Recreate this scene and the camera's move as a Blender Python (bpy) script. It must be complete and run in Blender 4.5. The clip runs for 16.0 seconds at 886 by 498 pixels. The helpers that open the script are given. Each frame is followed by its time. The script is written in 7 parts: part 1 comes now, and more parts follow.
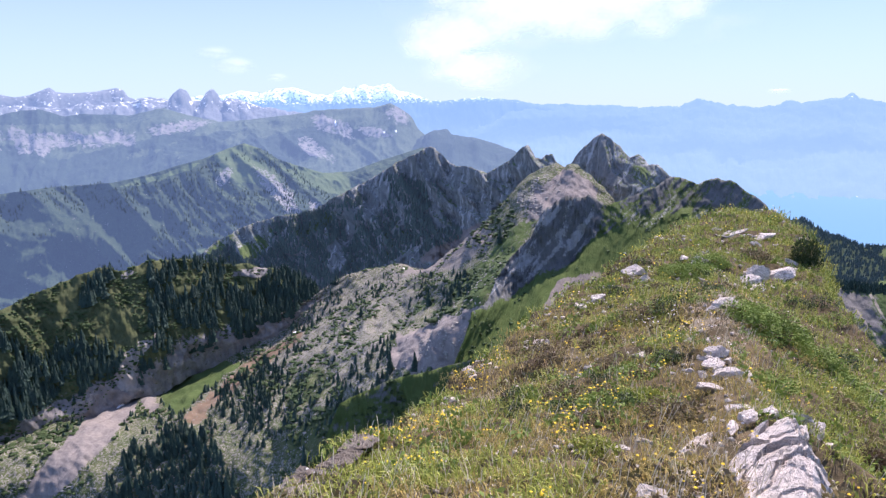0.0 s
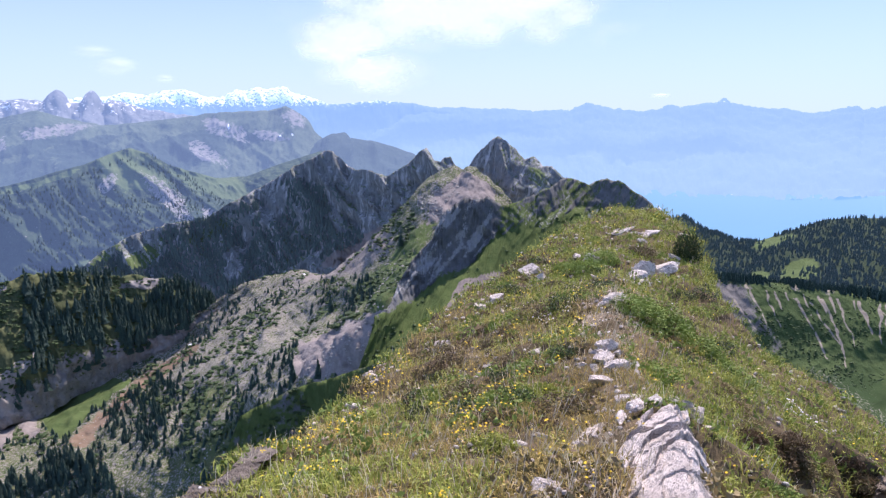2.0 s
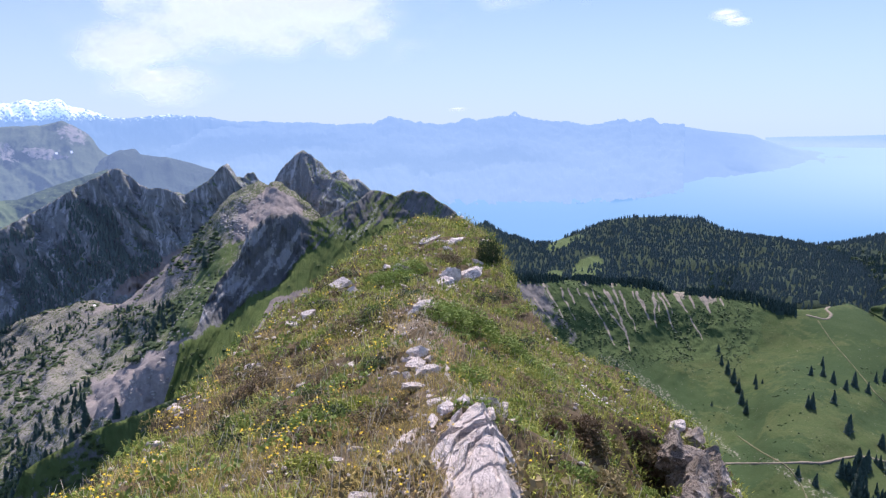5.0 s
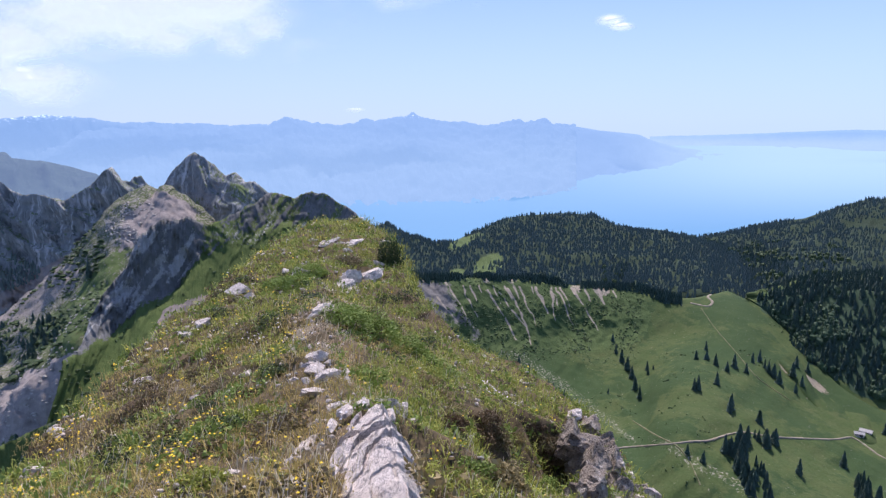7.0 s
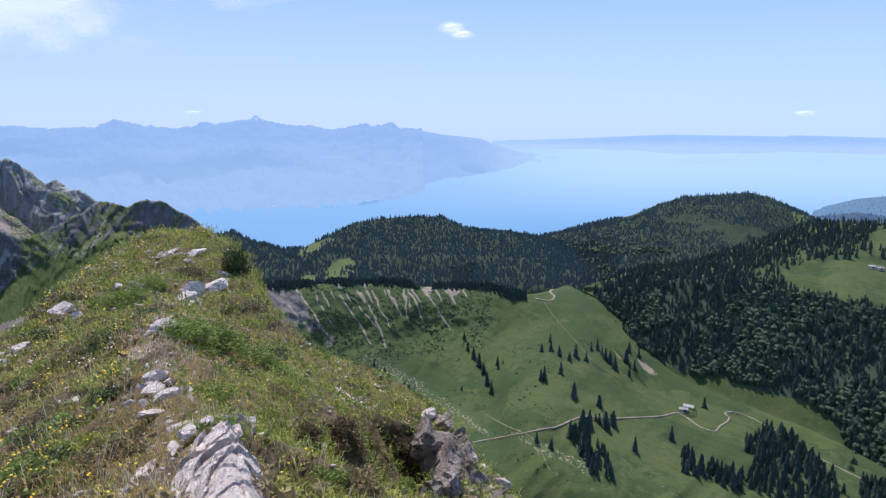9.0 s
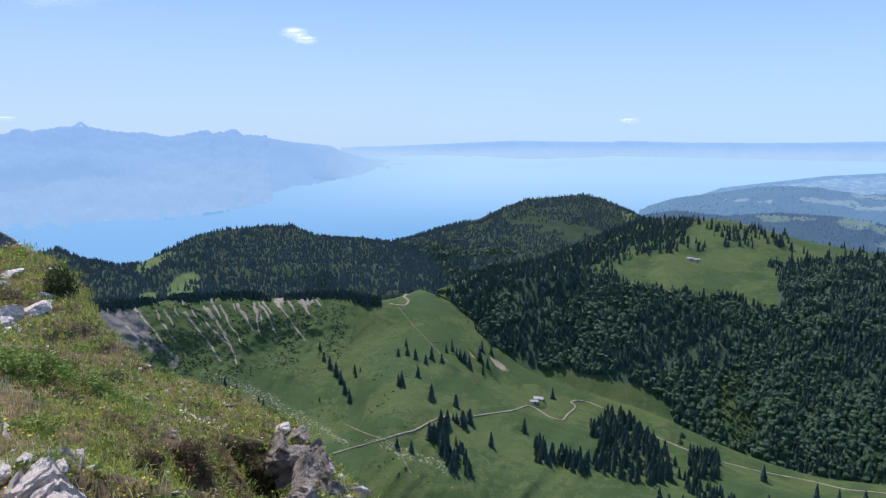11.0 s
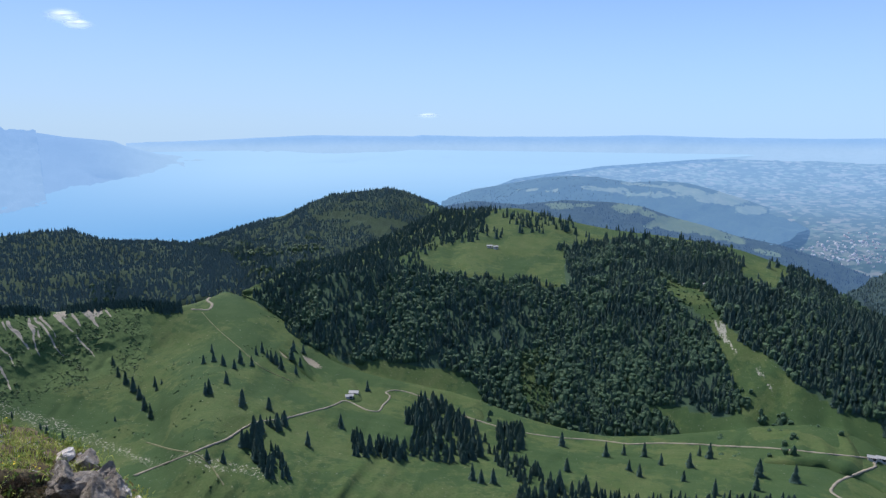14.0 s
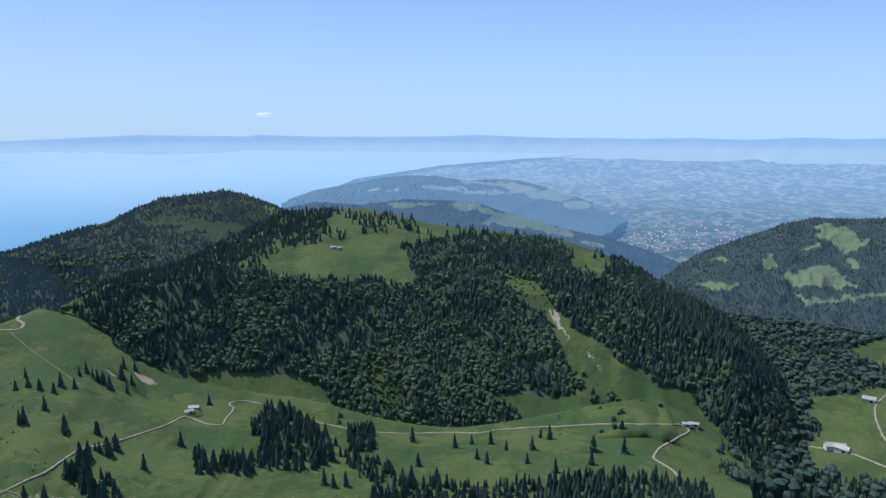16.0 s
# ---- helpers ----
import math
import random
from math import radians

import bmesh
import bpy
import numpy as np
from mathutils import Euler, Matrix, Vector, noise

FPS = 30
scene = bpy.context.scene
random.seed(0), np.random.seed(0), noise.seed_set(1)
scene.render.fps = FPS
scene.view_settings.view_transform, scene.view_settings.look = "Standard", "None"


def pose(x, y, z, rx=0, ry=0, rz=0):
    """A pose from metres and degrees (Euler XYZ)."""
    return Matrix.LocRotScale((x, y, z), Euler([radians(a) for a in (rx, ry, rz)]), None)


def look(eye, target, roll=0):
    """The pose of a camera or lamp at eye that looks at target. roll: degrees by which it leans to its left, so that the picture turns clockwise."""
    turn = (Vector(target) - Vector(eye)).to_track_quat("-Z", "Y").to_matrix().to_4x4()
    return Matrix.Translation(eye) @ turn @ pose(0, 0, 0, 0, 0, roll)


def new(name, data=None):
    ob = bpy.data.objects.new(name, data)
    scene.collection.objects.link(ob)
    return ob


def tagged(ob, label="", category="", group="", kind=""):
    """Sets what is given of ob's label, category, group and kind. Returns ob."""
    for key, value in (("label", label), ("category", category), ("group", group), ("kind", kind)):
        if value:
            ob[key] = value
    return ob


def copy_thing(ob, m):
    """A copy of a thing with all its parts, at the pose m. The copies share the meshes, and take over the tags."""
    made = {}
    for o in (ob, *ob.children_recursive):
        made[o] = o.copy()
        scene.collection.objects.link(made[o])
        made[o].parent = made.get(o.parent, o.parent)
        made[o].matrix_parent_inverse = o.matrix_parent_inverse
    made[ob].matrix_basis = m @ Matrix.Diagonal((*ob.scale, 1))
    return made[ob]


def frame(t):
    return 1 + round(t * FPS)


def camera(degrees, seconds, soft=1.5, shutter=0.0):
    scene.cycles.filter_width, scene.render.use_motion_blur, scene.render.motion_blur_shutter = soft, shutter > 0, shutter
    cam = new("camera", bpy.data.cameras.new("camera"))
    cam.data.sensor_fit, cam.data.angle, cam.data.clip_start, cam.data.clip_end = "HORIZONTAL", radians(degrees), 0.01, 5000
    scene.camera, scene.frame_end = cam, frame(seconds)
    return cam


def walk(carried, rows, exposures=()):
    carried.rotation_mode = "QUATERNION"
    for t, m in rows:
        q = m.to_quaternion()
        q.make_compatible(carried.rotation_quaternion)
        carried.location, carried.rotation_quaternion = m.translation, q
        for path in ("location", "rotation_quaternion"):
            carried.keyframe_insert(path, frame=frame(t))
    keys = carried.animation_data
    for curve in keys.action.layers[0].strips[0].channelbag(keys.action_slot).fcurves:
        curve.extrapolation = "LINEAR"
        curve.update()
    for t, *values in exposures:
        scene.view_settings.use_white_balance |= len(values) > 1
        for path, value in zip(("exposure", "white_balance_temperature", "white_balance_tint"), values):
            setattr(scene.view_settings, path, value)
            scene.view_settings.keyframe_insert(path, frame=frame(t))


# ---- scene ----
cam = camera(65.9, 16.0, soft=1.35)
EYE = 1.7
ROWS = [
    (0, 0, -0, -0, 78.09, 0.24, 0),
    (0.5, 0.015, 0.003, -0, 78.01, 0.12, -1.93),
    (1, 0.028, 0.006, -0.001, 77.93, 0.21, -3.64),
    (1.5, 0.044, 0.007, 0.001, 78.18, 0.34, -5.48),
    (2, 0.059, 0.006, 0.002, 78.33, 0.07, -8.37),
    (2.5, 0.071, 0.004, 0.002, 78.62, -0.02, -11.52),
    (3, 0.08, 0.003, 0.002, 78.82, -0.03, -14.36),
    (3.5, 0.087, 0, 0.004, 78.92, 0.04, -17.13),
    (4, 0.095, -0.007, 0.006, 79.06, 0.13, -19.78),
    (6.5, 0.151, -0.058, 0.018, 79.5, 0.45, -30.51),
    (7, 0.163, -0.07, 0.021, 79.37, 0.37, -32.77),
    (7.5, 0.165, -0.083, 0.024, 79.3, -0.02, -35.85),
    (8, 0.167, -0.098, 0.029, 79.25, -0.02, -38.88),
    (8.5, 0.176, -0.116, 0.035, 79.21, 0.06, -42.15),
    (9, 0.184, -0.133, 0.04, 79.66, 0.07, -45.33),
    (9.5, 0.194, -0.148, 0.041, 80.08, -0.04, -49.07),
    (10, 0.205, -0.16, 0.038, 80.23, 0, -52.18),
    (12.5, 0.272, -0.225, 0.006, 79.85, -0.07, -66.33),
    (13, 0.285, -0.238, -0.002, 79.78, -0.19, -69.12),
    (13.5, 0.298, -0.252, -0.011, 79.75, -0.01, -71.37),
    (14, 0.315, -0.271, -0.019, 79.71, 0.03, -74.03),
    (14.5, 0.337, -0.295, -0.027, 79.72, -0.1, -77.42),
    (15, 0.361, -0.321, -0.033, 79.66, -0.14, -80.76),
    (15.5, 0.386, -0.349, -0.039, 79.73, -0.03, -83.74),
    (16, 0.412, -0.378, -0.045, 79.73, -0.18, -87.23),
]
walk(cam, [(t, pose(x, y, z + EYE, rx, ry, rz)) for t, x, y, z, rx, ry, rz in ROWS],
     exposures=[(0.0, 0.84, 6450, 25), (4.0, 0.68, 6400, 24), (7.0, 0.56, 6350, 22), (10.0, 0.47, 6250, 16), (13.0, 0.40, 6150, 10), (16.0, 0.34, 6100, 10)])

# ---- light: clear June noon, sun ahead and high ----
SUN_AZ, SUN_EL = 36.0, 53.0
world = bpy.data.worlds.new("sky")
scene.world = world
world.use_nodes = True
wn = world.node_tree.nodes
sky = wn.new("ShaderNodeTexSky")
sky.sky_type = "NISHITA"
sky.sun_disc = False
sky.sun_elevation, sky.sun_rotation = radians(SUN_EL), radians(SUN_AZ)
sky.altitude, sky.air_density, sky.dust_density, sky.ozone_density = 1900, 1.0, 0.4, 3.0
wl = world.node_tree.links
coords = wn.new("ShaderNodeTexCoord")
split = wn.new("ShaderNodeSeparateXYZ")
wl.new(coords.outputs["Generated"], split.inputs[0])
low = wn.new("ShaderNodeMapRange")        # thick bright air towards the horizon
low.interpolation_type = "SMOOTHSTEP"
for key, value in (("From Min", -0.06), ("From Max", 0.30), ("To Min", 0.95), ("To Max", 0.32)):
    low.inputs[key].default_value = value
wl.new(split.outputs["Z"], low.inputs["Value"])
toward = wn.new("ShaderNodeVectorMath")   # brighter below the sun
toward.operation = "DOT_PRODUCT"
toward.inputs[1].default_value = (math.sin(radians(SUN_AZ - 25)), math.cos(radians(SUN_AZ - 25)), 0.0)
wl.new(coords.outputs["Generated"], toward.inputs[0])
warm = wn.new("ShaderNodeMapRange")
for key, value in (("From Min", 0.1), ("From Max", 1.0), ("To Min", 0.0), ("To Max", 1.0)):
    warm.inputs[key].default_value = value
wl.new(toward.outputs["Value"], warm.inputs["Value"])
air = wn.new("ShaderNodeMix")
air.data_type = "RGBA"
air.inputs[6].default_value, air.inputs[7].default_value = (5.9, 8.4, 11.4, 1), (6.2, 7.9, 9.6, 1)
wl.new(warm.outputs[0], air.inputs[0])
deep = wn.new("ShaderNodeMix")
deep.data_type, deep.blend_type = "RGBA", "MULTIPLY"
deep.inputs[0].default_value, deep.inputs[7].default_value = 1.0, (0.70, 1.05, 1.8, 1)
wl.new(sky.outputs[0], deep.inputs[6])
both = wn.new("ShaderNodeMix")
both.data_type = "RGBA"
wl.new(low.outputs[0], both.inputs[0])
wl.new(deep.outputs[2], both.inputs[6])
wl.new(air.outputs[2], both.inputs[7])
wn["Background"].inputs["Strength"].default_value = 0.066
wl.new(both.outputs[2], wn["Background"].inputs[0])
sun = new("sun", bpy.data.lights.new("sun", "SUN"))
sun.data.energy, sun.data.angle, sun.data.color = 3.9, radians(0.53), (1.0, 0.94, 0.85)
sa, se = radians(SUN_AZ), radians(SUN_EL)
sun.matrix_world = look((2000 * math.sin(sa) * math.cos(se), 2000 * math.cos(sa) * math.cos(se), 2000 * math.sin(se)), (0, 0, 0))


# ---- small tools ----
def at(az, el, r):
    """The place at compass angle az, r metres out, el degrees above the first eye's level."""
    a = np.radians(az)
    return np.stack([r * np.sin(a), r * np.cos(a), r * np.tan(np.radians(el)) + EYE], -1)


def bearing(p):
    az = np.degrees(np.arctan2(p[..., 0], p[..., 1]))
    el = np.degrees(np.arctan2(p[..., 2] - EYE, np.hypot(p[..., 0], p[..., 1])))
    return az, el


def hashed(i, j, k, seed):
    n = (i * 374761393 + j * 668265263 + k * 1274126177 + seed * 144269504) & 0xFFFFFFFF
    n = ((n ^ (n >> 13)) * 1274126177) & 0xFFFFFFFF
    n = ((n ^ (n >> 16)) * 668265263) & 0xFFFFFFFF
    return ((n ^ (n >> 15)) & 0xFFFF) / 32767.5 - 1.0


def noise3(p, seed=0):
    q = np.floor(p).astype(np.int64)
    w = p - q
    w = w * w * w * (w * (w * 6 - 15) + 10)
    out = 0.0
    for a in (0, 1):
        for b in (0, 1):
            for c in (0, 1):
                wt = (w[..., 0] if a else 1 - w[..., 0]) * (w[..., 1] if b else 1 - w[..., 1]) * (w[..., 2] if c else 1 - w[..., 2])
                out = out + wt * hashed(q[..., 0] + a, q[..., 1] + b, q[..., 2] + c, seed)
    return out


def fbm(p, octaves=5, seed=0, ridged=False, gain=0.5):
    out, amp, tot = 0.0, 1.0, 0.0
    for o in range(octaves):
        n = noise3(p * 2.03 ** o + 17.3 * o, seed + o)
        out = out + amp * ((1 - 2 * np.abs(n)) if ridged else n)
        tot += amp
        amp *= gain
    return out / tot


def smooth(a, b, x):
    t = np.clip((x - a) / (b - a), 0, 1)
    return t * t * (3 - 2 * t)


def inside(poly, az, el):
    """Which of the directions lie in a closed outline of (az, el) corners."""
    hit = np.zeros(np.shape(az), bool)
    for (x0, y0), (x1, y1) in zip(poly, poly[1:] + poly[:1]):
        cross = ((y0 > el) != (y1 > el)) & (az < (x1 - x0) * (el - y0) / ((y1 - y0) or 1e-9) + x0)
        hit ^= cross
    return hit


def raw_mesh(name, verts, faces, material=None, flat=False, sides=None):
    """A mesh from numpy arrays; faces is an (n, 3) or (n, 4) array, or a list of such arrays."""
    me = bpy.data.meshes.new(name)
    groups = faces if isinstance(faces, list) else [faces]
    groups = [g for g in groups if len(g)]
    loops = np.concatenate([g.ravel() for g in groups])
    totals = np.concatenate([np.full(len(g), g.shape[1]) for g in groups])
    me.vertices.add(len(verts))
    me.vertices.foreach_set("co", np.asarray(verts, np.float32).ravel())
    me.loops.add(len(loops))
    me.loops.foreach_set("vertex_index", loops.astype(np.int32))
    me.polygons.add(len(totals))
    me.polygons.foreach_set("loop_start", np.concatenate([[0], np.cumsum(totals)[:-1]]).astype(np.int32))
    me.polygons.foreach_set("use_smooth", np.full(len(totals), not flat))
    if sides is not None:
        me.polygons.foreach_set("material_index", sides.astype(np.int32))
    me.update(calc_edges=True)
    for m in (material if isinstance(material, (list, tuple)) else [material]):
        if m:
            me.materials.append(m)
    return me


def put_mask(me, name, values):
    a = me.attributes.new(name, "FLOAT", "POINT")
    a.data.foreach_set("value", np.asarray(values, np.float32).ravel())


def grid_faces(nu, nv):
    i = (np.arange(nu - 1)[:, None] * nv + np.arange(nv - 1)[None, :]).ravel()
    return np.stack([i, i + nv, i + nv + 1, i + 1], 1)


def rail_points(rail, n, by_az=True):
    r = np.array(rail, float)
    p = at(r[:, 0], r[:, 1], r[:, 2])
    s = r[:, 0] if by_az else np.concatenate([[0], np.cumsum(np.linalg.norm(np.diff(p, axis=0), axis=1))])
    q = np.linspace(s[0], s[-1], n)
    return np.stack([np.interp(q, s, p[:, k]) for k in range(3)], 1)


def jagged(rail, rise, step=0.16, seed=0):
    """A crest line broken into small teeth, rise in degrees."""
    r = np.array(rail, float)
    q = np.arange(r[0, 0], r[-1, 0], step)
    n = fbm(np.stack([q / (step * 4), 0 * q, 0 * q], -1), 4, seed, gain=0.7)
    return [(float(a), float(np.interp(a, r[:, 0], r[:, 1]) + rise * k), float(np.interp(a, r[:, 0], r[:, 2]))) for a, k in zip(q, n)] + [tuple(r[-1])]


def steeper(rail, crest, k):
    """A lower rail drawn back towards the crest's distance, so that the face stands steeper."""
    return [(a, e, r + k(a) * (float(np.interp(a, [p[0] for p in crest], [p[2] for p in crest])) - r)) for a, e, r in rail]


def loft(rails, nu, nv, back=0.0, skirt=0.0, relief=0.0, size=100.0, seed=0, stretch=2.5, crest=0.35, by_az=True, rough=0.0, bend=False, shear=0.0):
    """A slope stretched over rails from its crest to its foot, with gullies and ribs in it. Returns a grid of points (nu, nv, 3)."""
    rows = [rail_points(r, nu, by_az) for r in rails]
    w = [crest] + [1.0] * (len(rows) - 1)
    if back:
        b = rows[0].copy()
        out = b[:, :2] / np.linalg.norm(b[:, :2], axis=1)[:, None]
        b[:, :2] += out * back
        b[:, 2] -= back * 0.9
        rows, w = [b] + rows, [1.0] + w
    if skirt:
        b = rows[-1].copy()
        b[:, 2] -= skirt
        rows, w = rows + [b], w + [1.0]
    rows = np.array(rows)
    gap = np.linalg.norm(np.diff(rows, axis=0), axis=2).mean(1)
    v = np.concatenate([[0], np.cumsum(gap)])
    # every rail keeps a row of its own
    count = np.maximum(2, np.round(gap / gap.sum() * nv)).astype(int)
    vq = np.concatenate([np.linspace(v[i], v[i + 1], count[i], endpoint=False) for i in range(len(gap))] + [[v[-1]]])
    if bend and len(v) > 2:
        m = np.gradient(rows, v, axis=0)
        k = np.clip(np.searchsorted(v, vq, side="right") - 1, 0, len(v) - 2)
        h = (v[k + 1] - v[k])[:, None, None]
        t = ((vq - v[k]) / (v[k + 1] - v[k]))[:, None, None]
        g = (2 * t ** 3 - 3 * t ** 2 + 1) * rows[k] + (t ** 3 - 2 * t ** 2 + t) * h * m[k] + (-2 * t ** 3 + 3 * t ** 2) * rows[k + 1] + (t ** 3 - t ** 2) * h * m[k + 1]
    else:
        k = np.clip(np.searchsorted(v, vq, side="right") - 1, 0, len(v) - 2)
        t = ((vq - v[k]) / (v[k + 1] - v[k]))[:, None, None]
        g = rows[k] * (1 - t) + rows[k + 1] * t
    g = g.transpose(1, 0, 2)
    top = v[1] if back else v[0]
    wt = (crest + (1 - crest) * smooth(0, 0.10 * (v[-1] - v[0]), np.abs(vq - top)))[None, :]
    if relief:
        du, dv = np.gradient(g, axis=0), np.gradient(g, axis=1)
        nrm = np.cross(du, dv)
        nrm /= np.linalg.norm(nrm, axis=2)[..., None] + 1e-9
        if (nrm[..., 2]).mean() < 0:
            nrm = -nrm
        s = np.cumsum(np.linalg.norm(du, axis=2).mean(1))[:, None] + 0 * vq[None, :]
        q = np.stack([s / size, (vq[None, :] + 0 * s) / (size * stretch), 0 * s + seed * 3.1], -1)
        warp = fbm(np.concatenate([g[..., :2] / (size * 1.5), 0 * g[..., :1]], -1), 3, seed + 50)
        q[..., 0] += warp * 0.8 + shear * vq[None, :] / size * 0.35
        d = fbm(q, 6, seed, ridged=True, gain=0.58)
        d = d + rough * fbm(g / (size * 0.25), 5, seed + 9)
        g = g + nrm * (relief * wt * d)[..., None]
    return g


def sow(g, n, rng, keep=None):
    """n places strewn evenly over a grid of points, those that keep(az, el, p) allows."""
    a, b, c = g[:-1, :-1], g[1:, :-1], g[:-1, 1:]
    area = np.linalg.norm(np.cross(b - a, c - a), axis=2).ravel()
    pick = rng.choice(len(area), n, p=area / area.sum())
    i, j = np.unravel_index(pick, (g.shape[0] - 1, g.shape[1] - 1))
    u, v = rng.random((2, n, 1))
    p = g[i, j] * (1 - u) * (1 - v) + g[i + 1, j] * u * (1 - v) + g[i, j + 1] * (1 - u) * v + g[i + 1, j + 1] * u * v
    if keep is not None:
        az, el = bearing(p)
        p = p[keep(az, el, p)]
    return p


def scatter(name, tmpl, places, sizes, turns, material, squash=None):
    """Many copies of one small template (verts, faces), joined into one mesh."""
    tv, tf = tmpl
    n, m = len(places), len(tv)
    c, s = np.cos(turns)[:, None], np.sin(turns)[:, None]
    w = sizes[:, None] * (squash[:, None] if squash is not None else 1)
    x = (tv[None, :, 0] * c - tv[None, :, 1] * s) * w
    y = (tv[None, :, 0] * s + tv[None, :, 1] * c) * w
    z = tv[None, :, 2] * sizes[:, None]
    v = np.stack([x, y, z], -1) + places[:, None, :]
    f = (tf[None] + (np.arange(n) * m)[:, None, None]).reshape(-1, tf.shape[1])
    return raw_mesh(name, v.reshape(-1, 3), f, material)


def thing(name, me, label="", category="", group="", kind=""):
    ob = new(name, me)
    tagged(ob, label, category, group, kind)
    return ob


def part(name, me, parent, label=""):
    ob = new(name, me)
    ob.parent = parent
    if label:
        tagged(ob, label)
    return ob


# ---- materials ----
def node(nt, kind, **sets):
    nd = nt.nodes.new("ShaderNode" + kind)
    for k, v in sets.items():
        if k in ("operation", "blend_type", "data_type", "attribute_name", "noise_dimensions", "feature", "distance", "interpolation_type", "clamp"):
            setattr_safe(nd, k, v)
        else:
            nd.inputs[int(k[1:]) if k[0] == "i" and k[1:].isdigit() else k].default_value = v
    return nd


def setattr_safe(nd, k, v):
    if k == "operation":
        nd.operation = v
    elif k == "blend_type":
        nd.blend_type = v
    elif k == "data_type":
        nd.data_type = v
    elif k == "attribute_name":
        nd.attribute_name = v
    elif k == "feature":
        nd.feature = v
    elif k == "interpolation_type":
        nd.interpolation_type = v
    elif k == "noise_dimensions":
        nd.noise_dimensions = v


def rgba(c):
    return (c[0], c[1], c[2], 1.0)


def blank(name, rough=0.9, spec=0.25):
    m = bpy.data.materials.new(name)
    m.use_nodes = True
    b = m.node_tree.nodes["Principled BSDF"]
    b.inputs["Roughness"].default_value = rough
    b.inputs["Specular IOR Level"].default_value = spec
    return m, m.node_tree, b


def grains(nt, scale, detail=6.0, rough=0.6, lo=0.3, hi=0.7, stretch=None):
    """Noise over the world's metres, spread to 0..1."""
    geo = node(nt, "NewGeometry")
    src = geo.outputs["Position"]
    if stretch:
        mp = node(nt, "Mapping")
        mp.inputs["Scale"].default_value = stretch
        nt.links.new(src, mp.inputs["Vector"])
        src = mp.outputs[0]
    nz = node(nt, "TexNoise", Scale=scale, Detail=detail, Roughness=rough)
    nt.links.new(src, nz.inputs["Vector"])
    mr = node(nt, "MapRange")
    mr.inputs["From Min"].default_value, mr.inputs["From Max"].default_value = lo, hi
    nt.links.new(nz.outputs[0], mr.inputs["Value"])
    return mr.outputs[0]


def blend(nt, fac, a, b):
    mx = node(nt, "Mix", data_type="RGBA")
    for src, k in ((fac, 0), (a, 6), (b, 7)):
        if isinstance(src, (int, float)):
            mx.inputs[k].default_value = src
        elif isinstance(src, tuple):
            mx.inputs[k].default_value = rgba(src)
        else:
            nt.links.new(src, mx.inputs[k])
    return mx.outputs[2]


def calc(nt, op, a, b=0.0, c=0.0):
    md = node(nt, "Math", operation=op)
    for src, k in ((a, 0), (b, 1), (c, 2)):
        if isinstance(src, (int, float)):
            md.inputs[k].default_value = src
        else:
            nt.links.new(src, md.inputs[k])
    return md.outputs[0]


GLOW = 0.66          # strength of the air haze that far materials give off as emission


def brighter(c, k=1.2):
    return tuple(min(0.92, x * k) for x in c)


def ground_mat(name, base, layers=(), size=20.0, bump=0.5, far=None, rough=0.95, fall=None):
    """Earth, grass or rock: base is (colour, colour, patch size in m), each layer (mask, colour, colour, size,
    raggedness). far: air haze of a distant backdrop, put in as emission.
    """
    m, nt, b = blank(name, rough, 0.1)
    base = (brighter(base[0]), brighter(base[1]), base[2])
    layers = [(k, brighter(ca), brighter(cb), sz, rag) for k, ca, cb, sz, rag in layers]
    col = blend(nt, grains(nt, 1.0 / base[2]), base[0], base[1])
    col = blend(nt, calc(nt, "MULTIPLY", grains(nt, 7.3 / base[2], lo=0.45, hi=0.75), 0.45), col, tuple(x * 0.45 for x in base[0]))
    if fall:            # streaks of pale and dark stone down the fall line
        col = blend(nt, grains(nt, fall, detail=8, rough=0.7, lo=0.5, hi=0.62, stretch=(1, 1, 0.22)), col, tuple(x * 1.6 for x in base[0]))
        col = blend(nt, grains(nt, fall * 1.7, detail=8, rough=0.7, lo=0.54, hi=0.66, stretch=(1, 1, 0.3)), col, tuple(x * 0.45 for x in base[1]))
    for mask, ca, cb, sz, rag in layers:
        at_ = node(nt, "Attribute", attribute_name=mask)
        f = calc(nt, "ADD", at_.outputs["Fac"], calc(nt, "MULTIPLY", calc(nt, "SUBTRACT", grains(nt, 2.2 / sz, detail=8, rough=0.7), 0.5), rag))
        mr = node(nt, "MapRange")
        mr.inputs["From Min"].default_value, mr.inputs["From Max"].default_value = 0.4, 0.6
        nt.links.new(f, mr.inputs["Value"])
        lc = blend(nt, grains(nt, 1.0 / sz, detail=8, rough=0.7), ca, cb)
        col = blend(nt, mr.outputs[0], col, lc)
    nt.links.new(col, b.inputs["Base Color"])
    if bump:
        bp = node(nt, "Bump", Strength=bump, Distance=size * 0.12)
        nt.links.new(grains(nt, 1.0 / size, detail=10, rough=0.65, lo=0.2, hi=0.8), bp.inputs["Height"])
        nt.links.new(bp.outputs[0], b.inputs["Normal"])
    # the depth mask blends towards a second, paler haze colour
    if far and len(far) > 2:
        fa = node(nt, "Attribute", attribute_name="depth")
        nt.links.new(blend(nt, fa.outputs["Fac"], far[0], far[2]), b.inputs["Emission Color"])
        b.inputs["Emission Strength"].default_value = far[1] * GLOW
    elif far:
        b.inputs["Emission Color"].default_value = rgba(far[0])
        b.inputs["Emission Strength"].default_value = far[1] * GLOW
    return m


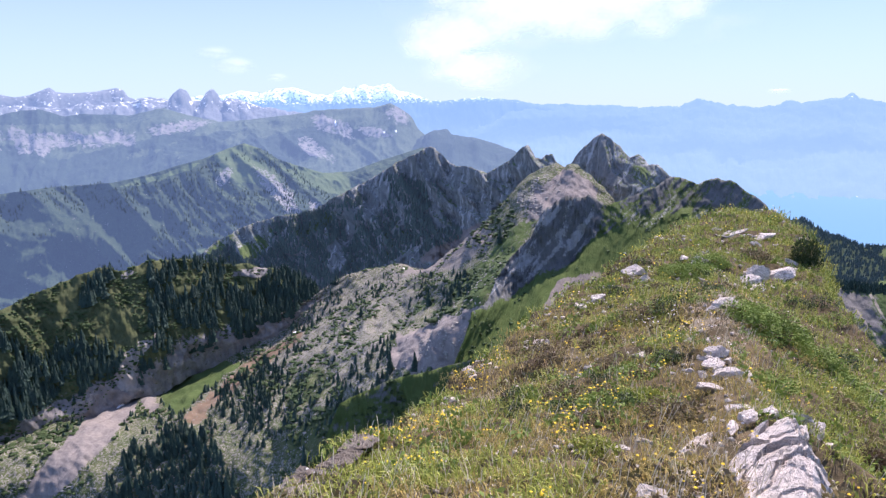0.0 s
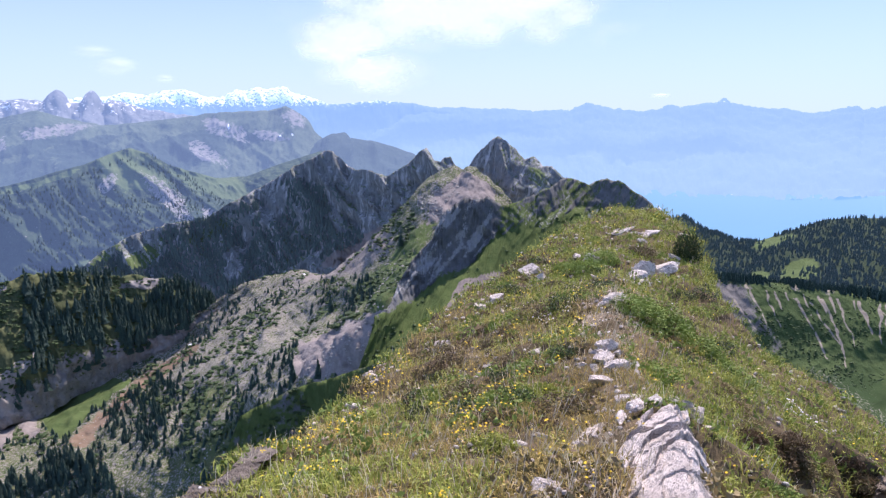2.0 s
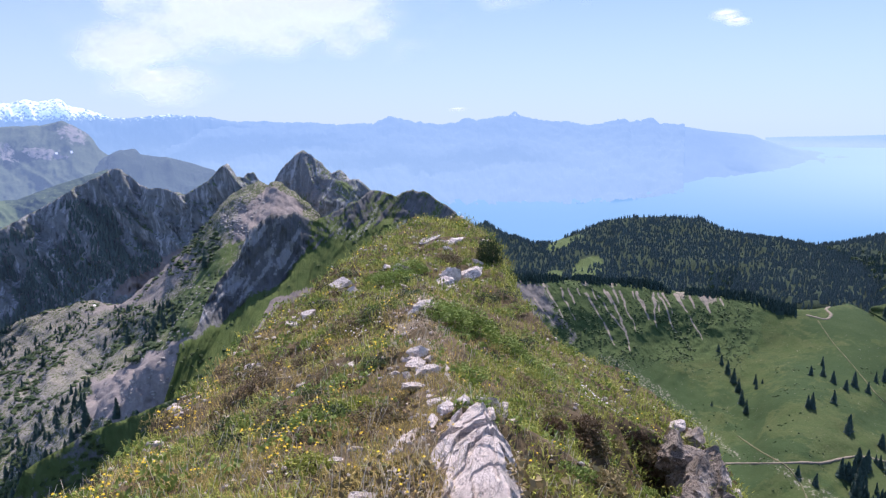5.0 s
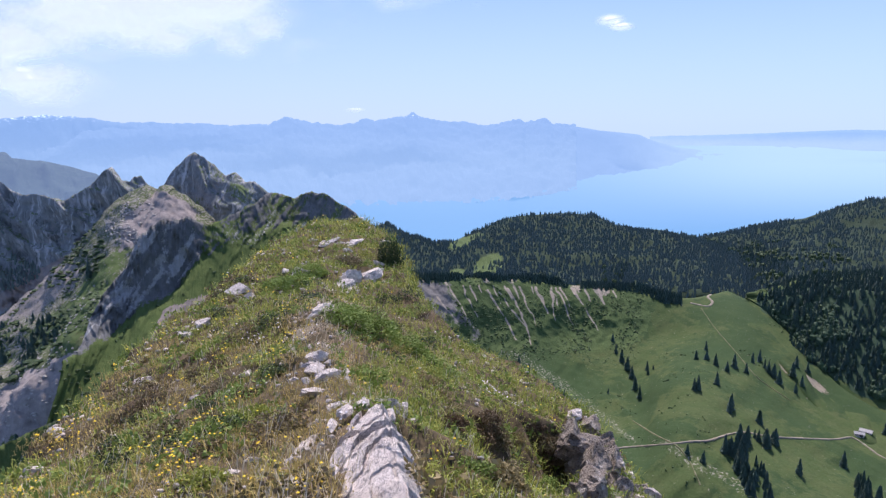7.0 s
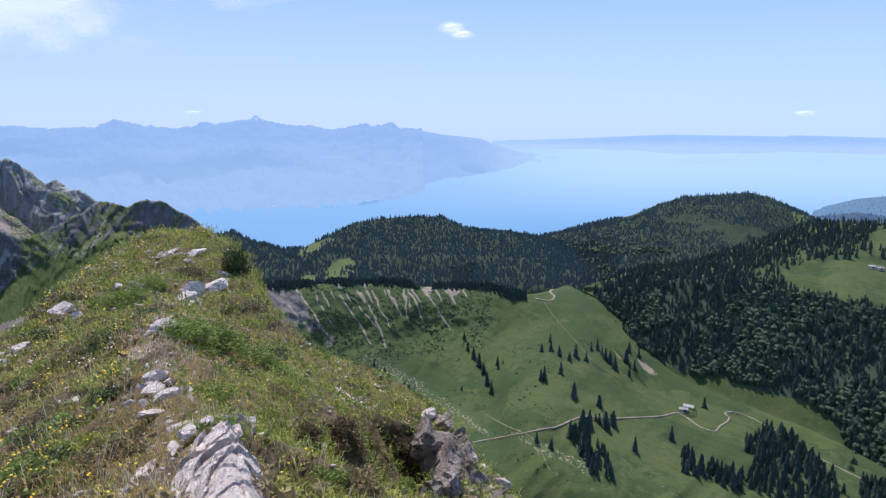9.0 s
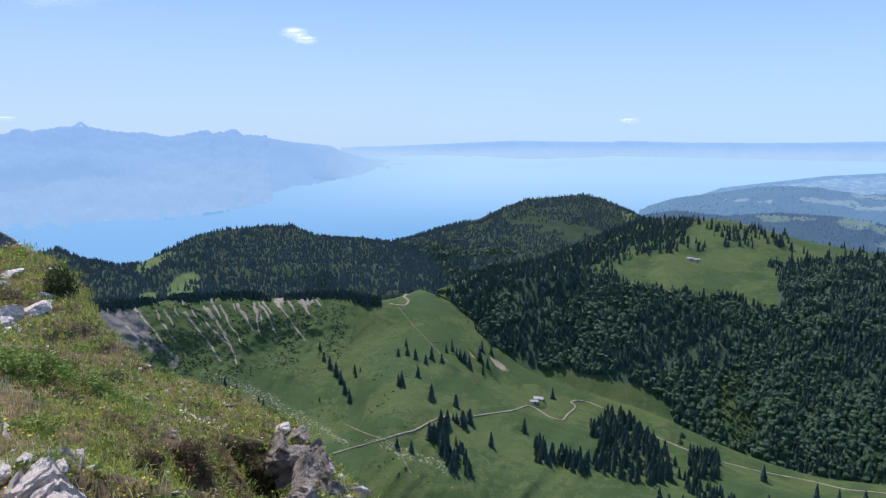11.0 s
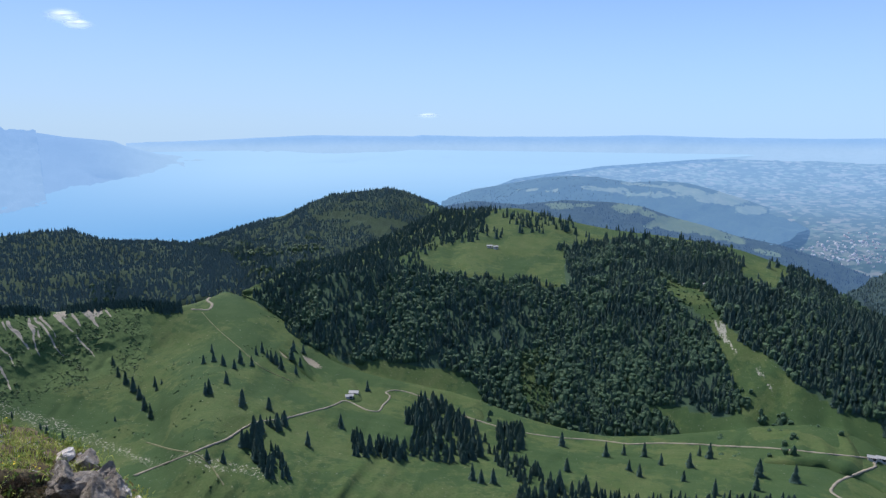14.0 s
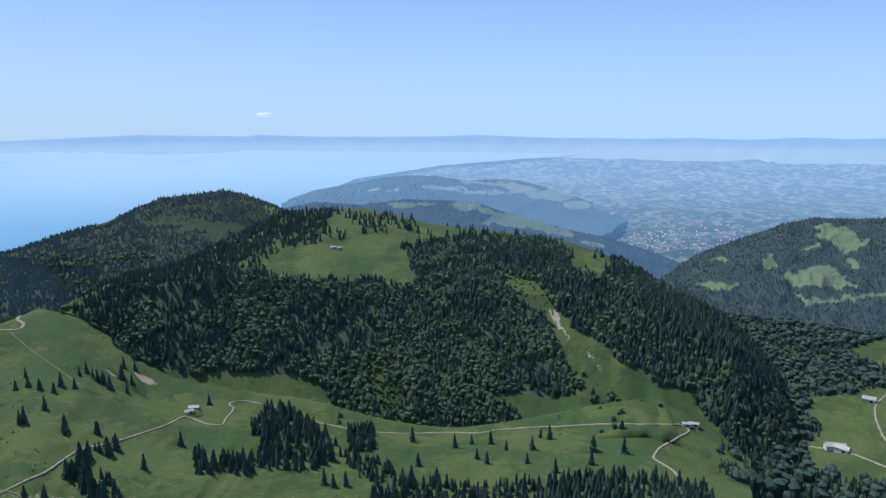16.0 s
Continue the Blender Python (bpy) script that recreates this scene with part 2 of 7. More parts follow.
ROCK_A, ROCK_B = (0.20, 0.19, 0.175), (0.33, 0.315, 0.295)
SCREE_A, SCREE_B = (0.165, 0.138, 0.124), (0.25, 0.212, 0.19)

# soil darkened further to act as shade between the tufts
M_RIDGE = ground_mat("turf", ((0.03, 0.027, 0.014), (0.15, 0.11, 0.065), 0.25), [("rock", ROCK_A, (0.5, 0.48, 0.45), 0.5, 0.5)], size=0.25, bump=0.8)
M_RIB = ground_mat("mountain_rock", ((0.15, 0.15, 0.148), (0.08, 0.085, 0.084), 4), [("grass", (0.055, 0.085, 0.026), (0.088, 0.114, 0.038), 4, 0.8), ("pale", (0.2, 0.2, 0.195), (0.3, 0.3, 0.29), 2, 0.6), ("scree", SCREE_A, SCREE_B, 12, 0.3)], size=3, bump=1.0)
M_PEAK = ground_mat("peak_rock", ((0.2, 0.204, 0.205), (0.12, 0.138, 0.132), 9), [("grass", (0.072, 0.105, 0.046), (0.105, 0.138, 0.058), 8, 0.9), ("scree", SCREE_A, SCREE_B, 12, 0.3)], size=5, bump=1.0, fall=0.1)
M_BOWL = ground_mat("rocky_pasture", ((0.062, 0.088, 0.034), (0.105, 0.115, 0.055), 18), [("rock", (0.15, 0.14, 0.12), (0.27, 0.25, 0.22), 3.2, 1.8), ("grass", (0.058, 0.09, 0.032), (0.088, 0.118, 0.044), 6, 0.9), ("earth", (0.15, 0.105, 0.07), (0.21, 0.155, 0.115), 6, 0.8), ("scree", (0.165, 0.145, 0.134), (0.27, 0.238, 0.22), 3, 0.9), ("snow", (0.7, 0.7, 0.73), (0.8, 0.8, 0.83), 8, 0.3)], size=6, bump=0.9)
M_BLUFF = ground_mat("bluff", ((0.052, 0.07, 0.033), (0.112, 0.118, 0.056), 14), [("rock", (0.13, 0.122, 0.116), (0.27, 0.25, 0.235), 9, 0.9), ("scree", (0.24, 0.215, 0.195), (0.34, 0.31, 0.28), 6, 0.7), ("snow", (0.7, 0.7, 0.73), (0.8, 0.8, 0.83), 8, 0.3)], size=6, bump=1.0)
M_MEADOW = ground_mat("meadow", ((0.048, 0.076, 0.025), (0.072, 0.09, 0.035), 16), [("lush", (0.028, 0.053, 0.02), (0.044, 0.069, 0.026), 22, 0.9), ("wood", (0.03, 0.054, 0.034), (0.044, 0.07, 0.04), 30, 0.3), ("scree", (0.2, 0.165, 0.12), (0.25, 0.215, 0.165), 5, 0.9), ("rock", (0.2, 0.19, 0.15), (0.3, 0.28, 0.23), 5, 1.2)], size=3, bump=0.9)
M_ERO = ground_mat("eroded_slope", ((0.05, 0.08, 0.03), (0.078, 0.108, 0.04), 14), [("rock", (0.105, 0.1, 0.096), (0.18, 0.168, 0.155), 7, 0.7), ("scree", (0.21, 0.18, 0.145), (0.31, 0.265, 0.215), 4, 0.7)], size=5, bump=0.8)
M_WOODS = ground_mat("forest_floor", ((0.02, 0.034, 0.022), (0.03, 0.048, 0.026), 40), [("grass", (0.06, 0.09, 0.034), (0.08, 0.11, 0.04), 40, 0.5)], size=12, bump=0.8)

# distance: backdrops with pale blue air haze painted in as emission
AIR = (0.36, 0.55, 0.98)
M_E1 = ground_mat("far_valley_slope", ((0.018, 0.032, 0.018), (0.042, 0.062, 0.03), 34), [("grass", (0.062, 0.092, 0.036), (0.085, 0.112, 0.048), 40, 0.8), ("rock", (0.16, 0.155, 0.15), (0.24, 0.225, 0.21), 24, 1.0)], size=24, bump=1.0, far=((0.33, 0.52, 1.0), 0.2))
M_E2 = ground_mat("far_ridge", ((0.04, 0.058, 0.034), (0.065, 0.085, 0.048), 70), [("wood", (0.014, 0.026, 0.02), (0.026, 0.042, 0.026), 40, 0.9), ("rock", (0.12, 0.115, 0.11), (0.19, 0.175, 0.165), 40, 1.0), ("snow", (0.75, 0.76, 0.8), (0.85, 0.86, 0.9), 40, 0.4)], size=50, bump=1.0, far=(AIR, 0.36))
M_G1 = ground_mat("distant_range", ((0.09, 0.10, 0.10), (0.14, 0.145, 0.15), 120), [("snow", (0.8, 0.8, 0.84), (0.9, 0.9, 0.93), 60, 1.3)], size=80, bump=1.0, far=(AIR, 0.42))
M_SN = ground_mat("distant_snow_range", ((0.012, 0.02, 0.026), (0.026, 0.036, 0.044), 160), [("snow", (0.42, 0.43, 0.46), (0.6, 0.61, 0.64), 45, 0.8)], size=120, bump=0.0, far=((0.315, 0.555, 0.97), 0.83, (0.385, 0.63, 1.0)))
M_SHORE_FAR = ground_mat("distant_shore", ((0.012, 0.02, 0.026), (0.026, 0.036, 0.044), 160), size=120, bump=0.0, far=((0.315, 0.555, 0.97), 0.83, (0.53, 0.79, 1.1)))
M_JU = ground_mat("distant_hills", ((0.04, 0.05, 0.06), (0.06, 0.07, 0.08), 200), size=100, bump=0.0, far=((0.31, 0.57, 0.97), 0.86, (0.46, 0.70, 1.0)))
# plain: painted haze, brighter towards the horizon
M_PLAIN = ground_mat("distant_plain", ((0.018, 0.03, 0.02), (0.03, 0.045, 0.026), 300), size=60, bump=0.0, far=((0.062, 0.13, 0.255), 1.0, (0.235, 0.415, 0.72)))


def add_fields(m):
    """Fields, woods and villages as an uneven patchwork."""
    nt = m.node_tree
    b = nt.nodes["Principled BSDF"]
    old = b.inputs["Base Color"].links[0].from_socket
    geo = node(nt, "NewGeometry")
    vo = node(nt, "TexVoronoi", Scale=1.0 / 26)
    nt.links.new(geo.outputs["Position"], vo.inputs["Vector"])
    sp = node(nt, "SeparateColor")
    nt.links.new(vo.outputs["Color"], sp.inputs[0])
    field = blend(nt, sp.outputs[1], (0.05, 0.08, 0.05), (0.135, 0.125, 0.095))
    on = node(nt, "MapRange")
    on.inputs["From Min"].default_value, on.inputs["From Max"].default_value = 0.5, 0.62
    nt.links.new(calc(nt, "ADD", calc(nt, "MULTIPLY", sp.outputs[0], 0.55), calc(nt, "MULTIPLY", grains(nt, 1.0 / 210, detail=6, rough=0.65), 0.5)), on.inputs["Value"])
    nt.links.new(blend(nt, on.outputs[0], old, field), b.inputs["Base Color"])


add_fields(M_PLAIN)
# these hills glow blue as well, the air haze before them as emission
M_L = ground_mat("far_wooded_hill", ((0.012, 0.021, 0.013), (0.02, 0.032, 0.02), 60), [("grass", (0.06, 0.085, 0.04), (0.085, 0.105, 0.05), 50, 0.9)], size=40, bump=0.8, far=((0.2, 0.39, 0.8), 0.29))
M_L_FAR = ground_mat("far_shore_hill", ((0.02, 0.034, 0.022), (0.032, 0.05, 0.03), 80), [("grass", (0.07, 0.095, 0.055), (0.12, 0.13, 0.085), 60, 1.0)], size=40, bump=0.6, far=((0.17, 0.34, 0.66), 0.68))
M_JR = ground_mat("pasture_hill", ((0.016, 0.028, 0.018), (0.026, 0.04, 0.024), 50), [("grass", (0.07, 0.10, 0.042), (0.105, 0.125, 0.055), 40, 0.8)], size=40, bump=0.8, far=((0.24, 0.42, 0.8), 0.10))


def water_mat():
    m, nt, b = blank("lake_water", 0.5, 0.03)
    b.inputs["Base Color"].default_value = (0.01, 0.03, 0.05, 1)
    # emission carries the lake's sky reflection and haze, paler with distance
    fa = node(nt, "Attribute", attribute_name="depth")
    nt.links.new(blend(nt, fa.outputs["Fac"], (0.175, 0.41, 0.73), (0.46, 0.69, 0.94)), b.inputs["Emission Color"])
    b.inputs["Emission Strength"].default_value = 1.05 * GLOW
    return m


M_LAKE = water_mat()

# ---- the lie of the land: crests and feet of the slopes as (compass angle, elevation, metres out) ----
FL = [(-24.5, -34.08, 3.6), (-13.7, -31.15, 5.5), (-8.5, -28.14, 7), (-2.4, -25.09, 9), (2.7, -21.7, 12), (8.1, -17.39, 17), (13.2, -13.92, 22), (15.4, -12.2, 28), (19.2,
    -9.5, 36), (22.9, -8.07, 44)]
FC = [(23.4, -34.44, 3.6), (28.4, -27.96, 4.6), (27.9, -23.22, 6.3), (23.2, -19.75, 9), (23, -15.42, 14), (22.4, -13.28, 22), (23.8, -10.32, 30), (24.3, -8.25, 42)]
FR = [(57.8, -35.04, 10), (51.6, -29.35, 13), (45.8, -24.11, 17.5), (39.9, -20.78, 19), (34.4, -17.89, 21), (29.8, -13.39, 26), (28.9, -10.07, 33), (25.9, -7.89, 44)]
RIBC = [(2.7, -19.39, 210), (4.6, -14.2, 230), (5.6, -12.77, 235), (7.4, -10.86, 240), (8.5, -8.5, 245), (10.1, -7.54, 250), (12, -7.36, 255), (13.6, -8.14, 265), (14.7,
    -7.65, 270), (16.9, -6.68, 280), (18.7, -5.6, 300), (20.4, -6.12, 300), (21.7, -5.68, 290), (22.7, -5.82, 280), (24.8, -7.02, 260), (26.3, -8.55, 240), (28.2, -11.02,
    220)]
PKC = [(-21.1, -12.34, 1150), (-18.8, -10.72, 1120), (-17, -9.7, 1100), (-13.4, -8.73, 1080), (-11.3, -8.72, 1060), (-8.7, -7.26, 1020), (-5.9, -5.9, 1000), (-4, -4.75,
    960), (-2.3, -3.95, 930), (-1.4, -3.4, 920), (-0.7, -3.48, 900), (0.5, -4.72, 880), (1.1, -5.1, 850), (1.9, -4.93, 820), (2.6, -5.21, 800), (3.6, -5.53, 780), (5.5, -4.6, 740), (6.1, -4, 725),
    (6.5, -3.54, 715), (7, -3.29, 708), (7.3, -3.7, 702), (7.6, -4.25, 695), (8.2, -4.43, 685), (8.5, -4.02, 680), (9, -3.98, 670), (9.2, -4.52, 665), (9.6, -4.95, 650), (10.2, -5.2, 635), (10.6, -4.68, 625),
    (11.1, -3.93, 615), (11.5, -3.46, 605), (12.2, -2.78, 600), (12.9, -2.33, 590), (13.5, -2.64, 582), (13.9, -2.99, 575), (14.4, -3.42, 568), (14.9, -3.98, 560), (15.1, -4.2, 555), (15.9, -4.03, 540),
    (16.3, -4.36, 530), (16.6, -4.7, 520), (17.3, -4.74, 495), (17.6, -4.95, 480), (18.2, -5.5, 455), (18.9, -5.9, 440), (20.7, -6.77, 420)]
BLC = [(-42.2, -15.93, 560), (-38.1, -14.96, 590), (-34.1, -14.14, 620), (-31.8, -13.26, 630), (-29.2, -12.38, 640), (-27.4, -11.95, 650), (-25.9, -12.33, 655), (-23.6,
    -11.81, 660), (-21.1, -11.81, 670), (-19, -12.42, 680), (-16.3, -12.7, 680), (-13.6, -13.33, 680), (-11.8, -14.59, 670), (-10.2, -15.83, 660)]
E1C = [(-40.7, -6.4, 2000), (-36.2, -6.2, 2000), (-33, -6.06, 2000), (-29.5, -5.7, 2050), (-25.8, -5.69, 2050), (-23, -5.1, 2050), (-21, -4.5, 2050), (-19.2, -4.14, 2050), (-17.5, -3.44, 2050),
    (-16.1, -2.98, 2100), (-14.9, -3.4, 2100), (-13.4, -4.3, 2100), (-11.8, -4.9, 2150), (-10, -5.4, 2200), (-7.7, -5.4, 2300), (-4.9, -4.4, 2400), (-1.6, -3.4, 2500)]
E2C = [(-40, -0.69, 3000), (-35.6, -0.39, 3000), (-32.5, -0.65, 3000), (-31.1, -0.24, 3000), (-30, -0.21, 3000), (-28.7, -0.7, 3050), (-27.2, -0.51, 3050), (-24.2, -0.7,
    3100), (-21.8, -0.22, 3100), (-19.8, -0.83, 3100), (-17.8, -1.24, 3100), (-14.3, -1.01, 3000), (-12.1, -0.72, 3000), (-10.3, -0.42, 3000), (-7.6, -0.3, 3000), (-5.7,
    -0.22, 3000), (-4.3, 0.14, 3000), (-3.7, -0.18, 3000), (-2.7, -0.87, 3000), (-2.1, -1.92, 2950), (-1.1, -2.71, 2900), (0.3, -3.64, 2900)]
E3C = [(-2.8, -3.48, 2800), (-1.8, -2.61, 2800), (-0.7, -2.11, 2800), (0.3, -2.02, 2850), (0.7, -2.39, 2900), (2.1, -2.67, 2950), (3.1, -2.81, 3000), (4.5, -3.23, 3000),
    (5.9, -3.78, 3000), (7.3, -4.79, 2950)]
E3B = [(-4, -7.11, 2400), (-1.2, -6.67, 2400), (3.1, -7.61, 2400), (8.3, -7.57, 2400)]
G0C = [(-39.8, 0.52, 4250), (-37, 0.89, 4250), (-34.2, 0.65, 4250), (-32.3, 0.8, 4250), (-31.5, 0.61, 4250), (-30.6, 0.73, 4250), (-29.3, 1.28, 4250), (-28.9, 0.97,
    4250), (-28, 0.9, 4250), (-26.3, 1.02, 4250), (-25, 1.31, 4250), (-24.5, 1.15, 4250), (-24.2, 0.66, 4250), (-23.3, 0.25, 4250), (-21.4, -0.1, 4250)]
G1C = [(-40, -0.52, 3700), (-36.2, -0.2, 3700), (-32.4, -0.04, 3700), (-31, 0.11, 3700), (-29.7, -0.13, 3700), (-28.1, -0.14, 3700), (-27.5, 0.18, 3700), (-27, 0.42,
    3700), (-26.6, 0.01, 3700), (-24.1, 0.41, 3700), (-22.7, 0.66, 3700), (-21.4, 0.45, 3700), (-21, 0.96, 3700), (-20.5, 1.3, 3700), (-20, 1.04, 3700), (-19.8, 0.41,
    3700), (-19.1, 0.32, 3700), (-18.6, 1.05, 3700), (-18.2, 1.26, 3700), (-17.8, 0.83, 3700), (-17.6, 0.27, 3700), (-17, 0.66, 3700), (-16, 0.4, 3700), (-14.9, -0.04,
    3700), (-13.8, -0.18, 3700), (-11.6, -0.59, 3700), (-8.5, -1.28, 3700)]
G1B = [(-40.4, -3.51, 3250), (-32.8, -3.52, 3250), (-25.6, -3.39, 3250), (-17.5, -3.62, 3250), (-8.6, -3.33, 3250)]
SVD = [(43.4, -0.49, 4500), (45.4, -0.85, 4500), (48.5, -1.17, 4500), (49.4, -1.57, 4500), (51.5, -2.18, 4500), (55.7, -2.62, 4500), (59.6, -2.94, 4500), (63.9, -2.97,
    4500)]
SVE = [(43.3, -5.51, 4150), (47.4, -4.95, 4150), (51.7, -4.43, 4150), (57.7, -3.82, 4150), (61.1, -3.28, 4150), (64.6, -2.99, 4150)]
JUC = [(49.4, -1.35, 4850), (55.6, -1.17, 4850), (62.4, -0.86, 4850), (63.5, -0.82, 4850), (71.7, -0.94, 4850), (72.1, -0.83, 4850), (76.8, -0.96, 4850), (85.8, -0.93,
    4850), (90.1, -0.82, 4850), (97.2, -1.02, 4850), (98, -0.98, 4850), (102.6, -1.03, 4850), (107.2, -0.94, 4850), (110.9, -1.03, 4850), (115, -0.82, 4850), (117.5,
    -0.91, 4850), (119.8, -0.84, 4850), (125.5, -0.73, 4850)]
HAC = [(25.1, -9.74, 1500), (26.3, -8.98, 1500), (27.2, -8.57, 1500), (28, -8.4, 1520), (29.6, -9.42, 1550), (32, -10.11, 1600), (33.5, -10.02, 1650), (35.9, -8.99,
    1700), (37.8, -8.13, 1750), (40.1, -7.73, 1750), (42.9, -7.6, 1750), (45.2, -7.69, 1750), (47, -8.43, 1700), (48.9, -8.82, 1700), (51, -8.87, 1700), (53.2, -9.35,
    1750), (56.2, -9.88, 1700)]
HAM = [(25.8, -11.41, 1250), (31, -11.99, 1250), (35.9, -12.01, 1250), (43, -12.35, 1250), (49, -12.1, 1250), (56.3, -11.61, 1300)]
HAB = [(24.7, -14.19, 1000), (31, -14.35, 1000), (38.3, -13.87, 1000), (46.9, -14.96, 1000), (56.4, -13.78, 1000)]
HBC = [(46.4, -9.28, 1800), (47.7, -8.67, 1800), (50.6, -8.71, 1850), (53.5, -9.19, 1900), (56.2, -8.49, 1950), (58, -7.87, 2000), (60.8, -7.29, 2000), (62.7, -6.45,
    2000), (64.6, -5.73, 2000), (66.4, -5.51, 2000), (69.3, -5.2, 2000), (70.7, -5.39, 2000), (72.1, -5.95, 1950), (73.6, -6.66, 1900), (75.5, -7.59, 1850)]
HBM = [(46.3, -10.99, 1450), (53.4, -11.98, 1450), (60.2, -10.49, 1500), (67.3, -9.24, 1550), (75.5, -9.24, 1600)]
HBB = [(46, -14.41, 1050), (53.2, -14.45, 1020), (60.1, -13.73, 1050), (67.3, -13.49, 1150), (75.5, -12.07, 1300)]
JRC = [(104.5, -13.34, 1900), (106.2, -11.42, 2000), (108.6, -9.68, 2100), (110.6, -8.76, 2150), (112.6, -7.89, 2200), (114.4, -7.12, 2250), (115.9, -6.65, 2300), (118.1,
    -6.62, 2300), (120.4, -6.41, 2300), (127.4, -5.53, 2300)]
JRB = [(104.7, -15.58, 1400), (111.2, -15.81, 1400), (117.2, -16.25, 1400), (122.5, -16.12, 1400), (128.7, -15.56, 1400)]
KVT = [(102.5, -17.12, 1150), (106.8, -14.94, 1350), (111.1, -14.52, 1400), (115.9, -14.57, 1400), (121.3, -14.76, 1400), (128.5, -13.79, 1350)]
L1C = [(73, -7.43, 2600), (74.4, -6.69, 2650), (76.7, -6.27, 2700), (80.4, -6.55, 2750), (84.2, -6.11, 2750), (88, -6.2, 2750), (90.4, -6.51, 2700), (92.8, -7.24, 2650),
    (95.6, -7.88, 2600), (97.5, -8.44, 2550), (100.3, -8.9, 2500), (104.3, -9.86, 2400), (107, -10.91, 2300), (109.2, -12.07, 2200)]
L1B = [(72.9, -10.87, 2200), (88, -10.21, 2100), (97.6, -11.42, 2000), (109.4, -14.69, 1800)]
L2B = [(73.5, -8.13, 2900), (88, -8.32, 2900), (100.2, -8.08, 2900)]
FOR_A = [(58.1, -13.54), (60.9, -12.12), (65.9, -11.36), (71.5, -12.04), (78.4, -13.03), (84.6, -13.24), (84.3, -11.63), (84.3, -9.84), (90.4, -8.87), (91.2, -11.84), (92.4, -13),
    (94.6, -14.34), (96.1, -15.45), (97.1, -17.48), (98.1, -19.71), (99, -21.45), (97.3, -22.38), (94.6, -22.04), (92.1, -22.36), (89.6, -21.52), (92.1, -22.95), (93.9, -23.77),
    (93.4, -24.68), (89.6, -24.8), (87.6, -25.4), (85.1, -25.12), (84.1, -24.22), (80.6, -24.38), (79.1, -23.43), (77.7, -22.46), (76.7, -21.15), (74.4, -20.1), (72, -20.14),
    (68.9, -19.27), (65.7, -19.62), (64.5, -18.9), (62.1, -17.94), (60.2, -15.58), (58, -14.04)]
FOR_B = [(90.4, -8.87), (92.8, -9.31), (96.8, -9.35), (97.1, -10.51), (98.5, -11.85), (101.1, -12.42), (101.5, -10.6), (104.5, -11.98), (109.4, -14.08), (116.1, -17.24), (116.8, -19.8),
    (117.1, -23.2), (116.4, -27.66), (113.3, -25.64), (112.3, -24.52), (110.1, -22.6), (108.2, -20.6), (105.9, -20.45), (103.1, -19.24), (100.7, -17.49), (97.7, -15.6), (95.8, -12.9),
    (91.2, -11.98)]
SCRUB = [(91.2, -11.98), (92.9, -12.04), (95.8, -12.9), (96.5, -14.5), (95.8, -15.69), (93.9, -14.6), (91.9, -13.48)]
CLR_A = [(80.2, -19.49), (83.2, -17.72), (84.1, -21.42), (85.1, -24.13), (83.1, -24.1), (81.1, -22.25)]
MEA_A = [(71.1, -11.69), (73.4, -10.43), (76.6, -9.71), (80.4, -9.13), (84.3, -9.84), (84.4, -13.05), (78.4, -12.93), (74.7, -12.42)]
FOR_D = [(-42.5, -18.02), (-34.3, -16.09), (-29.3, -13.62), (-26.4, -11.84), (-24.4, -12.04), (-22.3, -11.57), (-17.2, -12.64), (-10.9, -15.8), (-13.9, -18.36), (-21.7,
    -19.78), (-25.7, -21.33), (-27.8, -21.39), (-29.5, -19.01), (-31.2, -20.72), (-33.1, -23.5), (-35.4, -24.46), (-43.4, -23.47)]
FOR_P = [(-21.1, -12.34), (-16.6, -9.59), (-10.6, -8.6), (-4, -5.7), (-0.7, -6.67), (1.7, -10.92), (-4.1, -13.23), (-10.5, -15.59), (-16.9, -14.03)]
FOR_E = [(-40.7, -5.63), (-33.1, -5.87), (-25.8, -5.49), (-20.5, -4.85), (-16.2, -3.65), (-14, -3.25), (-10.5, -6.52), (-8.7, -7.49), (-10.8, -12.08), (-20.8, -13.7),
    (-34.3, -16.09), (-42.2, -16.28)]
CLU_E = [(65.8, -25.43), (68.5, -26.22), (71.7, -26.19), (72.1, -27.5), (69.3, -27.38), (66.1, -26.93)]
CLU_G = [(-26.6, -25.74), (-22.2, -24.67), (-20.1, -26.47), (-18.5, -29.63), (-18.2, -32.5), (-30.5, -30)]
CLU_H = [(-19.8, -22.66), (-15.4, -20.49), (-13.2, -22.49), (-15.3, -25.8), (-19.1, -25.34)]
SNC = [(-23.7, 0.12, 4500), (-21.4, 0.33, 4500), (-19.3, 0.66, 4500), (-17.2, 0.83, 4500), (-15.9, 1.09, 4500), (-14.4, 0.92, 4500), (-13.7, 1.18, 4500), (-12, 1.31,
    4500), (-10.2, 0.7, 4500), (-8.9, 0.83, 4500), (-8.1, 1.45, 4500), (-7.4, 1.22, 4500), (-6.6, 1.54, 4500), (-5.7, 1.36, 4500), (-4.5, 1.62, 4500), (-3.9, 1.22, 4500),
    (-2.5, 0.81, 4500), (-1.1, 0.31, 4500), (0.3, 0.26, 4500), (3, 0.52, 4500), (5.4, 0.32, 4500), (6.7, 0.09, 4500), (9.9, -0.05, 4500), (13.5, -0.16, 4500), (16.5,
    -0.34, 4500), (18.6, -0.26, 4500)]
SNB = [(-24.3, -5.99, 3900), (-13.3, -6.44, 3900), (0.7, -7.14, 3900), (19.1, -7.72, 3900)]
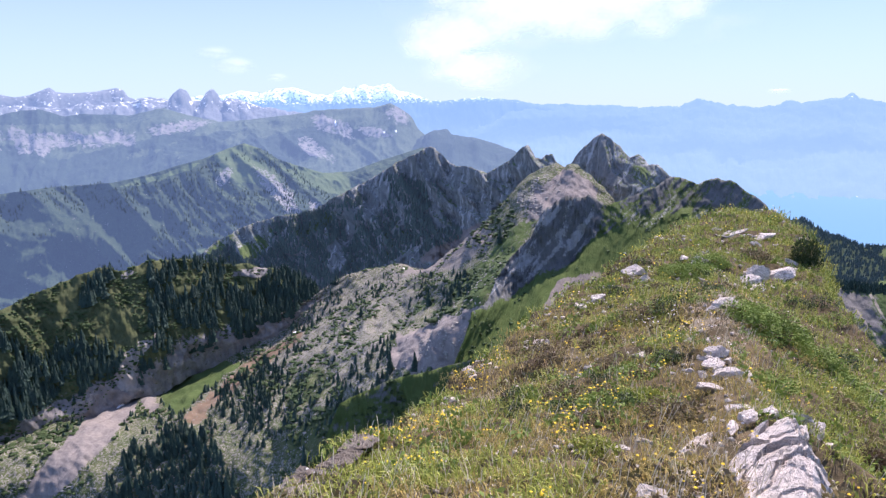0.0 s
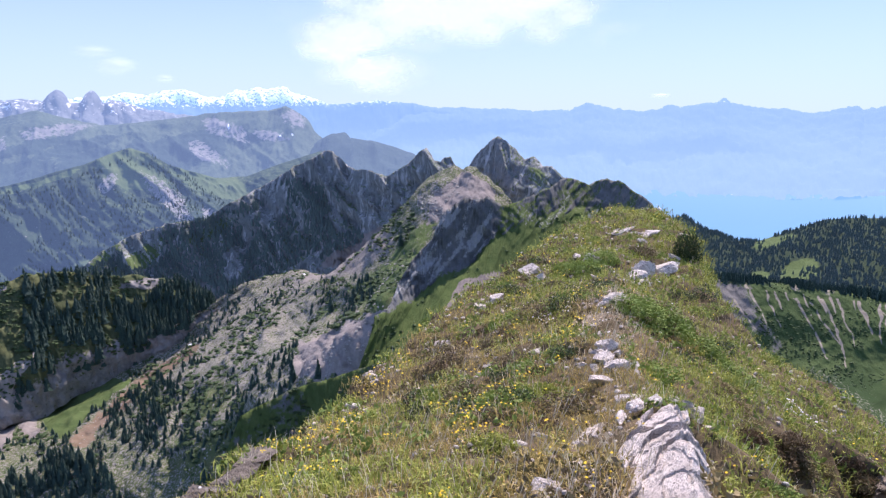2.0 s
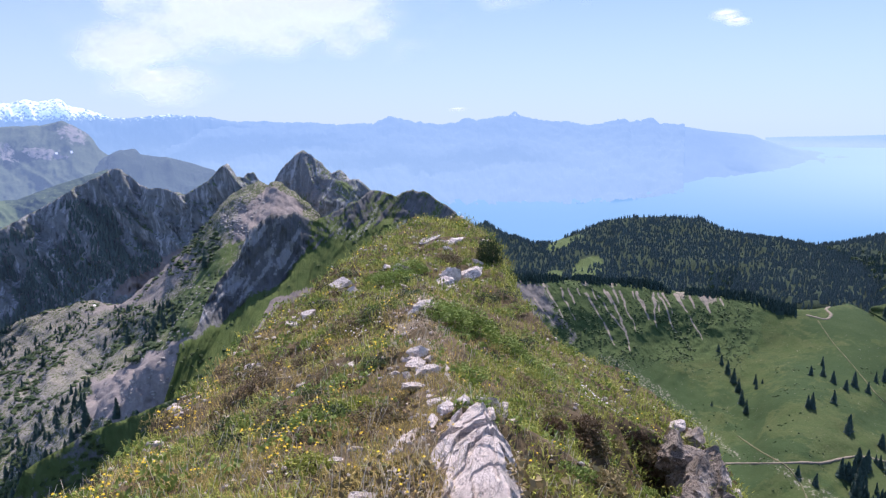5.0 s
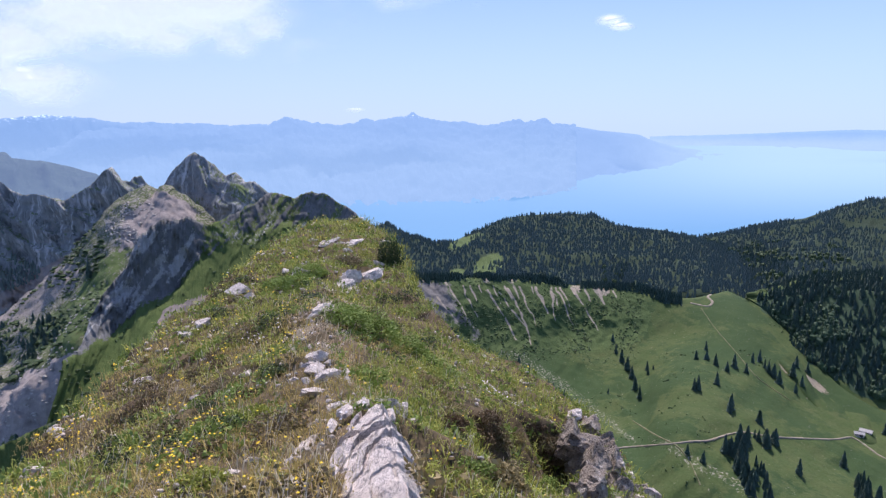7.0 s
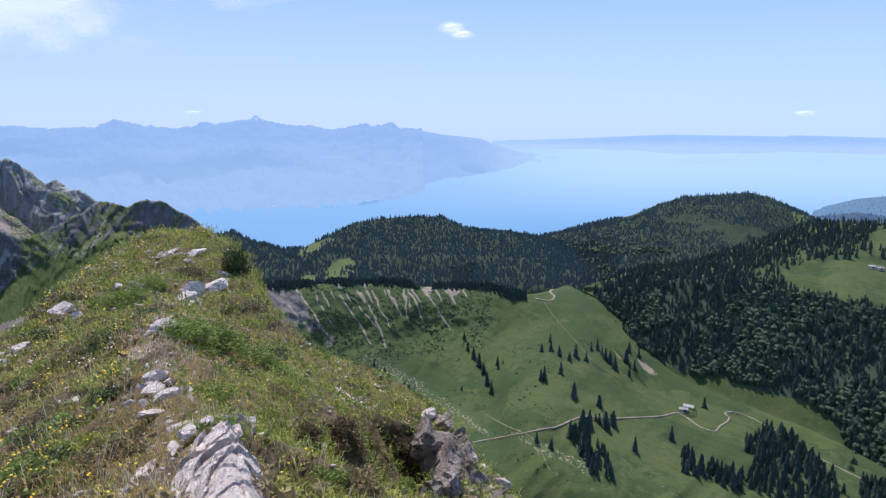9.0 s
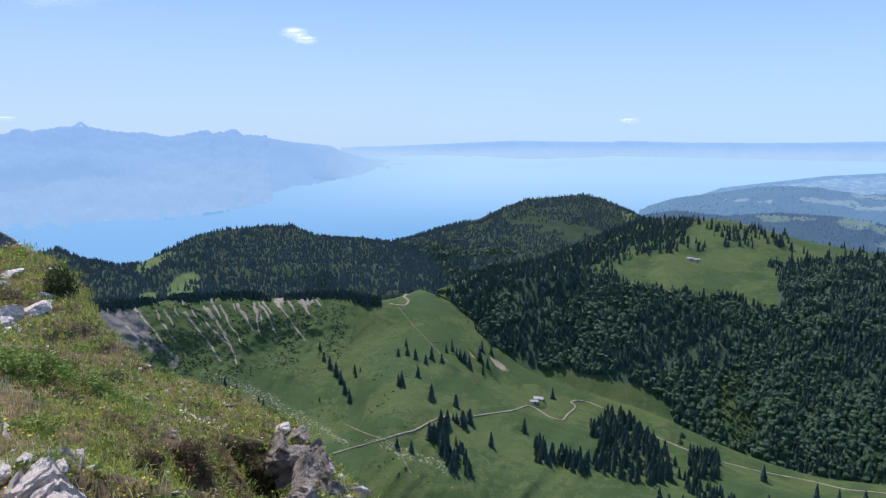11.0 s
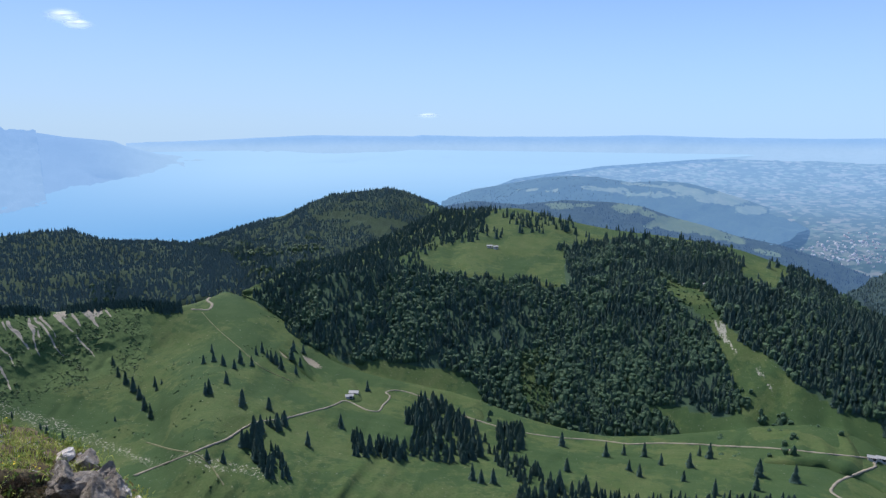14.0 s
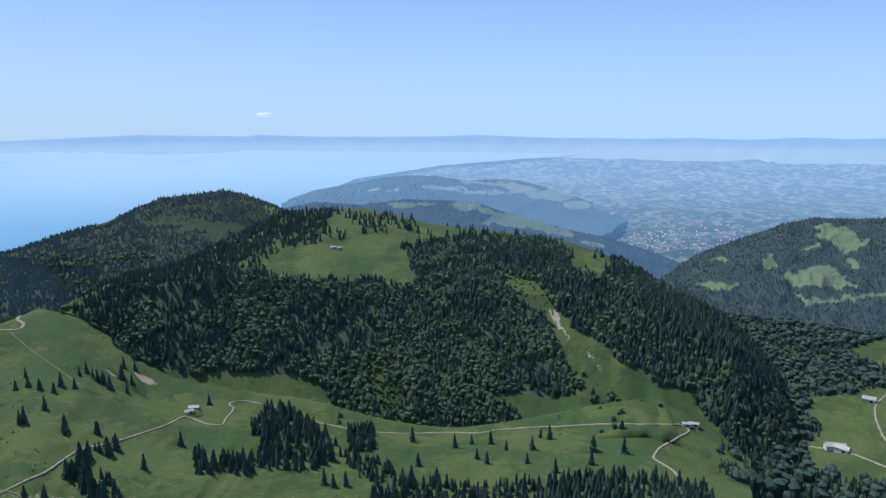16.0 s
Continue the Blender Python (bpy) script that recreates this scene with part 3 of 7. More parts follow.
SVC = [(5.4, -0.44, 4480), (9.9, -0.23, 4480), (13.5, -0.16, 4480), (16.5, -0.34, 4480), (18.6, -0.26, 4480), (19.5, 0.04, 4480), (20.2, 0.41, 4480), (21, 0.07, 4480),
    (22.1, -0.19, 4480), (24.2, -0.32, 4480), (25.5, -0.16, 4480), (26.4, 0.17, 4480), (27.2, -0.07, 4480), (28.9, 0.2, 4480), (29.7, 0.37, 4480), (30.2, 0.64, 4480),
    (31, 0.27, 4480), (32.6, -0.15, 4480), (34.4, -0.16, 4480), (36.3, -0.54, 4480), (37.7, -0.23, 4480), (39.1, 0.08, 4480), (39.5, -0.24, 4480), (41.1, 0.11, 4480),
    (41.8, -0.43, 4480), (43.6, -0.44, 4480)]
SVB = [(5.5, -8.07, 4100), (16.9, -8.03, 4100), (23.2, -7.1, 4100), (28.7, -6.86, 4100), (33.5, -6.72, 4100), (38.2, -6.25, 4100), (43.8, -5.46, 4100)]
RD_A = [(48, -26.15), (52.5, -25.28), (54, -24.9), (55.3, -24.68), (56.7, -23.98), (57.8, -23.6), (60, -23.63), (64.2, -22.98), (65.3, -22.51), (66, -22.77), (67.3,
    -23.45), (68.4, -23.59), (68.7, -23.08), (69.2, -22.7), (69.4, -22.37), (68.9, -22.06), (69.6, -21.88), (70.8, -22.04), (73.3, -22.89), (74.2, -23.5), (76.2, -24.12),
    (80.1, -25.1), (84.1, -25.4), (88.1, -25.29), (90.4, -25.34), (92.1, -25.03), (95.1, -24.67), (98.1, -24.39), (101, -23.97), (105.2, -23.56), (108.1, -23.18)]
RD_B = [(108.1, -23.27), (108.4, -23.68), (107.5, -24.24), (106, -25.29), (105.6, -26.06), (106.7, -26.44), (107.7, -26.92), (107.9, -28.11)]
RD_C = [(53.2, -14.36), (54.6, -14.55), (54.9, -14.12), (54.4, -13.77), (54.9, -13.44), (55.8, -13.13), (56.1, -12.83)]
RD_D = [(115.9, -23.33), (117.5, -23.17), (119.7, -22.98), (121.2, -23.21), (124.1, -23.77)]
RD_E = [(121.7, -18.62), (121.1, -19.54), (121.3, -20.47), (122, -21.66), (123.2, -22.13)]
RD_F = [(49.1, -23.93), (51, -24.79), (52.9, -25.4), (53.9, -26.31), (54.9, -27.99)]
RD_G = [(54, -14.67), (55.1, -16.09), (56.7, -17.65), (58.5, -19.54), (61, -20.8)]
HUTS = [(65.8, -22.4), (66.2, -22.17), (78, -10.16), (78.5, -10.22), (108.1, -23.31), (108.7, -23.23), (118.9, -23.01), (119.4, -23.07), (120.7, -19.31), (95.7, -12.56)]
TREES_B = [(47.2, -17.89), (47.5, -18.78), (48, -19.41), (48.5, -20.04), (48.9, -20.67), (49.2, -21.52), (49.6, -22.15), (50.1, -19.9), (53.9, -21.01), (55.6, -20.36),
    (54.6, -17.89), (56.8, -18.93), (57.7, -19.24), (58.6, -18.26), (59.3, -19.01), (60.1, -19.71), (61.2, -18.3), (61.7, -19.46), (62, -18.58), (56.8, -22.1), (59,
    -22.8), (57.6, -24.26), (58.1, -24.6), (59.5, -23.94), (55, -26.34), (56.6, -25.05), (57.3, -25.55), (58.3, -26.6)]
TREES_C = [(-12.6, -28.67), (-6.9, -24.71), (-6.4, -23.84), (-2.6, -21.91), (-8.7, -18.7), (-7.2, -17.37), (-13, -19.79), (-15.7, -24.02), (-10.4, -24.5), (-4.8, -22.08),
    (0.7, -16.12), (4.8, -11.37), (-1.3, -16.58), (-13.8, -17)]
TREES_D = [(39.3, -19.93), (40.2, -20.35), (41.9, -21.54), (42.3, -21.92), (43.3, -22.6), (43.9, -22.9), (50.6, -19.8), (50.2, -20.25), (47, -22), (53.7, -25.86), (54.9, -26.28), (58, -23.99), (58.7, -23.87), (60, -23.68)]
RKS = [(22.1, -26.3), (20.5, -27.46), (22.8, -19.11), (22.6, -20.26), (23.7, -20.76), (22.3, -19.87), (22.9, -21.94), (24.9, -22.99), (24.3, -23.21), (16, -13.53), (16.7,
    -14.17), (24.9, -13.14), (26.7, -12.95), (24.5, -13.52), (25.4, -9.98), (23.8, -9.75), (23, -9.98), (23.2, -15.4), (22.4, -15.7), (27.7, -11.91), (21.1, -12.28),
    (18.8, -30.51), (21, -28.94), (21.1, -27.07), (16.7, -20.04), (10.8, -25.21), (2.2, -22.16), (0.7, -24.53), (8.6, -19.68), (13.3, -15.76), (11.9, -16.53), (20.9,
    -20.92), (21.6, -13.79), (16, -27.33), (29.7, -23.67), (30.3, -23.94)]
BUSH = [(28.5, -11.83), (25.8, -16.61), (27.3, -17.47), (24.3, -16.14), (31.6, -21.67), (33.3, -22.9), (32.2, -20.34), (29.8, -18.76), (13.8, -27.78), (17.9, -23.67),
    (8.6, -20.6), (20.7, -13.42), (21.9, -12.44), (19.4, -13.3), (24.8, -11.76), (34.5, -24.15)]
TOWN = [(101.2, -9.42), (106.3, -6.92), (111.7, -7.51), (110.7, -9.75), (104.4, -10.18)]
FLDS = [(116.8, -19.8), (118.6, -19.27), (122.7, -17.65), (126, -17), (126, -24), (123.5, -24.33), (120, -24.88), (117.6, -24.46), (117.1, -23.18), (118.1, -21.77), (117.1, -20.98)]
FLDS_FAR = [(119, -15.88), (121.3, -14.69), (126, -14), (126, -16.5), (122.6, -16.89), (120.2, -16.76)]
BWT = [(-14.9, -18.74, 680), (-10.5, -15.82, 660), (-6.6, -13.64, 690), (-3.2, -13.49, 680), (0.2, -14.14, 620), (4.1, -10.43, 590), (7.3, -6.65, 560), (9.6, -5.14, 540)]
BWM = [(-30.7, -22.46, 600), (-20.9, -20.76, 635), (-14.9, -19.64, 620), (-8.1, -17.8, 560), (-3.2, -17.49, 500), (1.7, -15.65, 450), (5.6, -12.3, 430), (9.5, -8.94, 440)]
BWB = [(-41, -27.5, 500), (-33.6, -27.32, 505), (-24, -29.58, 450), (-15.7, -31.24, 385), (-8.5, -27.71, 325), (-1.3, -23.98, 300), (3.7, -19.84, 300), (8.5, -13.65, 330)]
RIBM = [(2.4, -17.15, 208), (5.9, -15.83, 228), (8.2, -13.9, 236), (10.8, -12.9, 244), (12.8, -10.5, 256), (15, -9.6, 262), (18, -8.3, 283), (20.2, -7.9, 291), (24, -8.6, 262), (28.2, -12.4, 216)]
RIBB = [(-0.3, -23.99, 190), (4.2, -20.29, 205), (8.6, -17.38, 215), (12.8, -15.33, 235), (15, -13.36, 245), (19.2, -10.4, 272), (23.4, -10.13, 265), (26.5, -10.75, 225),
    (29.4, -15.49, 200)]
PKM = [(-21.2, -13.66, 1020), (-15.9, -12.73, 1000), (-10.8, -12.08, 980), (-4.5, -9.92, 900), (0.7, -8.56, 830), (4.5, -8.55, 740), (7.4, -7.35, 680), (10.1, -5.23,
    620), (12.9, -6.56, 560), (16.9, -6.91, 460), (20.8, -8.53, 410)]
PKB = [(-21.4, -16.3, 900), (-16.1, -15.91, 880), (-10.5, -15.82, 860), (-6.6, -13.74, 830), (-3.2, -13.54, 800), (0.2, -14.14, 720), (3.1, -11.39, 680), (6.4, -9, 630),
    (8.3, -7.57, 610), (10.6, -6.6, 570), (12.9, -8.39, 525), (15.7, -9.67, 470), (21, -11.18, 380)]
BLM = [(-42.8, -20.09, 530), (-34.8, -19.95, 590), (-31.2, -20.33, 600), (-27.1, -18.99, 610), (-23.8, -18.64, 615), (-19.4, -18.3, 630), (-15.3, -17.57, 640), (-11,
    -16.26, 650)]
BLB = [(-43.6, -24.79, 490), (-35.5, -25.2, 540), (-31.7, -24.62, 560), (-29.3, -23.77, 570), (-26.2, -21.68, 580), (-23.6, -21.67, 590), (-21.4, -20.7, 600), (-17.3,
    -19.78, 615), (-13.9, -18.91, 620), (-11, -17.18, 640)]
HCC = [(57.4, -13.45, 970), (60.9, -11.82, 1050), (66.3, -10.73, 1150), (68.3, -9.72, 1250), (72.1, -8.08, 1350), (74, -7.08, 1420), (76.9, -6.96, 1420), (80.6, -6.85,
    1400), (85.2, -7.95, 1350), (88, -8.42, 1300), (92.8, -8.83, 1260), (97.5, -9.42, 1200), (100.3, -10.2, 1150), (102.2, -10.84, 1120), (104.5, -12.07, 1060), (106.7,
    -13.26, 1020), (109.4, -14.17, 980), (113.2, -15.56, 930), (116.1, -17.24, 880)]
HCM = [(57.3, -13.61, 965), (60.8, -13.09, 940), (65.8, -12.25, 930), (72.8, -12.47, 960), (78.4, -12.93, 960), (84.6, -13.29, 950), (90.5, -13.26, 930), (97.7, -13.98,
    900), (102.3, -14.4, 880), (106.9, -15.83, 850), (111.3, -17.52, 800), (116.3, -19.68, 760)]
HCD = [(57.3, -13.86, 960), (60.6, -16.04, 890), (64.4, -19.96, 800), (69.7, -21.45, 770), (76.2, -22.67, 760), (80.6, -24.24, 735), (88.1, -25.47, 712), (96.1, -24.08,
    725), (100.9, -22.62, 735), (105, -21.76, 745), (108.7, -22.58, 735), (111.4, -24.25, 700), (117, -25.96, 640)]
VAT = [(22, -12.2, 690), (23.8, -12.28, 700), (28.6, -12.9, 720), (31.5, -13.23, 760), (36.4, -13.05, 800), (40.2, -13.22, 840), (43.1, -13.51, 860), (46.3, -13.61, 880),
    (49.1, -13.5, 900), (51.3, -14.21, 900), (53.5, -14.26, 920), (55.9, -12.78, 980), (57.3, -13.61, 970), (60.6, -15.79, 905), (64.5, -19.71, 815), (69.7, -21.18, 785),
    (76.2, -22.4, 775), (80.6, -23.97, 750), (88.1, -25.2, 727), (96.1, -23.82, 740), (100.9, -22.36, 750), (105, -21.5, 760), (108.7, -22.33, 750), (111.4, -24, 715),
    (114.1, -25.59, 670)]
VAM = [(21.7, -17.74, 640), (28.5, -18.05, 660), (35.9, -18.11, 720), (43.2, -18.36, 770), (49.3, -17.74, 800), (53.7, -17.12, 820), (55.2, -17.28, 760), (58.4, -19.06,
    740), (64.3, -21.65, 700), (69.6, -22.96, 690), (76.2, -23.99, 680), (80.6, -25.12, 670), (88.1, -26.13, 660), (96.1, -25.18, 680), (105.2, -23.48, 700), (110.1,
    -23.85, 690), (114.1, -26.1, 650)]
VAL = [(21.5, -23.15, 560), (33.4, -24.51, 590), (43.4, -24.2, 620), (50.4, -22.71, 650), (52.6, -21.11, 600), (58, -23.05, 600), (66.3, -24.88, 605), (78, -26.94, 590),
    (93.2, -27.08, 590), (105.3, -25.59, 600), (114.2, -26.95, 600)]
VAB = [(21.1, -30, 470), (33.4, -30.57, 480), (41.4, -29.43, 460), (52, -33.12, 440), (59.2, -31.46, 440), (72.8, -34.22, 440), (88.2, -34.66, 450), (103.4, -33.16, 450),
    (114.7, -31.29, 450)]
KV_NEAR = 0.87
KVB = [(105.8, -33.2, 620), (110.4, -32.02, 620), (116.7, -30.8, 640), (123, -29.23, 640), (130.2, -26.74, 640)]
E1M = [(-41.2, -9.19, 1900), (-33.5, -9.8, 1900), (-28, -8.71, 1920), (-24, -7.3, 1950), (-19.9, -7.53, 1950), (-16.4, -7.24, 1950), (-12.4, -7.39, 2000), (-8.7, -7.49,
    2050), (-1.6, -4.79, 2300)]
E1B = [(-42.2, -15.93, 1700), (-34.2, -15.31, 1750), (-26.7, -14.8, 1750), (-20.8, -13.7, 1750), (-13.6, -11.95, 1750), (-7.9, -9.85, 1850), (-1.6, -6.19, 2100)]
E2M = [(-40.3, -2.45, 2850), (-32.7, -2.82, 2850), (-29.3, -3.46, 2850), (-24.8, -2.78, 2850), (-20.4, -2.68, 2850), (-16.1, -2.1, 2850), (-10.4, -2.4, 2850), (-8.6,
    -2.65, 2850), (-4.4, -2.92, 2800), (0.3, -4.1, 2700)]
E2B = [(-40.9, -7.41, 2500), (-33.3, -7.44, 2500), (-25.9, -6.75, 2500), (-16.3, -5.89, 2500), (-8.7, -6.56, 2500), (0.3, -5.74, 2500)]
L2C = [(73.5, -6.39, 3300), (74.9, -5.87, 3300), (76.8, -5.25, 3300), (79.5, -4.82, 3300), (82.3, -4.28, 3300), (84.2, -4.14, 3300), (86.6, -4.18, 3300), (89.4, -4.59,
    3300), (91.8, -4.39, 3300), (93.6, -4.51, 3300), (95.5, -4.95, 3300), (97.8, -5.6, 3300), (100.1, -6.33, 3300), (102.5, -7.63, 2950)]
CLU_A = [(70.7, -23.94), (71.9, -22.89), (74.3, -23.28), (76.1, -24.65), (78.1, -26.08), (77.5, -27.13), (76, -27.66), (73.1, -27.81), (71, -25.91)]
CLU_B = [(78.7, -25.03), (81.1, -25.01), (81.3, -26.68), (79, -26.57)]
CLU_C = [(56.5, -24.9), (57.9, -24.69), (59.7, -26.58), (60.8, -28.37), (58.3, -27.85)]
CLU_F = [(78, -26.73), (81, -27.32), (83, -28.24), (82.5, -29.08), (80, -28.76)]
CLU_D = [(81, -29.15), (84.1, -28.69), (88.1, -29.44), (93.3, -29.13), (98.3, -28.46), (103.1, -27.8), (110, -27.45), (112.6, -32.31), (80.4, -34.88)]
TREES = [(54.2, -21.01), (54.7, -18.6), (55.4, -18.93), (56.3, -19.3), (56.7, -22.31), (58.9, -22.74), (58.1, -18.38), (59, -18.66), (59.7, -19.28), (61, -18.96), (61.7,
    -19.58), (61.3, -20.14), (53.9, -18.66), (67.4, -21.88), (57.7, -24.03), (58.2, -24.37), (59, -24.06), (59.6, -24.4), (60.2, -24.13), (56.6, -25.33), (84.6, -25.98),
    (85.1, -27.81), (88.4, -26.43), (89.9, -26.14), (91.6, -26.1), (90.4, -27.26), (91.3, -27.58), (93, -26.53), (95.3, -26.36), (94.9, -27.42), (96, -25.41), (96.8,
    -25.48), (100.6, -26.04), (100.5, -27.07), (103.2, -25.98), (97.4, -27.93), (105.9, -27.6), (76.7, -28.89), (77.5, -29.11), (78.6, -29.1), (85.1, -31.02), (65,
    -24.68), (62.1, -25.84)]
GROUND = [(-89, 1), (-45, 600), (-14, 2000), (-9.5, 2600), (-6.5, 3200), (-5, 3700), (-4, 4050), (-3, 4400), (-2.2, 4700), (-1.9, 4900)]


def ground_r(el):
    return np.interp(el, [g[0] for g in GROUND], [g[1] for g in GROUND])


def on_plain(rail):
    return [(a, e, float(ground_r(e))) for a, e, r in rail]


# ---- the large structure ----
TERRAIN = []


def slope(name, g, material, masks, label, category, kind="structure", flat=False):
    me = raw_mesh(name, g.reshape(-1, 3), grid_faces(*g.shape[:2]), material, flat=flat)
    for k, v in masks.items():
        put_mask(me, k, np.broadcast_to(v, g.shape[:2]))
    ob = thing(name, me, label, category, kind=kind)
    TERRAIN.append(g)
    return ob


def patch(g, spots, soft=0.35, ragged=0.5, seed=3):
    """A mask of soft-edged patches: each (az, el, half width, half height, lean in degrees)."""
    az, el = bearing(g)
    n = fbm(np.stack([az * 0.9, el * 0.9, 0 * az], -1), 4, seed)
    out = np.zeros(az.shape)
    for a, e, w, h, lean in spots:
        c, s = math.cos(radians(lean)), math.sin(radians(lean))
        x, y = (az - a) * c + (el - e) * s, -(az - a) * s + (el - e) * c
        out = np.maximum(out, smooth(1 + soft, 1 - soft, np.hypot(x / w, y / h) + ragged * n))
    return out


def streaks(g, lines, wide, seed=4):
    """A mask of narrow runnels, each along (az, el) to (az, el)."""
    az, el = bearing(g)
    n = fbm(np.stack([az * 1.3, el * 1.3, 0 * az], -1), 4, seed) * 0.5
    out = np.zeros(az.shape)
    for (a, b), (c, d) in lines:
        t = np.clip(((az - a) * (c - a) + (el - b) * (d - b)) / ((c - a) ** 2 + (d - b) ** 2), 0, 1)
        dist = np.hypot(az - a - t * (c - a) + n * 0.5, el - b - t * (d - b))
        out = np.maximum(out, smooth(wide * (1.25 - 0.6 * t) * 1.5, wide * (1.25 - 0.6 * t) * 0.5, dist))
    return out


def area(g, *outlines, ragged=0.3, size=0.7, seed=5, blur=1):
    """A mask of closed outlines of (az, el) corners, with ragged rims."""
    az, el = bearing(g)
    q = np.stack([az / size, el / size, 0 * az], -1)
    az, el = az + ragged * fbm(q, 3, seed), el + ragged * fbm(q, 3, seed + 7)
    out = np.zeros(az.shape)
    for poly in outlines:
        out = np.maximum(out, inside(poly, az, el))
    for _ in range(blur if out.ndim == 2 else 0):
        p = np.pad(out, 1, "edge")
        out = (4 * out + p[2:, 1:-1] + p[:-2, 1:-1] + p[1:-1, 2:] + p[1:-1, :-2]) / 8
    return out


def carve(g, deep, wide, lean=0.0, long=3.0, seed=0, octaves=6, gain=0.55, hold=1.0, warp=0.7):
    """Cut gullies and ribs into a slope: deep in metres, wide in degrees, lean the slant of the fall line."""
    az, el = bearing(g)
    r = np.hypot(g[..., 0], g[..., 1])
    w = warp * fbm(np.stack([az / (3 * wide), el / (3 * wide), 0 * az], -1), 3, seed + 31)
    d = fbm(np.stack([(az + lean * el) / wide + w, el / (wide * long) + w, 0 * az], -1), octaves, seed, ridged=True, gain=gain)
    return at(az, el, r - deep * d * hold)


def beds(g, deep, wide, slant, seed=0, hold=1.0, rag=0.5):
    """Tilted rock beds that break off in steps: slant is the run of their edges, az for each degree of el."""
    az, el = bearing(g)
    r = np.hypot(g[..., 0], g[..., 1])
    n = fbm(np.stack([az * 0.8 / wide, el * 0.8 / wide, 0 * az], -1) * 0.5, 4, seed)
    k = (az - slant * el) / wide + rag * 2 * n
    k = k - np.floor(k)
    return at(az, el, r - deep * hold * k * smooth(1.0, 0.82, k) * (0.6 + n))


def upward(g):
    """How level the ground lies, 0 to 1."""
    n = np.cross(np.gradient(g, axis=0), np.gradient(g, axis=1))
    return np.abs(n[..., 2]) / (np.linalg.norm(n, axis=2) + 1e-9)


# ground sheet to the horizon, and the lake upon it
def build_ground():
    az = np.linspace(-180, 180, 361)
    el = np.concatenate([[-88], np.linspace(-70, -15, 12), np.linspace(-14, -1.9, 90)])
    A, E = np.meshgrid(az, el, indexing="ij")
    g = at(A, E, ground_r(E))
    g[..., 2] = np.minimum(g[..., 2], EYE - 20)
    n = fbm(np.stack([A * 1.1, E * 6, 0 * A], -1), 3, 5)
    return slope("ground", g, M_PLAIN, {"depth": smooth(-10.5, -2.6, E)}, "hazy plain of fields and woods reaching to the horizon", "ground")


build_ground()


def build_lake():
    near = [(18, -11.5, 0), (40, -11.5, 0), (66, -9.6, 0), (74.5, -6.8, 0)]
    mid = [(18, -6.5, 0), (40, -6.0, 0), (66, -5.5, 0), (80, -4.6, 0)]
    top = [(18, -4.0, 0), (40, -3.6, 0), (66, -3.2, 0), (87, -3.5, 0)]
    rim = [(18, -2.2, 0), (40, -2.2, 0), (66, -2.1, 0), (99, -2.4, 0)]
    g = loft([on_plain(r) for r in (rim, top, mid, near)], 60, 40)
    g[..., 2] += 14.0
    # depth here mixes in painted haze with distance, not water depth
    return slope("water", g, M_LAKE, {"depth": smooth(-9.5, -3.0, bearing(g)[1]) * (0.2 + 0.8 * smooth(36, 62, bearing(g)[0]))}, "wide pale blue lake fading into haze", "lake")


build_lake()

# far ranges
JR_ALPS = [[(116, -7.23), (117, -6.8), (118.2, -7.47), (119.3, -7.99), (119.7, -8.36), (118.3, -9.1), (117.2, -8.38), (116.4, -7.82)],
           [(114, -11.28), (116.2, -10.13), (117.3, -9.94), (118.5, -10.72), (119.4, -11.42), (117.8, -11.62), (114.9, -11.75)],
           [(115.1, -12.56), (117.2, -12.44), (122, -11.17), (122, -11.48), (118.6, -12.42), (116.1, -13.32)],
           [(107.6, -12.22), (111.3, -12.02), (110.9, -12.45), (108.9, -12.64)], [(108.7, -10.44), (110.1, -9.8), (110.5, -10.48)], [(112.6, -10.04), (113.2, -9.56), (113.7, -10.46), (112.8, -10.67)],
           [(118.5, -9.28), (119.2, -9.41), (119.2, -10.15), (118.5, -9.9)], [(115.4, -8.95), (116.1, -8.39), (116.5, -8.86)]]
E1_PASTURE = [(-25.5, -5.92), (-22.2, -5.13), (-19.2, -4.14), (-20.1, -4.86), (-23.9, -6.0)]
E2_CLIFF = [(-32.2, -1.5), (-29.5, -1.9), (-24.3, -1.8), (-24, -3.0), (-26.7, -2.8), (-29.3, -3.15), (-31.8, -3.6)]


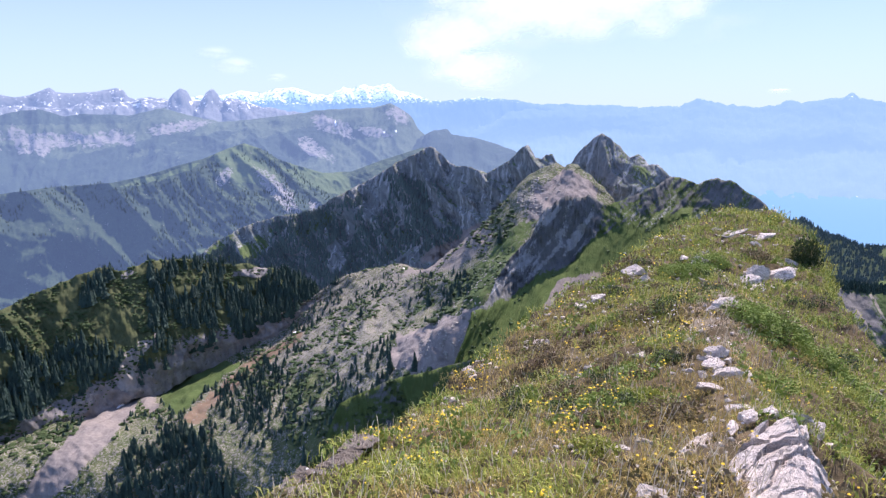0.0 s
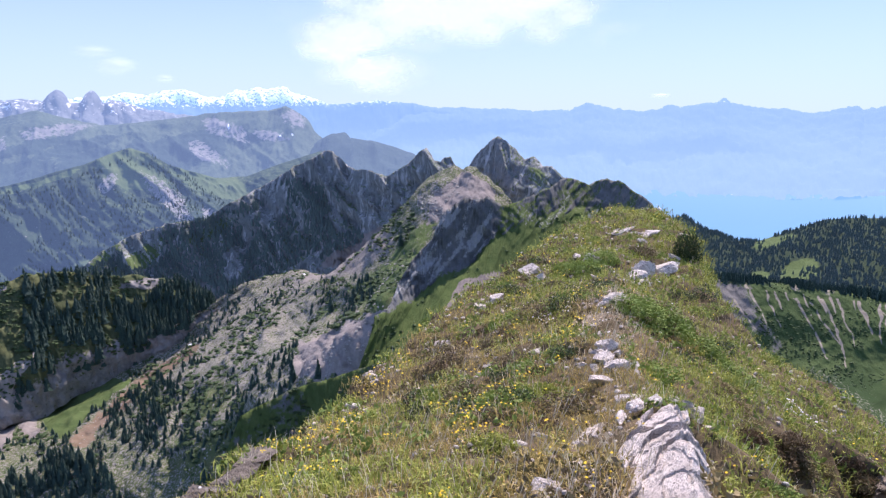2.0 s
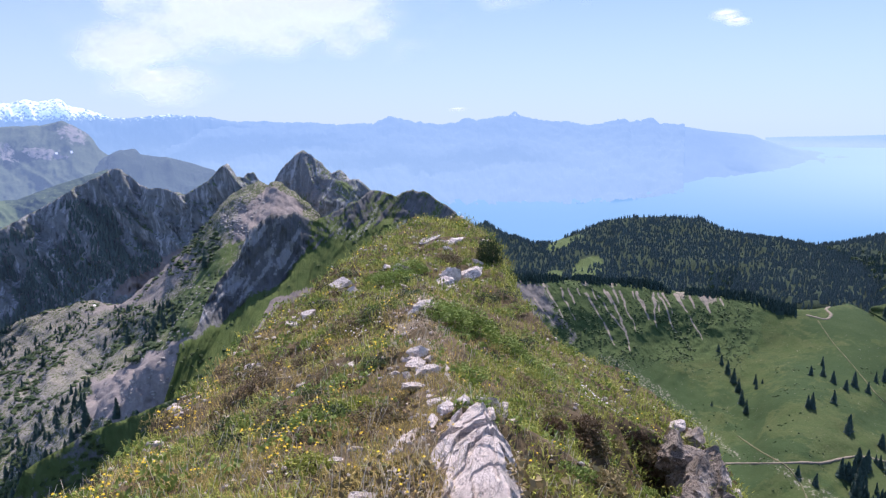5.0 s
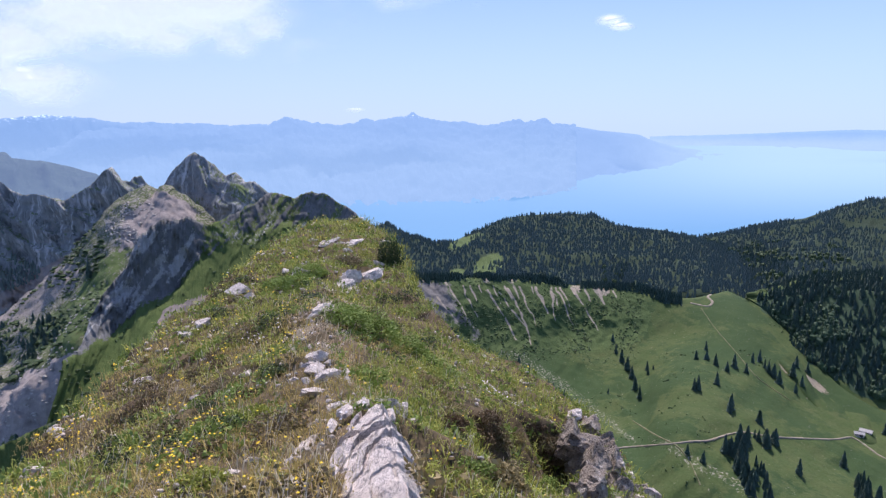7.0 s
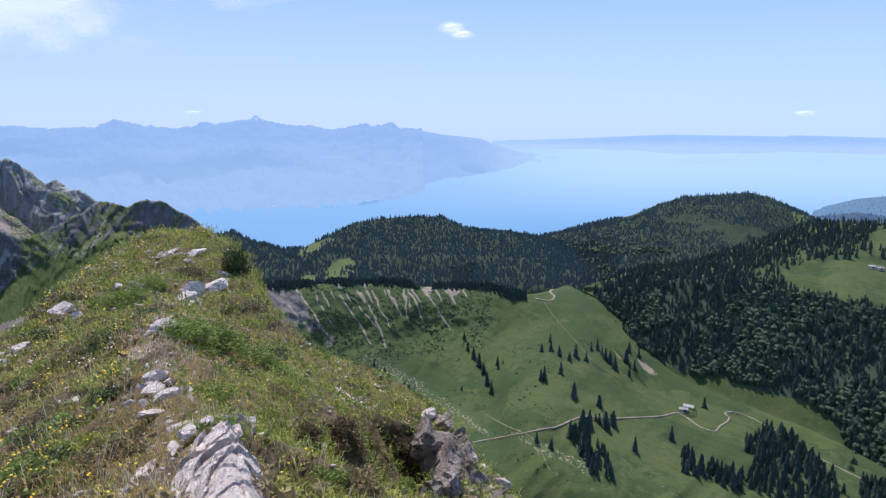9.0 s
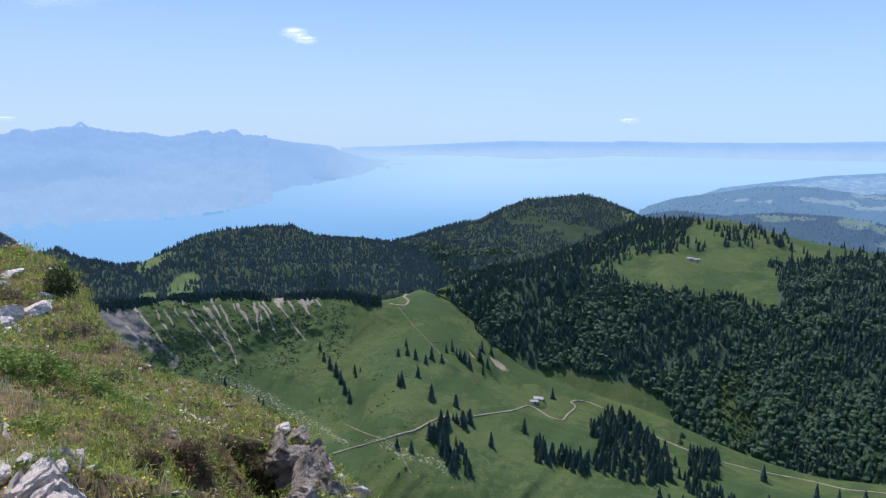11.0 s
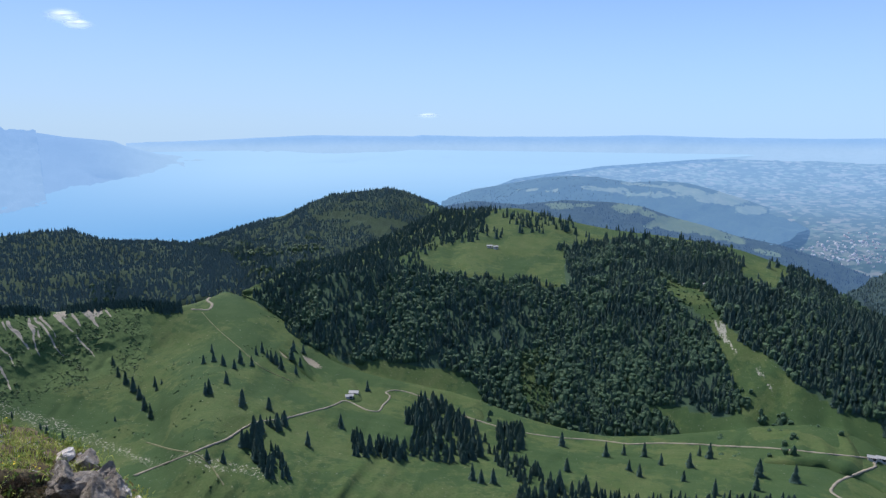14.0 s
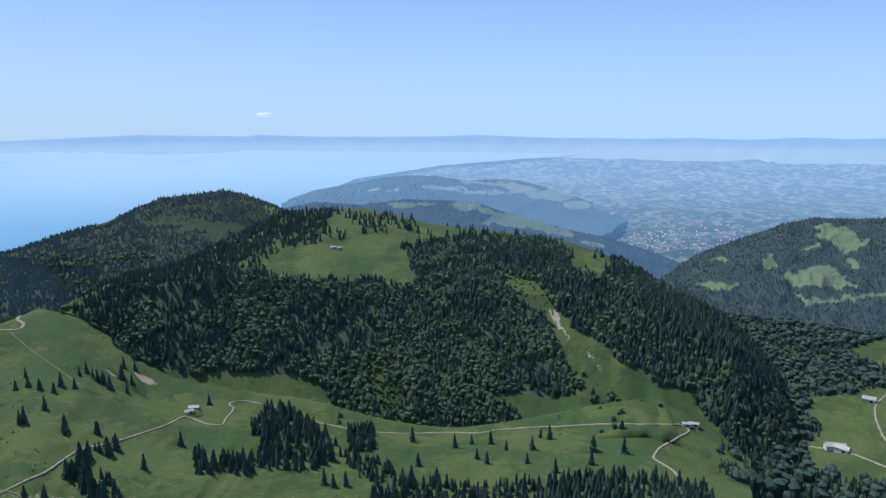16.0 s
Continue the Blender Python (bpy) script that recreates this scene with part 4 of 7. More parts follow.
def build_far():
    global G_E1, G_JR
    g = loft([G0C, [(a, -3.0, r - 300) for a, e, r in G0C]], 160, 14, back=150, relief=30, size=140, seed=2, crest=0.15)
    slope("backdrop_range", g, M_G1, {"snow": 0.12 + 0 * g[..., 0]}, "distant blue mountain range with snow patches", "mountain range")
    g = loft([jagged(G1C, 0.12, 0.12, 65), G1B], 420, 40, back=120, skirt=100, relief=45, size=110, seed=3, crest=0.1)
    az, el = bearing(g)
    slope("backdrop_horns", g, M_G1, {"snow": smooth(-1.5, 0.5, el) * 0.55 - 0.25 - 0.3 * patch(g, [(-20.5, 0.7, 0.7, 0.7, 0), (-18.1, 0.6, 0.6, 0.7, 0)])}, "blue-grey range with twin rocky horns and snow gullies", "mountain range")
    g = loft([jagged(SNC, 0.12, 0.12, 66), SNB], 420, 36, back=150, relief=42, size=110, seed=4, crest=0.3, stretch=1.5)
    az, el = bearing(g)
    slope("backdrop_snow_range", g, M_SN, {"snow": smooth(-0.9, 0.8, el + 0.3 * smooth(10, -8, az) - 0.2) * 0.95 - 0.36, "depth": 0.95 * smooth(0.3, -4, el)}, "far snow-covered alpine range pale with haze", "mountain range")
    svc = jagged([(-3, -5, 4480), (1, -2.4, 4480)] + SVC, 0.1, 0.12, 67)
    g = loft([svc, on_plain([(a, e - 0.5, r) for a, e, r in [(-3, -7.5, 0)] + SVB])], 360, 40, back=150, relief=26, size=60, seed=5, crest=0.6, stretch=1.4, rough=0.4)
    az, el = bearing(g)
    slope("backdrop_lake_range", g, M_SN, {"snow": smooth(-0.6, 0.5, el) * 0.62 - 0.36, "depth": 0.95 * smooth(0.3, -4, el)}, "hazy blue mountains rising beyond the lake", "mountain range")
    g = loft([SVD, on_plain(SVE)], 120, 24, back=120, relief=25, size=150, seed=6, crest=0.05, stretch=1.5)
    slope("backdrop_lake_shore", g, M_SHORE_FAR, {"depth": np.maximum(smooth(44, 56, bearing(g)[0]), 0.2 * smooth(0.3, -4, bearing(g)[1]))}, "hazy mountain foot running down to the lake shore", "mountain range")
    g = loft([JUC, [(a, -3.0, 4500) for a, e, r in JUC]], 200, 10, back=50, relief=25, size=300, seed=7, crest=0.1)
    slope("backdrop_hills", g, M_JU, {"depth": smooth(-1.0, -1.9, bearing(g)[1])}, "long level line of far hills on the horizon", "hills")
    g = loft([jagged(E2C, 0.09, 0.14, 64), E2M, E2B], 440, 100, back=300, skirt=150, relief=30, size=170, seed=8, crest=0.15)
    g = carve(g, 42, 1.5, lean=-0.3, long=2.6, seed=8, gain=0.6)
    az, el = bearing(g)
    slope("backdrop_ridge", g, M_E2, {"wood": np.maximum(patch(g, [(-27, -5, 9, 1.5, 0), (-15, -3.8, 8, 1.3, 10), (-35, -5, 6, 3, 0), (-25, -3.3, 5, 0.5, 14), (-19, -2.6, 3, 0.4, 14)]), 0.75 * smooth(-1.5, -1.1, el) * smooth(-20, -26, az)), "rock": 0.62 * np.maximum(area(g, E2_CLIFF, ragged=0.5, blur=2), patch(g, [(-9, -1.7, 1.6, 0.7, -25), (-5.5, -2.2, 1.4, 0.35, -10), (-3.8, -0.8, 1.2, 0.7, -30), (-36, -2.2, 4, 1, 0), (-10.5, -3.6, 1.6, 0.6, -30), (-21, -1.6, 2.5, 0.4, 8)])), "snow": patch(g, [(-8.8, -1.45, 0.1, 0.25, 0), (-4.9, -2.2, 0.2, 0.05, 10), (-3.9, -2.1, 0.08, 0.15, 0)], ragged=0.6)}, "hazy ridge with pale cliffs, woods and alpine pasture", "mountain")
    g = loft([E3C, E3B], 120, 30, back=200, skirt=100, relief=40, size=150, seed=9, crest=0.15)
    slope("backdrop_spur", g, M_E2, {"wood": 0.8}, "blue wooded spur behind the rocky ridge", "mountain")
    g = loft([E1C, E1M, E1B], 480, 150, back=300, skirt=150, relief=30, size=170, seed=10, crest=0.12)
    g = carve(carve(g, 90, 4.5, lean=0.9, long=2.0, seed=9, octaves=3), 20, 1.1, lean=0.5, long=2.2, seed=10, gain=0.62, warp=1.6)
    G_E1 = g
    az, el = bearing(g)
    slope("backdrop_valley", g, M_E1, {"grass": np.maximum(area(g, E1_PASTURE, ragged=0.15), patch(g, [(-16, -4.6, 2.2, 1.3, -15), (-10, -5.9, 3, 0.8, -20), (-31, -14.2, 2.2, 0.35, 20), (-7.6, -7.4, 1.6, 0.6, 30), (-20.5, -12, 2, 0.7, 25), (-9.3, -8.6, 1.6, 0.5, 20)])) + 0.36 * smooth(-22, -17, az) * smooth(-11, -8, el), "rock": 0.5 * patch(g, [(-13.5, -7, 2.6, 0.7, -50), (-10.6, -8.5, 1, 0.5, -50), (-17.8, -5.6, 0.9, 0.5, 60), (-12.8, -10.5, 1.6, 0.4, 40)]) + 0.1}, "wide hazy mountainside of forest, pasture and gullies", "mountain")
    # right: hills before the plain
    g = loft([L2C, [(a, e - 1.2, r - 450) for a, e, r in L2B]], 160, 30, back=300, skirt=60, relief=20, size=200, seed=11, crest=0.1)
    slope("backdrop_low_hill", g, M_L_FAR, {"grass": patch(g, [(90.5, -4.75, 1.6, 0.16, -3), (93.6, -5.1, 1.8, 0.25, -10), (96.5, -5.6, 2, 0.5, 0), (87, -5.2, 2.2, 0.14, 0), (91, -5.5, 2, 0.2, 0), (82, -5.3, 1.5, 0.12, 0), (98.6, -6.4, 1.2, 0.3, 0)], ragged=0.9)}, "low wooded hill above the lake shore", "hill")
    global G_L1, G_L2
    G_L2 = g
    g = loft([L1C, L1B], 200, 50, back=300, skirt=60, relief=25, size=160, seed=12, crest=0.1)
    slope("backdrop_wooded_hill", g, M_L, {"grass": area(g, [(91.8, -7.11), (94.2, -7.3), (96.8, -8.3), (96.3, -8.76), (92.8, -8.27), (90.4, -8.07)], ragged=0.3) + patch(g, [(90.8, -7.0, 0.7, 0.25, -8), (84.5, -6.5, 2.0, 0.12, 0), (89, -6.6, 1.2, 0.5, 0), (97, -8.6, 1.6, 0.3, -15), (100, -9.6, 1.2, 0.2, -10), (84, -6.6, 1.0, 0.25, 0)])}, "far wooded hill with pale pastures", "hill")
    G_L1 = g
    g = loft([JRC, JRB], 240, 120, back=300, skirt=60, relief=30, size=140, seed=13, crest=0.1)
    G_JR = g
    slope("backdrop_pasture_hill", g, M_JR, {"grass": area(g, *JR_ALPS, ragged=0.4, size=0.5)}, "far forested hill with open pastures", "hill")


build_far()

# the rocky ridge ahead
GREEN_LAP = [(-23.9, -21.85), (-21.6, -20.46), (-18.7, -20.07), (-17.4, -20.52), (-19.2, -21.51), (-21.1, -22.82), (-22.6, -23.89), (-23.8, -23.01)]
CHUTE = [(-28.3, -22.05), (-26, -21.38), (-25.8, -22.59), (-27.7, -24.5), (-30.4, -26.33), (-32.9, -27.82), (-35.1, -27.22), (-31.7, -24.63)]
FAN = [(-25.5, -21.37), (-24.2, -21.59), (-24, -22.9), (-25, -23.36), (-25.4, -22.44)]
RED_LANE = [(-22.6, -24.18), (-19.7, -22.23), (-17.3, -20.53), (-12, -18.27), (-12.5, -19.15), (-16.9, -21.46), (-21.3, -24.6)]
PINK = [(-4.3, -19.1), (-0.3, -17.9), (3.2, -16.58), (2.8, -19.95), (1.3, -21.34), (-2.6, -22.24), (-4.8, -21.4)]
PINK_HIGH = [(-4.6, -14.17), (-3.2, -13.25), (0.7, -11.86), (3.6, -9.96), (4.6, -10.43), (3.1, -12.33), (0.7, -13.76), (-2.2, -14.21)]
GREEN_SLOPE = [(0.2, -14.94), (2.7, -13.28), (4.6, -11.14), (6.7, -9.22), (8.1, -9.53), (6.3, -12.05), (4.6, -14.68), (2.8, -16.82), (0.7, -16.36)]
SADDLE = [(6.7, -9.69), (7.8, -6.64), (10.1, -5.2), (12.5, -6.3), (12.6, -7.9), (10.4, -8.4), (8.3, -8.9)]
RIB_CLIFF = [(2.4, -17.15), (4.6, -14.11), (7.4, -10.15), (8.3, -8.31), (10.6, -7.0), (12.7, -8.2), (12.8, -10.47), (10.8, -12.87), (8.2, -13.89), (5.9, -15.83)]
RIB_SCREE = [(8.5, -16.68), (9.9, -14.3), (13.3, -13.46), (13.3, -14.38), (10.5, -16.37)]
steep_to = lambda a: float(np.interp(a, [3, 10], [0.5, 0.3]))
G_PEAK = loft([jagged(PKC, 0.16, 0.12, 61), steeper(PKM, PKC, steep_to), steeper(PKB, PKC, steep_to)], 680, 170, back=120, skirt=80, relief=6, size=44, seed=21, crest=0.15)
paz, pel = bearing(G_PEAK)
G_PEAK = carve(G_PEAK, 26, 2.6, lean=0.9, long=2.0, seed=21, octaves=4, hold=smooth(11, 7, paz))
G_PEAK = carve(G_PEAK, 5.5, 0.8, lean=0.7, long=2.4, seed=23, gain=0.66, warp=1.3)
G_PEAK = beds(G_PEAK, 2.0, 0.55, 0.7, seed=24, hold=smooth(5, 11, paz), rag=1.1)
flatness = upward(G_PEAK)
slope("mountain_rocky_peak", G_PEAK, M_PEAK, {"grass": 0.42 * smooth(0.5, 0.8, flatness) + 0.3 * fbm(G_PEAK / 60.0, 4, 14) + 0.45 * patch(G_PEAK, [(-17, -12, 3, 0.7, 30), (-18.6, -11.2, 1.6, 0.5, 40), (-10.5, -9.5, 2, 0.5, 25), (12.9, -6.6, 0.8, 0.8, 0), (16, -5.5, 1.2, 0.6, -30)]), "scree": 0.8 * patch(G_PEAK, [(9.6, -6.0, 1.7, 0.8, 20), (1, -11.4, 3, 0.8, 30)], ragged=0.5)}, "jagged dark grey rocky ridge with pointed summit", "mountain")
G_RIB = loft([jagged(RIBC, 0.3, 0.16, 62), RIBM, RIBB, [(a, e - 6, r - 42) for a, e, r in RIBB]], 460, 210, back=60, skirt=60, relief=1.5, size=9, seed=22, crest=0.2)
iaz, iel = bearing(G_RIB)
crag = area(G_RIB, RIB_CLIFF, ragged=0.35, blur=6)
G_RIB = at(iaz, iel, np.hypot(G_RIB[..., 0], G_RIB[..., 1]) + 3 * crag * smooth(-7.0, -14.5, iel))
below = smooth(0.4, -1.0, iel - np.interp(iaz, [p[0] for p in RIBM], [p[1] for p in RIBM]))
G_RIB = carve(G_RIB, 2.2, 1.3, lean=0.5, long=2.0, seed=22, gain=0.66, warp=1.4, hold=1 - 0.8 * below)
G_RIB = beds(G_RIB, 2.6, 0.85, 0.8, seed=25, hold=0.08 + 0.9 * crag + 0.5 * smooth(13, 16, iaz) * smooth(-11, -9, iel), rag=1.0)
flatness = upward(G_RIB)
ledge = fbm(np.stack([(iaz - 0.8 * iel) / 0.5, (iaz + iel) / 3.0, 0 * iaz], -1), 5, 26)
slope("mountain_rocky_rib", G_RIB, M_RIB, {"grass": (0.40 + 0.9 * ledge + 0.9 * below) * (1 - 0.75 * crag) + 0.15 * smooth(0.55, 0.8, flatness), "pale": (0.35 + 1.2 * ledge) * np.maximum(crag, 0.6 * smooth(13, 16, iaz) * smooth(-11, -9, iel)), "scree": area(G_RIB, RIB_SCREE, ragged=0.2)}, "steep dark rock ribs with grassy ledges", "mountain")
def reach(rail, dr):
    """The slope runs on behind the rib."""
    a, e, r = rail[-1]
    return rail + [(a + 2.5, e - 1.6, r - dr), (a + 6, e - 4.5, r - 2.5 * dr)]


G_BOWL = loft([jagged(reach(BWT, 15), 0.3, 0.2, 68), reach(BWM, 12), reach(BWB, 10)], 340, 200, back=30, skirt=60, relief=7, size=60, seed=23, crest=0.2, rough=0.5, bend=True)
G_BOWL = carve(G_BOWL, 3, 1.4, lean=0.9, long=1.6, seed=27, gain=0.7)
slope("ground_bowl", G_BOWL, M_BOWL, {"rock": 0.4 + 0.25 * patch(G_BOWL, [(-8, -18, 9, 5, 25), (-6, -16, 5, 3, 20), (8.3, -8.3, 1.5, 1.5, 0)], soft=0.8) - 0.5 * patch(G_BOWL, [(4, -15, 4.5, 1.0, 42), (-10, -26, 5, 1.2, 20), (-12, -23, 2, 1.0, 30)]), "grass": np.maximum(0.9 * area(G_BOWL, GREEN_LAP, ragged=0.3), 0.65 * area(G_BOWL, GREEN_SLOPE, ragged=0.5)) + 0.6 * patch(G_BOWL, [(-5, -27, 5, 1.2, 35), (-14, -25.5, 1.2, 0.5, 30), (-4, -19.5, 1.2, 0.5, 10), (-1.5, -16.5, 1.5, 0.4, 20)]), "earth": 0.75 * area(G_BOWL, RED_LANE, ragged=0.4), "scree": np.maximum(area(G_BOWL, CHUTE, FAN, PINK, SADDLE, ragged=0.45), 0.6 * area(G_BOWL, PINK_HIGH, ragged=0.5)), "snow": patch(G_BOWL, [(-3.4, -13.5, 0.25, 0.05, 5), (-1.6, -13.3, 0.2, 0.05, 0), (-12.6, -18.3, 0.5, 0.06, 12)], ragged=0.3)}, "stony alpine pasture bowl with pink scree slopes", "ground")
BLF = [(a, e + 0.45, r + 24) for a, e, r in BLB]
BLUFF_WOODS = [[(-24, -12.51), (-21.1, -11.9), (-18.3, -12.4), (-18.4, -16.61), (-19.1, -19.3), (-23.1, -19.3), (-25.1, -18.6), (-24, -16.01)],
               [(-17.8, -14.86), (-13.6, -13.2), (-11.4, -15.1), (-11, -16.0), (-12.9, -17.3), (-17.2, -18.3), (-18.5, -18.0)],
               [(-43, -16), (-34.3, -16.09), (-32.4, -18.06), (-28.9, -17.02), (-27.1, -18.16), (-25.4, -17.56), (-27.3, -20.2), (-30.7, -21.6), (-35.1, -22), (-43, -23)],
               [(-29, -14.49), (-27.5, -12.57), (-26.5, -12.26), (-26.4, -13.13), (-28.3, -15.01)]]
BLUFF_SCREE = [(-27, -19.02), (-25.2, -17.8), (-23.5, -17.59), (-24, -18.4), (-25.3, -19.07), (-25.8, -20.05), (-25.1, -21.44), (-26.4, -21.23), (-27.3, -20.03)]
G_BLUFF = loft([jagged(BLC, 0.22, 0.2, 63), BLM, BLF], 380, 160, back=120, skirt=8, relief=5, size=45, seed=24, crest=0.2, rough=0.4)
G_BLUFF = carve(G_BLUFF, 9, 2.6, lean=0.5, long=1.6, seed=28, gain=0.55)
G_BLUFF = carve(G_BLUFF, 1.8, 0.7, lean=0.6, long=2.0, seed=29, gain=0.6)
baz, bel = bearing(G_BLUFF)
BLUFF_FOOT = np.interp(baz, [p[0] for p in BLB], [p[1] for p in BLB])
slope("mountain_wooded_bluff", G_BLUFF, M_BLUFF, {"rock": 0.75 * smooth(3.2, 1.8, bel - BLUFF_FOOT + 0.8 * fbm(G_BLUFF / 25.0, 3, 5)) + patch(G_BLUFF, [(-28.5, -21.5, 2, 1.2, 0), (-33, -23.5, 3.5, 1.6, 30), (-15, -18.0, 3.4, 0.8, 15), (-16, -13.3, 2, 0.4, 0)], ragged=0.5), "scree": np.maximum(area(G_BLUFF, BLUFF_SCREE, ragged=0.5), 0.55 * patch(G_BLUFF, [(-29.5, -21.6, 1.5, 0.5, 30), (-25.5, -12.6, 0.6, 0.3, 30), (-16.5, -13.2, 0.9, 0.3, 0)], ragged=0.7)), "snow": patch(G_BLUFF, [(-16.4, -19.3, 1.1, 0.12, 12), (-13.6, -18.4, 0.6, 0.1, 15), (-27.0, -22.4, 0.4, 0.15, 20)], ragged=0.4)}, "forested bluff with pale cliffs at its foot", "hill")

SPC = [(-14.5, -31, 112), (-11, -27.6, 114), (-9.2, -24.3, 116), (-4.8, -22.7, 120), (-0.5, -21.9, 123), (2.6, -21.0, 125), (6, -20.2, 126)]
SPB = [(-14.5, -40, 108), (-8, -36, 113), (-1, -32, 119), (6, -28, 122)]
G_SPUR = loft([SPC, SPB], 260, 120, back=40, skirt=30, relief=1.8, size=6, seed=26, crest=0.3, rough=0.3, stretch=4, shear=1.0)
G_SPUR = beds(carve(G_SPUR, 0.8, 1.4, lean=1.0, long=2, seed=30), 0.5, 1.2, 1.1, seed=31, rag=1.0)
slope("ground_spur", G_SPUR, M_RIB, {"grass": 0.72 + 0.5 * fbm(G_SPUR / 5.0, 4, 33), "pale": 0, "scree": 0}, "steep shaded grassy spur below the crest", "ground")

# right: wooded hills and the green valley
G_HA = loft([HAC + [(58.5, -11.6, 1680), (60.5, -13.5, 1650)], HAM + [(60.5, -14.2, 1300)], HAB + [(60.5, -15.5, 1000)]], 260, 80, back=300, skirt=80, relief=18, size=120, seed=31, crest=0.1)
slope("hill_wooded_hump", G_HA, M_WOODS, {"grass": patch(G_HA, [(34.6, -10, 1.5, 0.35, 22), (36.5, -12, 1.2, 0.8, 30), (34, -12.6, 0.8, 0.4, 0)])}, "dark conifer-covered hump above the lake", "hill")
G_HB = loft([HBC, HBM, HBB], 260, 80, back=300, skirt=80, relief=18, size=140, seed=32, crest=0.1)
slope("hill_wooded_dome", G_HB, M_WOODS, {"grass": patch(G_HB, [(49, -9.6, 2.5, 0.5, 0), (73.3, -6.7, 0.7, 0.6, 0)])}, "dark forested dome-shaped hill", "hill")
def even(g, n, rows=0):
    """Level out the folds that run down a slope."""
    w = np.hanning(2 * n + 1)
    w /= w.sum()
    pad = np.concatenate([np.repeat(g[:1], n, 0), g, np.repeat(g[-1:], n, 0)])
    s = sum(w[k] * pad[k:k + len(g)] for k in range(2 * n + 1))
    f = smooth(rows, rows + 25, np.arange(g.shape[1], dtype=float))[None, :, None]
    return g * (1 - f) + s * f


HCE = [(a, e - 2.5, r * 0.86) for a, e, r in HCD]
def run_out(rail):
    """The slope goes on to its side, down to the floor of the lower valley."""
    a, e, r = rail[-1]
    return rail + [(a + 3.0, float(np.degrees(np.arctan2(-0.5 * 340 + 0.5 * r * math.tan(radians(e)), r))), r), (a + 6.5, float(np.degrees(np.arctan2(-360, r))), r)]


HCC, HCM, HCD, HCE = (run_out([p for p in r if p[0] < 112]) for r in (HCC, HCM, HCD, HCE))
G_HC = loft([HCC, HCM, HCD, HCE], 340, 130, back=300, skirt=40, relief=11, size=90, seed=33, crest=0.1)
G_HC = even(G_HC, 5)
caz, cel = bearing(G_HC)
slope("hill_alp", G_HC, M_MEADOW, {"lush": 0.45 + 1.3 * fbm(G_HC / np.array([60.0, 60.0, 40.0]), 4, 39), "scree": 0, "rock": 0.75 * np.maximum(streaks(G_HC, [((96.3, -15.1), (97.4, -16.6)), ((96.9, -15.6), (98.2, -17.4)), ((97, -15.3), (97.4, -16.2))], 0.13), 0.6 * patch(G_HC, [(100, -18.6, 0.5, 0.2, -40), (100.9, -19.7, 0.4, 0.15, -50)], ragged=0.8)), "wood": 1.0 * ((inside(FOR_A, caz, cel) & ~inside(MEA_A, caz, cel) & ~inside(CLR_A, caz, cel)) | inside(FOR_B, caz, cel))}, "forested hill with sunlit alp meadow on top", "hill")
def level(mid, top, low):
    """The middle rail, moved in or out so that the floor runs evenly from top to low."""
    out = []
    for a, e, r in mid:
        zt = [np.interp(a, [p[0] for p in rail], [p[2] * math.tan(radians(p[1])) for p in rail]) for rail in (top, low)]
        k = smooth(54, 62, np.array(a))
        out.append((a, e, float(r * (1 - k) + k * (0.5 * zt[0] + 0.5 * zt[1]) / math.tan(radians(e)))))
    return out


VAM = level(VAM, VAT, VAL)
G_VA = loft([VAT, VAM, VAL, VAB], 360, 190, back=60, skirt=60, relief=5, size=50, seed=34, crest=0.4, rough=0.2, bend=True)
vaz, vel = bearing(G_VA)
gv = even(G_VA, 9, 20)
G_VA = G_VA + (gv - G_VA) * smooth(76, 84, vaz)[..., None]
RUNNEL_LINES = [((36.5, -14.1), (38, -16.37), (39.1, -18.24)), ((37.5, -14.25), (39.7, -16.93)), ((38.3, -13.92), (39.4, -15.9), (40.4, -18.46)), ((39.2, -13.78), (40.8, -16.92)),
                ((40.6, -13.77), (42.1, -16.44)), ((41.9, -13.9), (42.4, -16.43)), ((42.4, -13.75), (43.8, -16.68)), ((43.6, -13.73), (46, -17.04)), ((44.8, -13.94), (45.8, -15.41)),
                ((45.7, -13.68), (46.3, -14.84)), ((32.1, -14.63), (33.9, -16.69)), ((32.9, -13.47), (34.9, -16.43)), ((34.3, -13.74), (35.8, -16.35))]
RUNNELS = [pair for ln in RUNNEL_LINES for pair in zip(ln, ln[1:])]
rr_ = random.Random(12)
for k in range(13):         # lesser ones between
    a0 = 35.0 + 12 * k / 12 + rr_.uniform(-0.3, 0.3)
    ln = rr_.uniform(0.5, 1.6)
    RUNNELS.append(((a0, -13.75), (a0 + ln * rr_.uniform(0.4, 0.6), -13.75 - ln)))
vaz = bearing(G_VA)[0]
gv = even(G_VA, 16, 14)
G_VA = G_VA + (gv - G_VA) * smooth(47, 52, vaz)[..., None]
G_VA = carve(G_VA, 6, 3.2, lean=-0.9, long=2.2, seed=41, octaves=3, hold=smooth(-13.5, -16, bearing(G_VA)[1]))
vaz, vel = bearing(G_VA)
tone = fbm(G_VA / np.array([70.0, 70.0, 40.0]), 4, 38)
slope("ground_valley", G_VA, M_MEADOW, {"lush": 0.5 + 1.3 * tone, "scree": 0.8 * patch(G_VA, [(62.5, -19.3, 1.2, 0.25, -30), (60.5, -18.6, 0.5, 0.2, -40)]), "rock": 0.3 * patch(G_VA, [(41, -20.5, 7, 0.5, -28), (46, -23.5, 4, 0.4, -30), (55, -26.5, 4, 0.5, -20)])}, "green alpine valley pasture", "ground")


